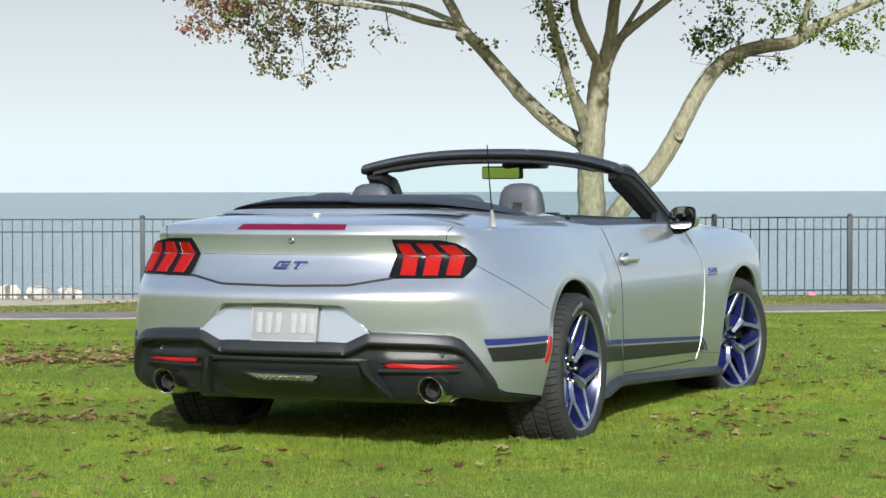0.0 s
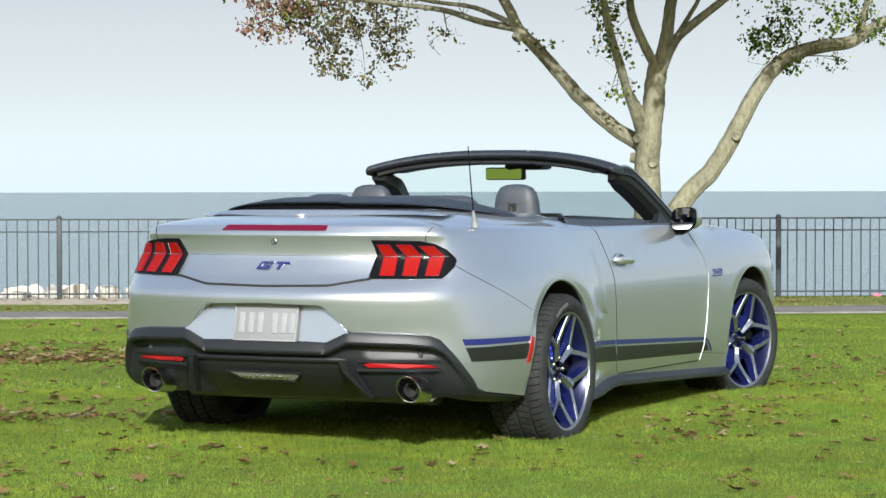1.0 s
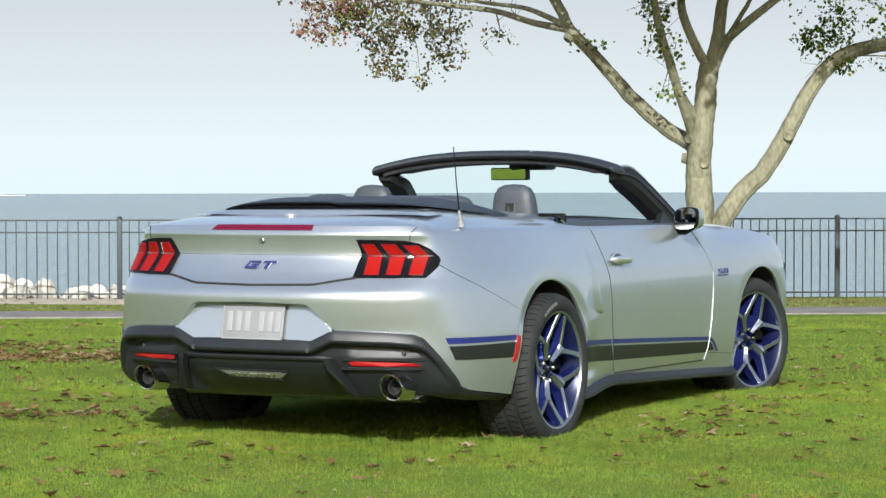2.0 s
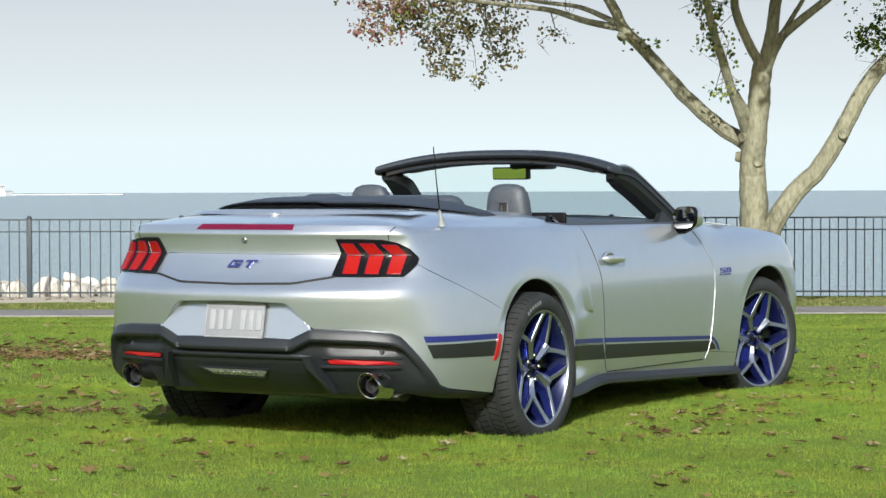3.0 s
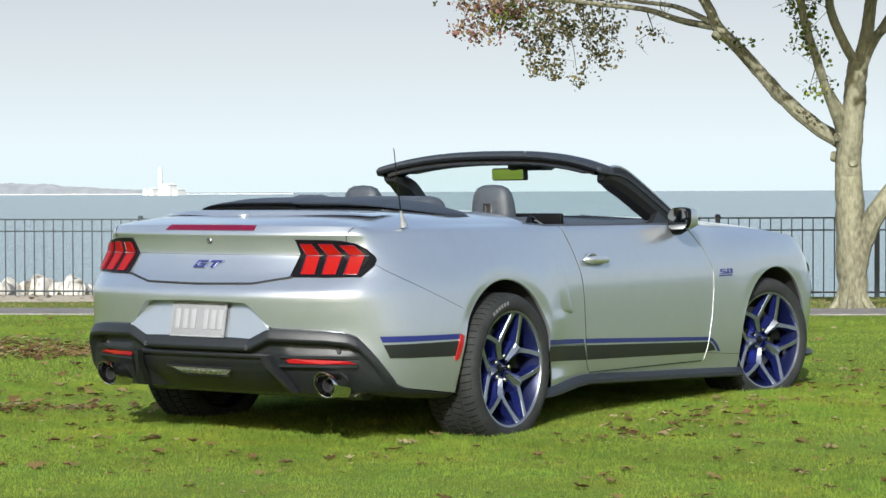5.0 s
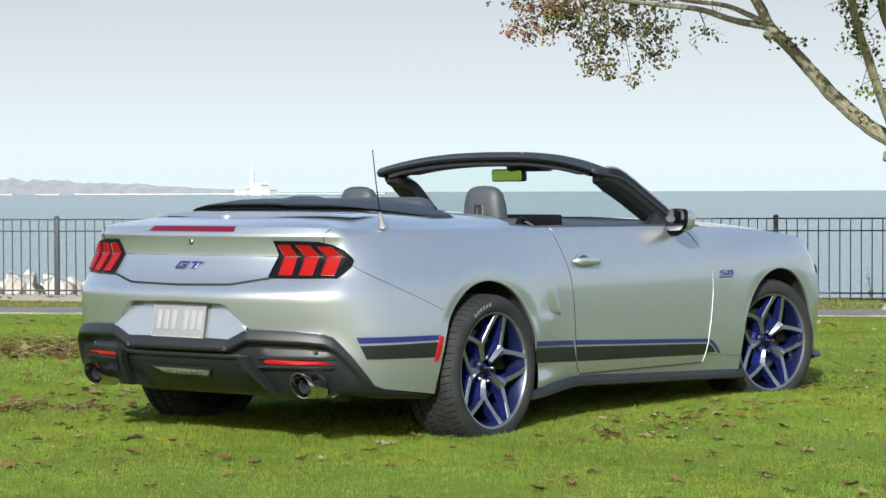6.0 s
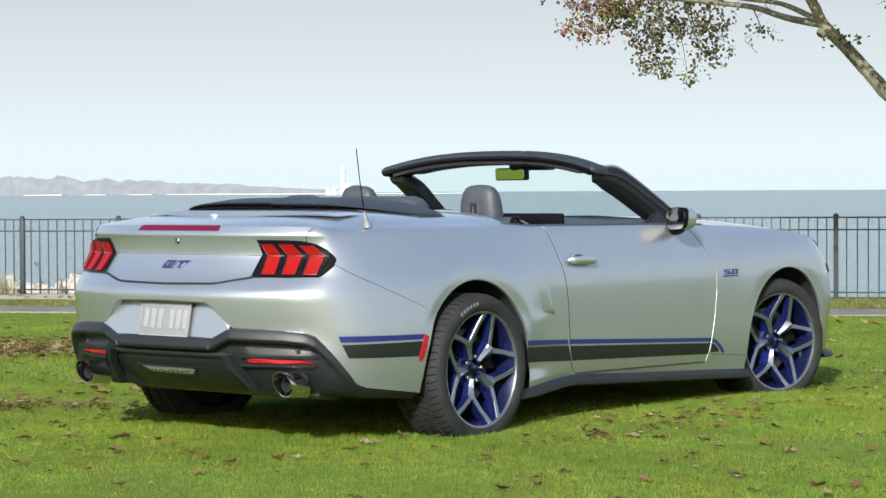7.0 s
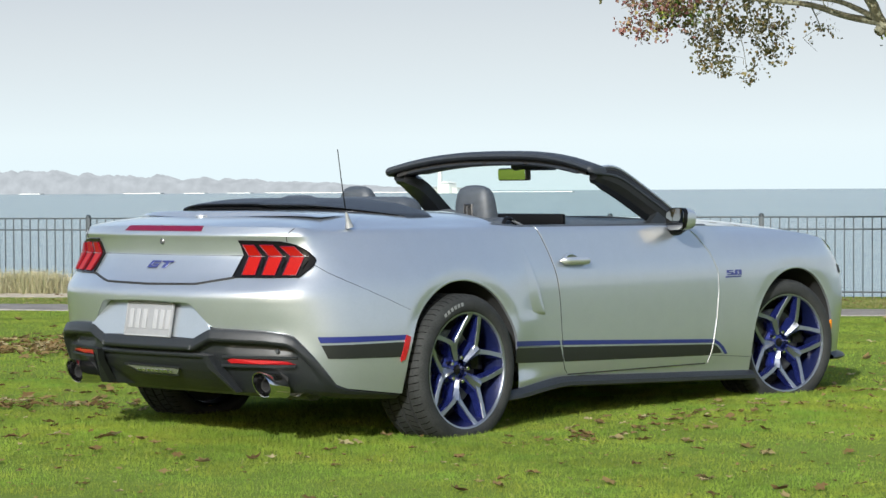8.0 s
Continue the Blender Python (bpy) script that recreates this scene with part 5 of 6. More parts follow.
    rows = [[(r_ * math.cos(t), yy, r_ * math.sin(t)) for r_, yy in ((0.115, -0.045), (0.16, -0.052), (0.19, -0.048), (0.205, -0.02), (0.205, 0.03), (0.12, 0.03))] for t in np.linspace(-0.05, 0.75, 10)]
    add_grid(bm, rows)
    part("brake_caliper", bm, GLOSS_BLACK, w)
    bm = bmesh.new()
    add_box(bm, (0.125, -0.060, 0.012), (0.170, -0.050, 0.024), Matrix.Rotation(-0.35, 4, "Y"), 0.002)
    part("caliper_clip", bm, CHROME, w)
    # five Y spokes
    RE = 0.257
    SP = radians(29)
    for k in range(5):
        base = radians(40 + 72 * k)

        def at(r_, ang, yy):
            return Vector((r_ * math.cos(base + ang), yy, r_ * math.sin(base + ang)))

        def depth(r_):
            return ramp(r_, (0.03, -0.072), (0.08, -0.080), (0.142, -0.096), (0.257, -0.122))
        # broad central arm, folded down its middle, then two thin arms out to the edge
        arm = [(0.048, 0.010), (0.085, 0.017), (0.118, 0.025), (0.140, 0.031)]
        flank, face = [], []
        for r_, hw in arm:
            c, lat = at(r_, 0, depth(r_)), at(1, math.pi / 2, 0)
            flank.append([c + lat * (hw + 0.020) + Vector((0, 0.055, 0)), c + lat * (hw + 0.006) + Vector((0, 0.010, 0)), c - lat * (hw + 0.006) + Vector((0, 0.010, 0)), c - lat * (hw + 0.020) + Vector((0, 0.055, 0))])
            face.append([c + lat * hw + Vector((0, 0.004, 0)), c + Vector((0, -0.010, 0)), c - lat * hw + Vector((0, 0.006, 0))])
        for nm, rows_, ma in (("spoke", flank, RIM_BLUE), ("spoke_face", face, RIM_SILVER)):
            bm = bmesh.new()
            add_grid(bm, rows_)
            part(nm, bm, ma, w, smooth=False)
        for side_, ang_end in ((1, SP), (-1, -SP)):
            pts = [(0.124, 0.075 * side_), (0.142, 0.13 * side_), (0.196, ang_end * 0.70), (RE, ang_end)]
            flank, face = [], []
            for i, (r_, an) in enumerate(pts):
                c = at(r_, an, depth(r_))
                nx = at(*pts[min(i + 1, len(pts) - 1)], 0) - at(*pts[max(i - 1, 0)], 0)
                nx.y = 0
                nx.normalize()
                lat = Vector((-nx.z, 0, nx.x))
                w0 = (0.010, 0.0100, 0.0085, 0.0105)[i]
                deep_ = (0.055, 0.05, 0.042, 0.035)[i]
                flank.append([c + lat * (w0 + 0.010) + Vector((0, deep_, 0)), c + lat * (w0 + 0.003) + Vector((0, 0.006, 0)), c - lat * (w0 + 0.003) + Vector((0, 0.006, 0)), c - lat * (w0 + 0.010) + Vector((0, deep_, 0))])
                face.append([c + lat * (w0 + 0.002) + Vector((0, 0.004, 0)), c + lat * w0, c - lat * w0, c - lat * (w0 + 0.002) + Vector((0, 0.004, 0))])
            for nm, rows_, ma in (("spoke", flank, RIM_BLUE), ("spoke_face", face, RIM_SILVER)):
                bm = bmesh.new()
                add_grid(bm, rows_)
                part(nm, bm, ma, w, smooth=False)
    bm = bmesh.new()
    add_lathe(bm, [(0.0005, -0.060), (0.030, -0.060), (0.036, -0.057), (0.062, -0.050), (0.078, -0.040), (0.085, 0.0)], 30)
    part("hub", bm, RIM_BLUE, w)
    bm = bmesh.new()
    add_lathe(bm, [(0.0005, -0.066), (0.016, -0.066), (0.022, -0.063), (0.024, -0.055)], 24)
    part("centre_cap", bm, GLOSS_BLACK, w)
    for k in range(5):
        t = radians(40 + 36 + 72 * k)
        bm = bmesh.new()
        add_lathe(bm, [(0.0005, -0.080), (0.008, -0.080), (0.0115, -0.074), (0.0125, -0.048)], 8)
        for v in bm.verts:
            v.co += Vector((0.057 * math.cos(t), 0, 0.057 * math.sin(t)))
        part("lug_nut", bm, CHROME, w)
    if sign > 0:
        w.rotation_euler = (0, 0, math.pi)
    return w


right_rear = build_wheel("blue five-spoke alloy wheel with bright edges and black tyre", 0.022, -0.826, 0.312, -1)
for x, y, z, turned in ((2.712, -0.824, 0.290, radians(-15)), (0.022, 0.826, 0.312, math.pi), (2.712, 0.824, 0.290, math.pi + radians(-15))):
    c = copy_thing(right_rear, Matrix.Translation((x, y, z)) @ Matrix.Rotation(turned, 4, "Z"))
    for child in c.children:
        if child.name.startswith("sidewall_marking"):
            child.rotation_euler = (0, radians(200), 0)

# ---- cockpit, screen, roof and mirrors ----
bm = bmesh.new()
add_box(bm, (0.30, -0.76, 0.30), (2.05, 0.76, 0.34), None, 0.01)
add_box(bm, (0.28, -0.76, 0.30), (0.34, 0.76, 0.92), None, 0.01)
part("cabin_floor", bm, DARK, car)


def rounded(bm, lo, hi, bevel, m=None, seg=4):
    made = bmesh.ops.create_cube(bm, size=1)["verts"]
    c, s = (Vector(lo) + Vector(hi)) / 2, Vector(hi) - Vector(lo)
    for v in made:
        v.co = Vector((c.x + v.co.x * s.x, c.y + v.co.y * s.y, c.z + v.co.z * s.z))
    es = list({e for v in made for e in v.link_edges})
    res = bmesh.ops.bevel(bm, geom=es, offset=bevel, segments=seg, affect="EDGES", profile=0.5)["verts"]
    if m is not None:
        for v in {v for v in res if v.is_valid}:
            v.co = m @ v.co


def front_seat(y):
    seat = empty("front_seat", "dark leather front seat with a wide headrest", "", (0.85, y, 0.3))
    seat.parent = car
    lean = Matrix.Translation((-0.02, 0, 0.10)) @ Matrix.Rotation(radians(-14), 4, "Y")
    bm = bmesh.new()
    rounded(bm, (-0.07, -0.25, 0.0), (0.07, 0.25, 0.60), 0.05, lean)
    part("backrest", bm, LEATHER, seat)
    bm = bmesh.new()
    rounded(bm, (0.0, -0.26, 0.06), (0.55, 0.26, 0.24), 0.06)
    part("cushion", bm, LEATHER, seat)
    bm = bmesh.new()
    rows = []
    for z, w, d in ((0.54, 0.112, 0.040), (0.58, 0.117, 0.050), (0.64, 0.118, 0.056), (0.70, 0.115, 0.058), (0.76, 0.109, 0.054), (0.80, 0.100, 0.046), (0.828, 0.082, 0.034), (0.842, 0.05, 0.018), (0.846, 0.001, 0.001)):
        ring = []
        for t in np.linspace(0, 2 * math.pi, 29)[:-1]:
            cx, cy = math.cos(t), math.sin(t)
            ring.append((d * math.copysign(abs(cx) ** 0.7, cx) - 0.10 - 0.07 * (z - 0.54), w * math.copysign(abs(cy) ** 0.55, cy), z))
        rows.append(ring + ring[:1])
    add_grid(bm, rows)
    bmesh.ops.remove_doubles(bm, verts=bm.verts, dist=0.0005)
    head = part("headrest", bm, LEATHER, seat, sharp=60)
    bm = bmesh.new()
    sq = [(-0.172, yy, zz) for yy, zz in ((-0.026, 0.690), (0.026, 0.690), (0.024, 0.752), (-0.024, 0.752), (-0.026, 0.690), (0.026, 0.690))]
    add_tube(bm, sq, 0.0036, 6, cap=False)
    add_tube(bm, [(-0.174, 0.006, 0.700), (-0.174, 0.007, 0.740), (-0.174, -0.012, 0.740)], 0.003, 5)
    part("headrest_slot", bm, STEEL, head)
    bm = bmesh.new()
    add_box(bm, (-0.172, -0.021, 0.695), (-0.160, 0.021, 0.748), None, 0.002)
    part("slot_insert", bm, DARK, head)
    return seat


front_seat(-0.40)
front_seat(0.385)
for y, hw, top in ((-0.10, 0.27, 1.092), (0.41, 0.13, 1.100)):
    bm = bmesh.new()
    rounded(bm, (0.24, y - hw, 0.50), (0.42, y + hw, top), 0.075, None)
    part("rear_seat", bm, LEATHER, car, "dark leather rear seat backs")
bm = bmesh.new()
add_tube(bm, [(0.30, -0.325 + dy, 1.055 + dz) for dy, dz in ((-0.03, -0.012), (0.0, -0.016), (0.035, 0.008), (0.03, 0.022), (-0.01, 0.014), (-0.03, -0.012), (0.0, -0.016))], 0.0045, 6, cap=False)
part("seat_release_loop", bm, CHROME, car)
bm = bmesh.new()
add_tube(bm, smooth_line([(0.62, -0.66, 0.94), (0.66, -0.655, 0.985), (0.72, -0.65, 0.97), (0.80, -0.62, 0.90)], 5), 0.010, 6)
part("belt_guide", bm, GLOSS_BLACK, car)
bm = bmesh.new()
add_tube(bm, [(0.70, -0.655, 0.975), (0.76, -0.655, 0.955), (0.84, -0.65, 0.93)], 0.006, 6)
part("belt_clip", bm, STITCH, car)

# dashboard
bm = bmesh.new()
rows = []
for y in np.linspace(-0.76, 0.76, 25):
    hood = 0.028 * math.exp(-(((y - 0.38) / 0.2) ** 2))
    rows.append([(1.52, y, 0.62), (1.50, y, 0.80), (1.55, y, 0.925 + hood), (1.64, y, 0.952 + hood), (1.80, y, 0.966 + 0.3 * hood), (1.98, y, 0.972 - 0.02 * abs(y)), (2.06, y, 0.955 - 0.02 * abs(y)), (2.10, y, 0.90)])
add_grid(bm, rows)
part("dashboard", bm, LEATHER, car, "dark dashboard top")
bm = bmesh.new()
rounded(bm, (1.55, -0.30, 0.86), (1.58, 0.62, 0.996), 0.010, None, 2)
part("display_screen", bm, SCREEN, car, "wide black display screen")
bm = bmesh.new()
ring = [(1.36 + 0.07 * math.sin(t) * 0.9, 0.38 + 0.185 * math.cos(t), 0.83 + 0.175 * math.sin(t)) for t in np.linspace(0, 2 * math.pi, 33)]
add_tube(bm, ring, 0.016, 8, cap=False)
add_tube(bm, [(1.36, 0.20, 0.83), (1.38, 0.38, 0.82), (1.36, 0.56, 0.83)], 0.02, 8)
part("steering_wheel", bm, LEATHER, car)

# windscreen frame
def header_pt(y, dx=0.0, dz=0.0):
    k = abs(y) / 0.68
    return Vector((1.405 - 0.075 * k**2 + dx, y, 1.312 - 0.075 * k**2.6 + dz))


frame_ = empty("windscreen_frame", "black windscreen surround with fabric header", "")
frame_.parent = car
bm = bmesh.new()
rows = []
HEADER = ((-0.048, 0, -0.033), (-0.060, 0, -0.027), (-0.066, 0, -0.016), (-0.062, 0, -0.004), (-0.046, 0, 0.006), (-0.020, 0, 0.011), (0.0, 0, 0.012), (0.06, 0, 0.0), (0.085, 0, -0.012), (0.085, 0, -0.028), (0.02, 0, -0.036), (-0.048, 0, -0.033))
for y in np.linspace(-0.68, 0.68, 33):
    h = header_pt(y)
    rows.append([h + Vector(o) for o in HEADER])
for y, dx, dz, k in ((0.690, 0.004, -0.003, 0.96), (0.699, 0.012, -0.008, 0.85), (0.705, 0.024, -0.014, 0.6), (0.707, 0.03, -0.018, 0.05)):
    for s in (-1, 1):
        h = header_pt(s * 0.68) + Vector((dx, s * (y - 0.68), dz))
        row = [h + Vector((o[0] * k, 0, (o[2] + 0.018) * k - 0.018)) for o in HEADER]
        rows = [row] + rows if s < 0 else rows + [row]
add_grid(bm, rows)
part("header", bm, CANVAS, frame_, "black header rail")
for y0, y1, name in ((-0.58, -0.225, "sun_visor"), (-0.195, 0.060, "roof_latch_cover"), (0.085, 0.56, "sun_visor")):
    bm = bmesh.new()
    rows = []
    for k, y in enumerate([y0, y0 + 0.006] + list(np.linspace(y0 + 0.015, y1 - 0.015, 13)) + [y1 - 0.006, y1]):
        h, q = header_pt(y), (0.2, 0.75, 1, 1)[min(k, 16 - k, 3)]
        row = [h + Vector((0.03 + (dx - 0.03) * (0.9 + 0.1 * q), 0, -0.056 + dz * q)) for dx, dz in ((-0.046, 0.006), (-0.053, 0.0), (-0.049, -0.007), (-0.02, -0.009), (0.10, -0.007), (0.10, 0.007), (-0.03, 0.009))]
        rows.append(row + row[:1])
    add_grid(bm, rows)
    part(name, bm, CANVAS, frame_, sharp=60)
bm = bmesh.new()
add_grid(bm, [[header_pt(y, dx, dz) for dx, dz in ((-0.030, -0.034), (-0.030, -0.056), (0.085, -0.056), (0.085, -0.028))] for y in np.linspace(-0.64, 0.64, 25)])
part("header_lining", bm, DARK, frame_)
for y in (0.30, -0.20):
    bm = bmesh.new()
    p = header_pt(y, -0.045, 0.004)
    add_box(bm, p - Vector((0.005, 0.006, 0.004)), p + Vector((0.005, 0.006, 0.005)), None, 0.002)
    part("header_stud", bm, CHROME, frame_)
PILLAR = {}
for s in (-1, 1):
    top, base = header_pt(s * 0.668, 0.005, -0.038), Vector((1.90, s * 0.775, 0.935))
    lining = 1.9 if s > 0 else 1.0  # thicker padding on the driver's side
    line = smooth_line([top, Vector((1.475, s * 0.690, 1.178)), Vector((1.69, s * 0.735, 1.060)), base], 7)
    PILLAR[s] = line
    bm = bmesh.new()
    rows = []
    for i, p in enumerate(line):
        d = Vector(line[min(i + 1, len(line) - 1)]) - Vector(line[max(i - 1, 0)])
        d.normalize()
        lat = Vector((0, s, 0))
        upv = d.cross(lat) * s
        upv = upv if upv.z > 0 else -upv
        wide, deep = 0.042 - 0.001 * i / len(line), 0.058 - 0.006 * i / len(line)
        p = Vector(p)
        full = 0.62 + 0.38 * ease(i / len(line), 0.0, 0.35)
        loop = [p + lat * wide * a * full + upv * deep * b_ * full for a, b_ in ((1, 0.2), (0.75, 0.75), (0.1, 0.9), (-0.8, 0.6), (-1.5 * lining, -0.2), (-1.4 * lining, -1.25), (0.3, -1.2), (0.9, -0.7))]
        rows.append(loop + loop[:1])
    edge_line = [r_[2].lerp(r_[1], 0.35) + Vector((0.004, s * 0.002, 0.003)) for r_ in rows]
    seal_line = [r_[0].lerp(r_[7], 0.25) + Vector((0, s * 0.002, 0)) for r_ in rows]
    groove_line = [r_[0].lerp(r_[1], 0.6) + Vector((0, s * 0.001, 0)) for r_ in rows]
    rows[0] = [Vector(line[0]).lerp(q, 0.75) for q in rows[0]]
    rows = [[Vector(line[0])] * 9] + rows
    add_grid(bm, rows)
    part("pillar", bm, PILLAR_BLACK, frame_, "black windscreen pillar")
    bm = bmesh.new()
    web = smooth_line([header_pt(s * 0.66, -0.050, -0.018), header_pt(s * 0.665, -0.030, -0.040), Vector((1.415, s * 0.674, 1.190)), Vector((1.49, s * 0.688, 1.140))], 5)
    add_prism(bm, web + [Vector((1.53, s * 0.695, 1.150)), header_pt(s * 0.66, 0.12, -0.05), header_pt(s * 0.66, 0.06, -0.015)], (0, s * 0.035, -0.004))
    part("pillar_gusset", bm, PILLAR_BLACK, frame_)
    bm = bmesh.new()
    add_tube(bm, seal_line, 0.007, 8)
    part("pillar_seal", bm, CANVAS, frame_)
    bm = bmesh.new()
    add_tube(bm, groove_line, 0.003, 6)
    part("pillar_groove", bm, SEAM, frame_)
    bm = bmesh.new()
    add_tube(bm, edge_line[1:], 0.007, 8)
    part("pillar_trim", bm, PAINT, frame_, "silver painted pillar edge")
    bm = bmesh.new()
    add_prism(bm, [Vector((1.62, s * 0.80, 0.945)), Vector((1.92, s * 0.80, 0.94)), Vector((1.76, s * 0.775, 1.03))], (0, -s * 0.03, 0))
    part("quarter_trim", bm, BLACK_PLASTIC, frame_, smooth=False)
bm = bmesh.new()
rows = []
for k in range(len(PILLAR[1])):
    a, c = Vector(PILLAR[-1][k]), Vector(PILLAR[1][k])
    t = k / (len(PILLAR[1]) - 1)
    rows.append([a.lerp(c, u) + Vector((0.02 + (0.09 + 0.15 * t) * (1 - (2 * u - 1) ** 2), 0, 0.045 * (1 - t) * (1 - (2 * u - 1) ** 2) + 0.01)) for u in np.linspace(0.01, 0.99, 17)])
add_grid(bm, rows)
glass = part("glass", bm, GLASS, frame_, "clear windscreen glass")
glass.visible_shadow = False
# inside mirror
imir = empty("inside_mirror", "inside mirror showing the bright lawn", "")
imir.parent = car
IM = Matrix.Translation((1.515, 0.0, 1.202)) @ Matrix.Rotation(radians(-13), 4, "Z") @ Matrix.Rotation(radians(-3), 4, "Y")
bm = bmesh.new()
rounded(bm, (-0.012, -0.122, -0.033), (0.025, 0.122, 0.033), 0.010, IM, 3)
part("mirror_housing", bm, BLACK_PLASTIC, imir)
bm = bmesh.new()
loop = [(-0.0135, -0.115, -0.020), (-0.0135, -0.110, -0.027), (-0.0135, 0.110, -0.027), (-0.0135, 0.115, -0.020), (-0.0135, 0.115, 0.020), (-0.0135, 0.110, 0.027), (-0.0135, -0.110, 0.027), (-0.0135, -0.115, 0.020)]
add_prism(bm, [IM @ Vector(p) for p in loop], IM.to_3x3() @ Vector((0.003, 0, 0)))
part("mirror_glass", bm, LAWN_TINT_MIRROR, imir, smooth=False)
bm = bmesh.new()
rounded(bm, (1.47, -0.23, 1.222), (1.62, -0.01, 1.292), 0.02, None, 2)
add_tube(bm, [(1.53, 0.0, 1.21), (1.56, -0.02, 1.245)], 0.014, 8)
part("mirror_mount", bm, BLACK_PLASTIC, imir)

# folded roof
def deck_z(x, y):
    return 0.966 + deck_rise(x) * (1 - (abs(y) / 0.76) ** 5.0)


bm = bmesh.new()
rows, seal = [], []
for y in np.linspace(-0.655, 0.745, 57):
    k = abs(y) / (0.745 if y > 0 else 0.655)
    back = -0.34 + (0.30 * k**7 if y > 0 else 0.27 * k**4)
    front_ = 0.30 - (0.27 if y > 0 else 0.19) * k**3
    zt = curve(k, ((0, 1.090), (0.45, 1.087), (0.62, 1.078), (0.76, 1.058), (0.88, 1.040), (1.0, 1.012)) if y > 0 else ((0, 1.090), (0.42, 1.085), (0.62, 1.070), (0.78, 1.048), (0.92, 1.026), (1.0, 1.014)))
    zb = deck_z(back, y) + (0.010 if y > 0 else 0.002)
    zt = max(zt, zb + 0.010)
    wave = 0.003 * math.sin(y * 19 + 1) * (1 - k)
    h = zt - zb
    run = front_ - back
    slot = 0.085 * (1 - k**4)
    rows.append([(back + slot + 0.02, y, zb - 0.03), (back + slot, y, zb + 0.10 * h), (back + 0.012, y, zb + 0.36 * h), (back, y, zb + 0.42 * h), (back + 0.004, y, zb + 0.50 * h), (back + 0.03, y, zb + 0.60 * h), (back + 0.14 * run, y, zb + 0.74 * h + wave), (back + 0.26 * run, y, zb + 0.90 * h + wave), (back + 0.42 * run, y, zt), (back + 0.62 * run, y, zt - 0.01 * h), (back + 0.82 * run, y, zb + 0.75 * h - wave), (front_, y, zb + 0.1 * h), (front_ + 0.02, y, zb - 0.05)])
    seal.append((back + 0.020, y, zb - 0.002))
# soft ends, down to the body
for y, k in ((-0.668, 0.75), (-0.678, 0.35), (-0.684, -0.1)):
    low = rows[0][0][2]
    rows.insert(0, [(x, y, low + (z - low) * k if z > low else z) for x, _, z in rows[0]])
rows.append([(-0.01, 0.757, rows[-1][1][2])] * 13)
add_grid(bm, rows)
bmesh.ops.remove_doubles(bm, verts=bm.verts, dist=0.0004)
roof = part("folded_roof", bm, CANVAS, car, "black fabric roof folded behind the seats", sharp=70)
bm = bmesh.new()
add_tube(bm, seal, 0.005, 8)
part("roof_seal", bm, GLOSS_BLACK, roof)
bm = bmesh.new()
rows = []
for y in np.linspace(-0.60, 0.60, 45):
    k = abs(y) / 0.60
    x = -0.700 + 0.155 * k**2
    f = 1 - k**2.4

    def top(dx, dz):
        return (x + dx, y, deck_z(x + dx, y) + 0.001 + dz * f)
    rows.append([top(-0.016, -0.003), top(-0.010, 0.0), top(-0.004, 0.013), top(0.002, 0.019), top(0.012, 0.021), top(0.05, 0.017), top(0.11, 0.006), top(0.15, -0.003)])
add_grid(bm, rows)
part("deck_ridge", bm, PAINT, car, "raised ridge across the boot deck", sharp=60)
bm = bmesh.new()
bmesh.ops.create_uvsphere(bm, u_segments=20, v_segments=10, radius=1)
for v in bm.verts:
    v.co = Vector((-0.715 + 0.026 * v.co.x, -0.005 + 0.030 * v.co.y, 1.010 + 0.013 * v.co.z))
part("emblem_dome", bm, HANDLE, car, "small silver domed emblem on the boot deck")

# aerial
aerial = empty("aerial", "thin black whip aerial on the rear wing", "")
aerial.parent = car
bm = bmesh.new()
add_tube(bm, [(-0.522, -0.742, 0.962), (-0.532, -0.742, 0.995), (-0.545, -0.742, 1.03)], [0.019, 0.010, 0.005], 12)
part("aerial_base", bm, STITCH, aerial)
bm = bmesh.new()
add_tube(bm, [(-0.543, -0.742, 1.02), (-0.57, -0.741, 1.16), (-0.592, -0.740, 1.301)], [0.0032, 0.0026, 0.0022], 6)
part("mast", bm, GLOSS_BLACK, aerial)

# door handles
for s in (-1, 1):
    hd = empty("door_handle", "silver pull door handle", "")
    hd.parent = doors[s]
    bm = bmesh.new()
    rows = []
    for x in np.linspace(0.784, 1.002, 15):
        q = (x - 0.893) / 0.109
        p = side_pt(x, ramp(x, (0.64, 0.784), (0.95, 0.778)), 0.032 - 0.024 * abs(q) ** 8)
        p = p if s < 0 else mirrored(p)
        h, deep_ = 0.0185 * (1 - 0.80 * abs(q) ** 8), 0.011 * (1 - 0.7 * abs(q) ** 8)
        rows.append([p + Vector((0, s * a * deep_, b_ * h)) for a, b_ in ((0.8, -0.25), (1, 0.15), (0.8, 0.6), (0.1, 1.0), (-0.8, 0.8), (-1, 0), (-0.9, -0.8), (0.0, -0.95), (0.5, -0.7), (0.8, -0.25))])
    add_grid(bm, rows)
    part("grip", bm, HANDLE, hd)
    bm = bmesh.new()
    e = side_pt(0.875, 0.776)
    e = e if s < 0 else mirrored(e)
    add_lathe(bm, [(0.0005, -0.010), (0.026, -0.006), (0.036, 0.003), (0.041, 0.0), (0.043, -0.006)], 24)
    for v in bm.verts:
        v.co = Vector((e.x + v.co.x * 1.5, e.y - s * 0.0 + s * (v.co.y + 0.002), e.z + v.co.z * 0.95))
    part("handle_cup", bm, PAINT, hd)

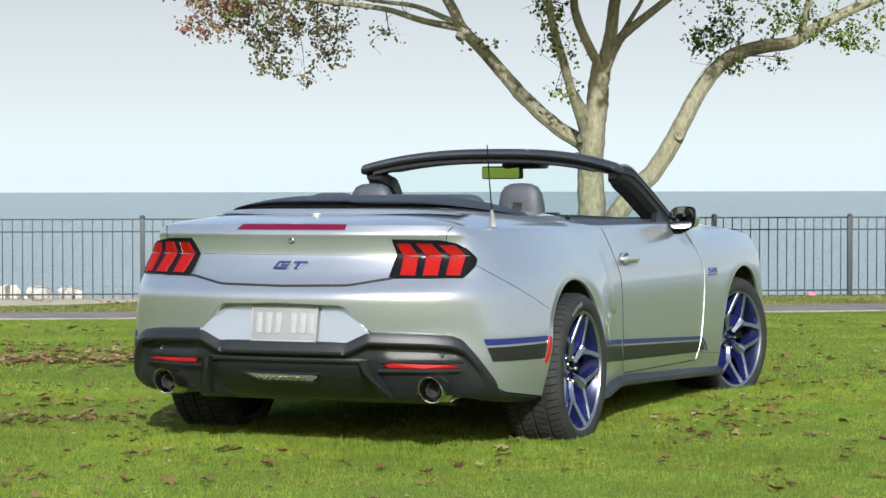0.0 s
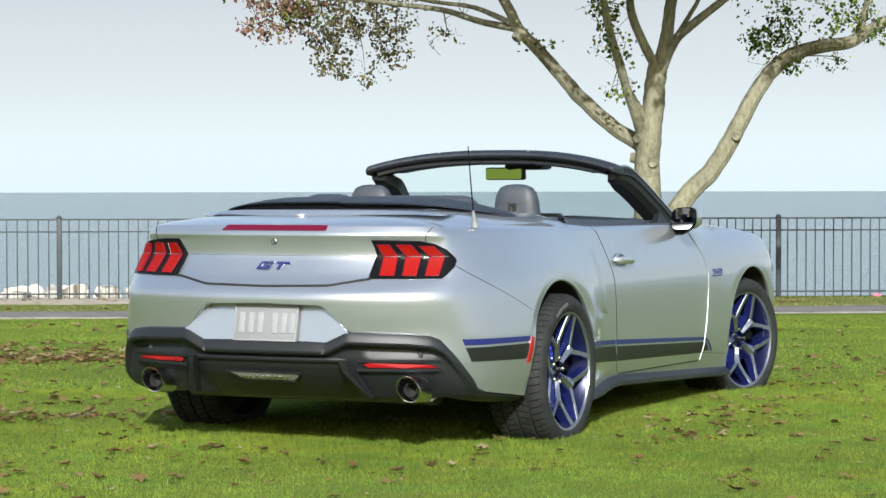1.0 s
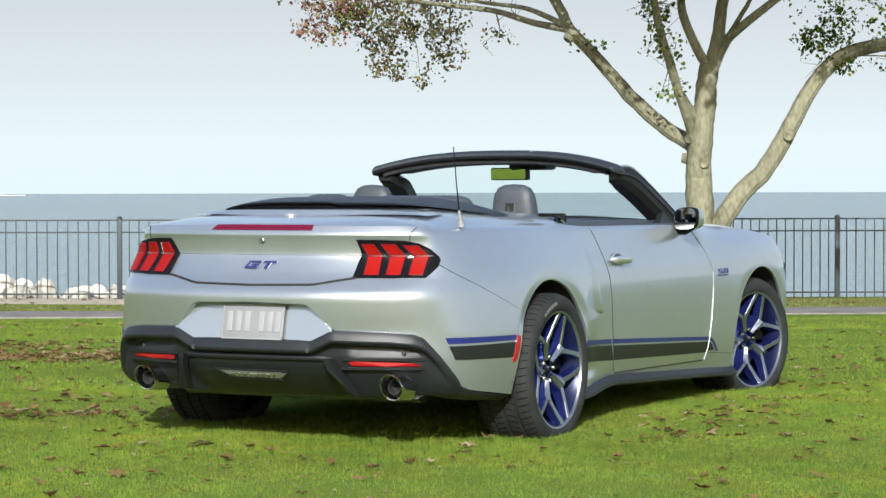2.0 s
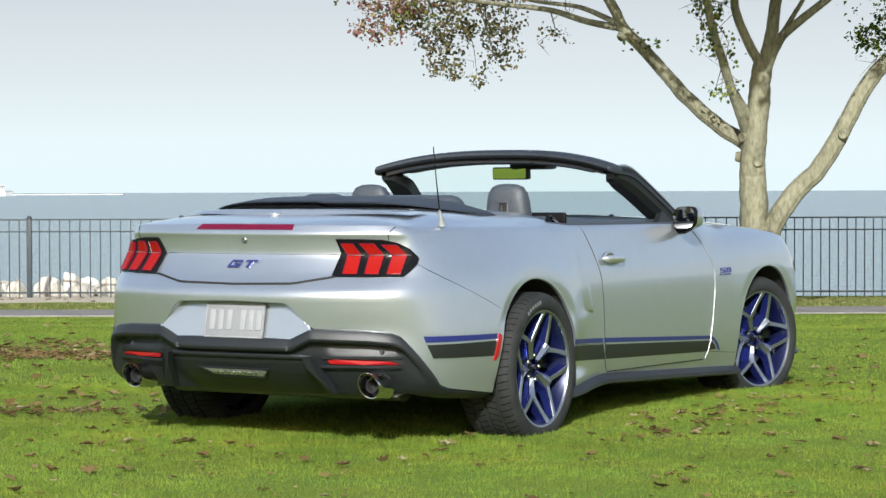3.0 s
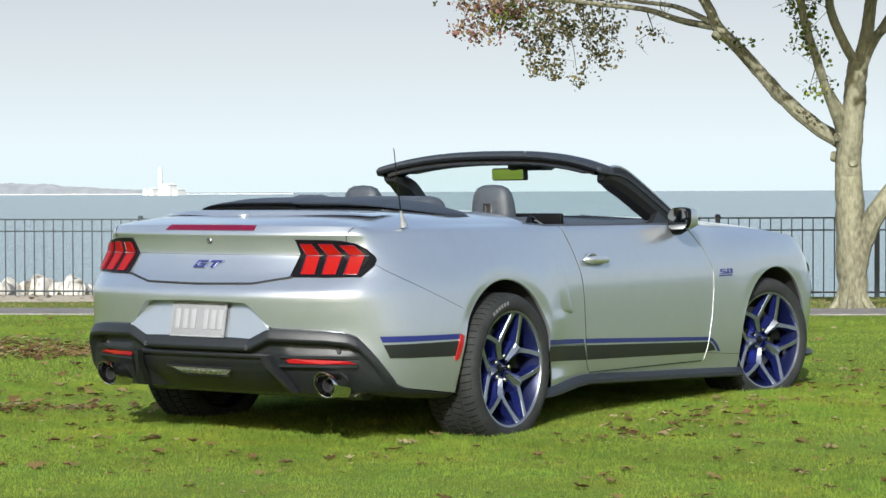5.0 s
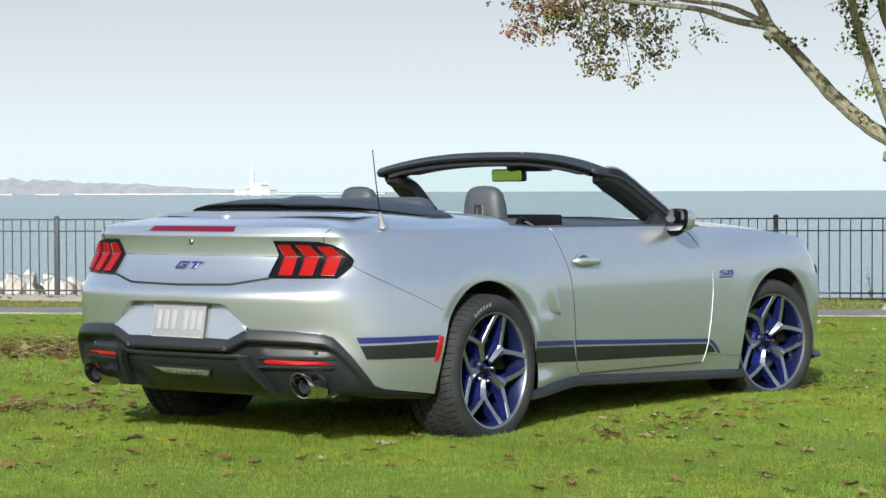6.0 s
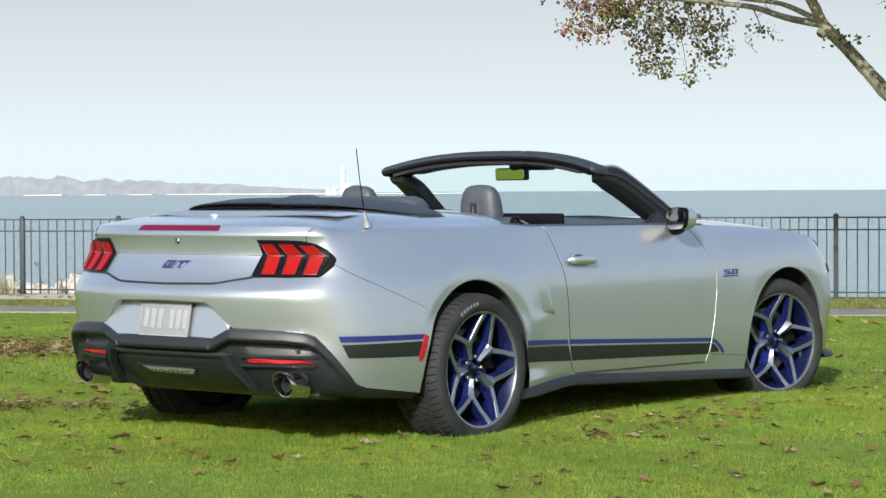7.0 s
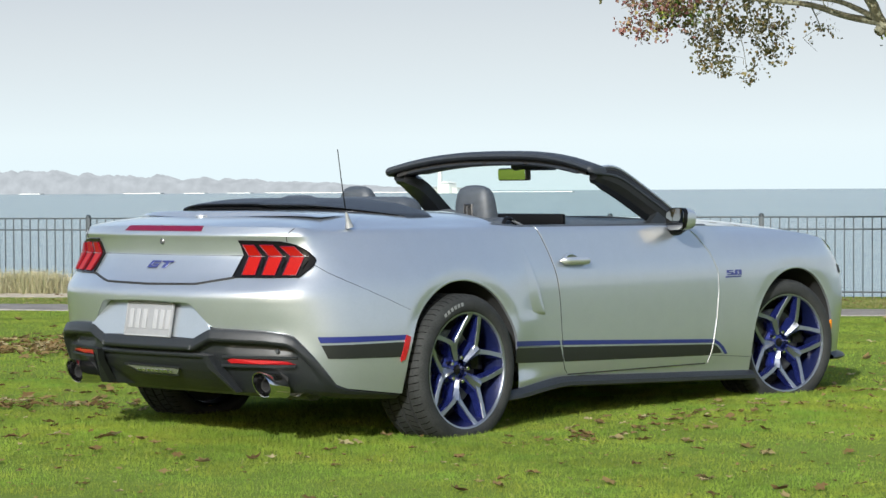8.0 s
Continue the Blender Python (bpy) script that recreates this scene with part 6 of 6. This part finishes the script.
# door mirrors
for s in (-1, 1):
    dm = empty("door_mirror", "black and silver door mirror showing autumn trees", "")
    dm.parent = car
    MM = Matrix.Translation((1.715, s * 0.925, 0.968)) @ Matrix.Rotation(radians(14 * s), 4, "Z") @ Matrix.Rotation(radians(4.5), 4, "Y")
    MG = Matrix.Translation((1.715, s * 0.925, 0.968)) @ Matrix.Rotation(radians(14 * s), 4, "Z") @ Matrix.Rotation(radians(1.0), 4, "Y")
    bm = bmesh.new()
    rows = []
    for x, sc in ((-0.030, 0.97), (-0.034, 0.99), (-0.012, 1.0), (0.025, 0.95), (0.055, 0.80), (0.075, 0.5), (0.082, 0.02)):
        ring = []
        for t in np.linspace(0, 2 * math.pi, 25)[:-1]:
            c_, n_ = math.cos(t), math.sin(t)
            ring.append(MM @ Vector((x, 0.070 * sc * math.copysign(abs(c_) ** 0.55, c_), 0.057 * sc * math.copysign(abs(n_) ** 0.6, n_) + (0.006 * c_ * s))))
        rows.append(ring + ring[:1])
    add_grid(bm, rows)
    part("mirror_cap", bm, GLOSS_BLACK, dm)
    bm = bmesh.new()
    rows2 = [[r_[k % 24] for k in (range(6, 20) if s < 0 else range(-6, 8))] for r_ in rows[2:5]]
    add_grid(bm, [[Vector(p) + (Vector(p) - MM.translation).normalized() * 0.0015 for p in r_] for r_ in rows2])
    part("mirror_shell", bm, PAINT, dm, "silver mirror shell")
    bm = bmesh.new()
    rows = []
    for t in np.linspace(0, 2 * math.pi, 49)[:-1]:
        c_, n_ = math.cos(t), math.sin(t)
        rim = Vector((0, 0.0672 * math.copysign(abs(c_) ** 0.55, c_), 0.0540 * math.copysign(abs(n_) ** 0.6, n_) + 0.006 * c_ * s))
        rows.append([MG @ Vector((-0.0395 + (rim * q).length ** 2 / 2.2, rim.y * q, rim.z * q)) for q in (0.001, 0.15, 0.3, 0.45, 0.6, 0.75, 0.88, 1.0)] + [MG @ Vector((-0.030, rim.y, rim.z))])
    add_grid(bm, rows, True)
    part("mirror_glass", bm, TINTED_MIRROR, dm, sharp=40)
    bm = bmesh.new()
    add_tube(bm, [Vector((1.72, s * 0.955, 0.935)), Vector((1.735, s * 0.90, 0.915)), Vector((1.75, s * 0.845, 0.918))], [0.022, 0.030, 0.036], 10)
    part("mirror_arm", bm, GLOSS_BLACK, dm)
# wiper
bm = bmesh.new()
add_tube(bm, [(1.98, -0.60, 0.955), (2.0, -0.2, 0.972), (2.02, 0.15, 0.968)], 0.008, 6)
part("wiper", bm, BLACK_PLASTIC, car)


# ---- the park tree ----
BARK = mat("grey_tan_bark", (0.085, 0.082, 0.055), 0.9, spec=0.1, noise_scale=3.2, bump=0.5, bump_scale=34, col2=(0.25, 0.24, 0.165))
for nd in [q for q in BARK.node_tree.nodes if q.bl_idname == "ShaderNodeTexNoise"]:
    long_grain = BARK.node_tree.nodes.new("ShaderNodeMapping")
    long_grain.inputs["Scale"].default_value = (1, 1, 0.4)
    BARK.node_tree.links.new(nd.inputs["Vector"].links[0].from_socket, long_grain.inputs[0])
    BARK.node_tree.links.new(long_grain.outputs[0], nd.inputs["Vector"])
LEAF_RED = island_mat("autumn_red_leaves", [(0, (0.14, 0.05, 0.05)), (0.3, (0.22, 0.10, 0.085)), (0.55, (0.28, 0.17, 0.14)), (0.75, (0.20, 0.16, 0.06)), (0.9, (0.26, 0.23, 0.08)), (1, (0.09, 0.055, 0.04))], 0.55, 0.35)
LEAF_BROWN = island_mat("autumn_brown_leaves", [(0, (0.065, 0.075, 0.032)), (0.4, (0.12, 0.115, 0.045)), (0.65, (0.17, 0.12, 0.055)), (0.85, (0.20, 0.165, 0.070)), (0.93, (0.27, 0.235, 0.08)), (1, (0.14, 0.075, 0.055))], 0.5, 0.4)
LEAF_GREEN = island_mat("late_green_leaves", [(0, (0.03, 0.06, 0.015)), (0.4, (0.07, 0.12, 0.02)), (0.7, (0.16, 0.21, 0.03)), (0.9, (0.28, 0.30, 0.05)), (1, (0.12, 0.08, 0.03))], 0.55, 0.35)


def add_limb(bm, pts, r0, r1, seed=0, n=10):
    line = smooth_line(pts, 6)
    k = len(line)
    radii = [(r0 + (r1 - r0) * i / (k - 1)) * (1 + 0.05 * noise.noise(Vector((i * 0.23, seed, 0)))) for i in range(k)]
    line = [Vector(p) + Vector((noise.noise(Vector((i * 0.5, seed, 1))), noise.noise(Vector((i * 0.5, seed, 2))), 0)) * radii[i] * 0.14 for i, p in enumerate(line)]
    add_tube(bm, line, radii, n)
    return line


def add_leaves(bm, r, centre, spread, count, size, bunch=6):
    """Leaves of five points, in bunches, about a centre."""
    left = 0
    for _ in range(count):
        if left <= 0:
            heart, left = Vector([c + max(-1.7, min(1.7, r.normal())) * s for c, s in zip(centre, spread)]), r.integers(bunch // 2, bunch * 2)
        left -= 1
        p = heart + Vector(r.normal(size=3)) * size * 0.85 - Vector((0, 0, size * 0.25 * left / bunch))
        d, e = (Vector(r.normal(size=3)).normalized() - Vector((0, 0, 0.6))).normalized(), Vector(r.normal(size=3)).normalized()
        e = (e - d * e.dot(d)).normalized()
        f = d.cross(e)
        q = size * r.uniform(0.55, 1.35)
        a = [bm.verts.new(p + q * v) for v in (-0.5 * d, -0.15 * d + 0.44 * e + 0.1 * f, 0.22 * d + 0.24 * e + 0.06 * f, 0.55 * d, 0.22 * d - 0.24 * e + 0.06 * f, -0.15 * d - 0.44 * e + 0.1 * f)]
        bm.faces.new((a[0], a[1], a[2], a[3])), bm.faces.new((a[0], a[3], a[4], a[5]))


tree = empty("tree", "grey-barked park tree with forked limbs and sparse autumn leaves", "tree", (15.9, 4.34, -0.28))
BASE = Vector((15.9, 4.34, -0.28))


def rel(pts):
    return [Vector(p) - BASE for p in pts]


bm = bmesh.new()
add_limb(bm, rel([(15.9, 4.34, -0.45), (15.89, 4.34, -0.1), (15.85, 4.34, 0.69), (15.8, 4.34, 1.15), (15.76, 4.33, 1.41), (15.73, 4.29, 1.74), (15.71, 4.24, 2.07), (15.66, 4.19, 2.39), (15.6, 4.13, 2.62)]), 0.19, 0.115, 1, 14)
for k in range(6):
    a = k * 1.05 + 0.3
    add_limb(bm, [(0.10 * math.cos(a), 0.10 * math.sin(a), 0.32), (0.17 * math.cos(a), 0.17 * math.sin(a), 0.10), (0.33 * math.cos(a), 0.33 * math.sin(a), -0.08)], 0.06, 0.04, 20 + k, 7)
part("trunk", bm, BARK, tree)
BRANCHES = {
    "left": ([(15.84, 4.36, 1.52), (15.9, 4.5, 1.68), (15.8, 4.75, 1.85), (15.61, 5.1, 2.2), (15.5, 5.32, 2.48), (15.38, 5.54, 2.76), (15.27, 5.76, 3.02), (15.22, 5.86, 3.25), (15.12, 6.04, 3.62), (15.0, 6.3, 4.3)], 0.10, 0.05),
    "left_fork": ([(15.27, 5.76, 3.02), (15.38, 6.32, 3.14), (15.51, 6.85, 3.3), (15.57, 7.51, 3.4), (15.63, 8.18, 3.49), (15.61, 9.0, 3.58), (15.6, 9.8, 3.6)], 0.045, 0.012),
    "left_upper": ([(15.22, 5.85, 3.1), (15.39, 6.4, 3.31), (15.52, 7.01, 3.41), (15.61, 7.69, 3.55), (15.9, 8.6, 3.7)], 0.035, 0.01),
    "inner": ([(15.71, 4.33, 1.62), (15.67, 4.37, 1.75), (15.52, 4.38, 1.97), (15.37, 4.43, 2.26), (15.21, 4.47, 2.58), (15.06, 4.52, 2.89), (14.91, 4.55, 3.27), (14.78, 4.55, 3.64), (14.6, 4.6, 4.4)], 0.062, 0.04),
    "inner_joint": ([(15.72, 4.26, 1.85), (15.56, 4.34, 2.03), (15.40, 4.42, 2.24)], 0.05, 0.05),
    "top": ([(15.62, 4.13, 2.50), (15.61, 4.04, 2.9), (15.63, 3.99, 3.29), (15.67, 3.92, 3.81), (15.7, 3.9, 4.6)], 0.085, 0.05),
    "top_left": ([(15.6, 4.14, 2.52), (15.5, 4.26, 2.78), (15.42, 4.4, 3.17), (15.4, 4.44, 3.62), (15.3, 4.6, 4.5)], 0.06, 0.04),
    "top_right": ([(15.6, 4.11, 2.48), (15.65, 3.95, 2.85), (15.76, 3.75, 3.06), (15.89, 3.49, 3.29), (16.11, 3.07, 3.67), (16.4, 2.7, 4.3)], 0.062, 0.035),
    "top_twig": ([(15.64, 3.97, 2.84), (15.73, 3.81, 3.13), (15.8, 3.67, 3.42), (15.9, 3.5, 4.0)], 0.032, 0.02),
    "right": ([(15.86, 4.30, 0.10), (15.86, 4.22, 0.42), (15.91, 4.1, 0.75), (16.02, 3.89, 1.09), (16.15, 3.66, 1.35), (16.27, 3.42, 1.79), (16.37, 3.22, 2.22), (16.48, 3.03, 2.52), (16.59, 2.82, 2.71), (16.74, 2.51, 2.81), (16.9, 2.21, 2.86), (17.03, 1.97, 3.02), (17.22, 1.61, 3.23), (17.47, 1.12, 3.5), (17.7, 0.6, 4.0)], 0.135, 0.05),
    "right_fork": ([(16.95, 2.12, 2.90), (16.98, 2.05, 3.2), (17.0, 1.95, 3.7)], 0.05, 0.03),
}
for k, (where, (pts, r0, r1)) in enumerate(BRANCHES.items()):
    bm = bmesh.new()
    add_limb(bm, rel(pts), r0, r1, 3 + k)
    part("limb", bm, BARK, tree)
bm = bmesh.new()
for c, way in (((15.66, 4.5, 1.50), (-0.35, 0.9, 0.1)), ((15.63, 4.22, 1.43), (-1, -0.3, 0)), ((15.60, 4.40, 1.72), (-1, 0.2, 0)), ((16.14, 3.36, 1.75), (-1, -0.2, 0)), ((15.22, 5.78, 2.9), (-0.5, 0.3, -0.6))):
    c, way = Vector(c) - BASE, Vector(way).normalized()
    e = way.orthogonal().normalized()
    f = way.cross(e)
    prof = [(0.068, -0.05), (0.058, -0.004), (0.047, 0.006), (0.034, -0.002), (0.001, -0.008)]
    add_grid(bm, [[c + way * h + (e * math.cos(a) + f * math.sin(a)) * q for q, h in prof] for a in (2 * math.pi * i / 12 for i in range(12))], True)
tagged(part("pruning_scar", bm, BARK, tree, "round healed pruning scars"), kind="stuff")
r = np.random.default_rng(11)
bm = bmesh.new()
for p, q in (((15.6, 8.2, 3.5), (16.4, 8.85, 2.75)), ((15.6, 7.9, 3.48), (16.5, 8.1, 2.70)), ((16.0, 8.4, 3.3), (16.6, 8.47, 2.56)), ((15.6, 8.6, 3.5), (16.4, 8.8, 2.9)), ((15.6, 7.8, 3.45), (16.45, 8.15, 2.95)), ((15.61, 9.0, 3.58), (15.55, 9.45, 3.22)), ((15.6, 8.6, 3.5), (15.9, 8.8, 3.1)), ((15.57, 7.5, 3.4), (16.4, 7.9, 2.95)),
             ((15.5, 6.85, 3.3), (16.3, 7.2, 3.08)), ((16.59, 2.82, 2.71), (16.42, 3.12, 2.6)), ((16.6, 2.8, 2.75), (16.55, 2.9, 3.1)), ((16.62, 2.7, 2.7), (16.9, 2.2, 2.62)), ((17.1, 1.85, 3.1), (17.3, 1.4, 2.85)),
             ((15.06, 4.52, 2.89), (15.1, 4.35, 2.75)), ((15.21, 4.47, 2.58), (15.3, 4.62, 2.25)), ((14.95, 4.55, 3.2), (15.0, 4.75, 3.1)), ((14.91, 4.55, 3.27), (14.9, 4.3, 3.2)), ((15.61, 9.0, 3.58), (15.4, 9.6, 3.4)), ((15.38, 6.32, 3.14), (15.3, 6.5, 3.5))):
    a, c = Vector(p) - BASE, Vector(q) - BASE
    side = Vector(r.normal(size=3)) * 0.06
    add_tube(bm, smooth_line([a, (a + c) / 2 + side, c], 4), [0.010 - 0.001 * i for i in range(9)], 5)
    for _ in range(3):
        b0 = a.lerp(c, r.uniform(0.4, 1))
        add_tube(bm, [b0, b0 + Vector(r.normal(size=3)) * 0.09, b0 + Vector(r.normal(size=3)) * 0.2], [0.005, 0.004, 0.002], 4)
tagged(part("twig", bm, BARK, tree), kind="stuff")
CROWN = [
    ("autumn_foliage", LEAF_RED, [((15.45, 9.42, 3.22), (0.12, 0.14, 0.07), 70), ((15.55, 9.15, 3.12), (0.15, 0.22, 0.06), 50), ((15.7, 9.05, 3.45), (0.3, 0.28, 0.10), 260), ((15.8, 8.9, 3.8), (0.4, 0.6, 0.18), 350)], "reddish pink autumn leaves"),
    ("brown_foliage", LEAF_BROWN, [((16.4, 8.82, 2.82), (0.14, 0.13, 0.13), 125), ((16.4, 8.88, 3.04), (0.18, 0.19, 0.08), 85), ((16.5, 8.1, 2.92), (0.14, 0.13, 0.16), 140), ((16.6, 8.47, 2.56), (0.05, 0.05, 0.05), 24), ((16.45, 8.5, 3.2), (0.3, 0.45, 0.07), 200), ((16.05, 8.5, 3.35), (0.35, 0.5, 0.10), 260), ((16.5, 7.3, 3.08), (0.15, 0.13, 0.07), 26), ((16, 8.2, 3.75), (0.5, 0.9, 0.18), 420), ((15.5, 5.75, 2.92), (0.06, 0.07, 0.05), 14)], "dull olive and brown leaves"),
    ("green_foliage", LEAF_GREEN, [((16.40, 3.15, 2.85), (0.10, 0.09, 0.10), 90), ((16.5, 2.95, 3.05), (0.12, 0.11, 0.14), 130), ((16.58, 2.80, 2.62), (0.10, 0.12, 0.05), 42), ((16.95, 2.15, 3.12), (0.15, 0.20, 0.13), 130), ((16.75, 2.50, 2.98), (0.1, 0.1, 0.08), 25), ((17.25, 1.60, 2.92), (0.12, 0.18, 0.08), 85), ((17.3, 1.4, 3.15), (0.2, 0.3, 0.15), 120), ((16.85, 2.35, 2.66), (0.08, 0.16, 0.04), 18), ((15.02, 4.52, 3.0), (0.10, 0.10, 0.20), 90), ((14.95, 4.5, 3.4), (0.15, 0.15, 0.15), 90), ((15.25, 4.5, 2.35), (0.08, 0.10, 0.13), 18), ((15.1, 4.3, 2.72), (0.06, 0.1, 0.08), 16), ((16.6, 2.7, 3.5), (0.3, 0.4, 0.2), 200), ((15.3, 5.5, 2.85), (0.05, 0.12, 0.06), 14), ((15.8, 8.9, 3.32), (0.22, 0.25, 0.08), 70)], "late green and yellow leaves"),
    # last three clumps are unseen, added sunward to shade the upper limbs
    ("high_foliage", LEAF_BROWN, [((15.2, 6.0, 4.6), (0.8, 1.0, 0.4), 500), ((15.5, 4.2, 5.2), (0.9, 0.9, 0.5), 600), ((16.6, 2.2, 4.6), (0.8, 0.9, 0.4), 450), ((14.8, 4.6, 4.8), (0.5, 0.6, 0.4), 250), ((13.4, 3.2, 4.5), (0.75, 0.75, 0.2), 2600), ((13.6, 5.2, 4.4), (0.40, 0.5, 0.2), 420), ((13.6, 1.5, 4.5), (0.35, 0.35, 0.15), 300)], "leaves high in the crown, some added to shade the limbs"),
]
for name, material, clumps, label in CROWN:
    bm = bmesh.new()
    for c, spread, count in clumps:
        add_leaves(bm, r, Vector(c) - BASE, spread, round(count * 2.4), 0.048 if name != "high_foliage" else 0.10)
    part(name, bm, material, tree, label, smooth=False)

# ---- far park trees behind the photographer, seen in the car's mirrors ----
LEAF_GOLD = island_mat("golden_leaves", [(0, (0.10, 0.08, 0.02)), (0.5, (0.30, 0.20, 0.04)), (1, (0.16, 0.14, 0.04))], 0.6, 0.3)
park = empty("park_tree", "golden autumn tree far across the lawn", "tree", (-8, 68, 0.0), "far park trees")
bm = bmesh.new()
add_limb(bm, [(0, 0, -0.3), (0.1, 0, 2), (0, 0.2, 4.5), (0.3, 0, 7)], 0.32, 0.1, 51)
for k in range(5):
    a = k * 1.256
    add_limb(bm, [(0, 0, 2.6 + 0.4 * k), (1.2 * math.cos(a), 1.2 * math.sin(a), 4 + 0.4 * k), (2.4 * math.cos(a), 2.4 * math.sin(a), 5.2 + 0.4 * k)], 0.12, 0.03, 60 + k, 7)
part("trunk", bm, BARK, park)
bm = bmesh.new()
for k in range(26):
    a, h = r.uniform(0, 6.28), r.uniform(3.2, 8.2)
    q = 2.6 * math.sqrt(max(0.05, 1 - ((h - 5.4) / 3.1) ** 2)) * r.uniform(0.4, 1)
    add_leaves(bm, r, (q * math.cos(a), q * math.sin(a), h), (0.6, 0.6, 0.5), 190, 0.20)
part("crown", bm, LEAF_GOLD, park, smooth=False)
for k in range(1, 15):
    a = 1.55 + 0.098 * k + 0.05 * (k % 3)
    d = 64 + 9 * (k % 4)
    copy_thing(park, Matrix.Translation((d * math.cos(a), d * math.sin(a), 0)) @ Matrix.Rotation(k * 2.1, 4, "Z") @ Matrix.Scale((0.6 if k > 9 else 1.05) + 0.1 * (k % 4), 4))
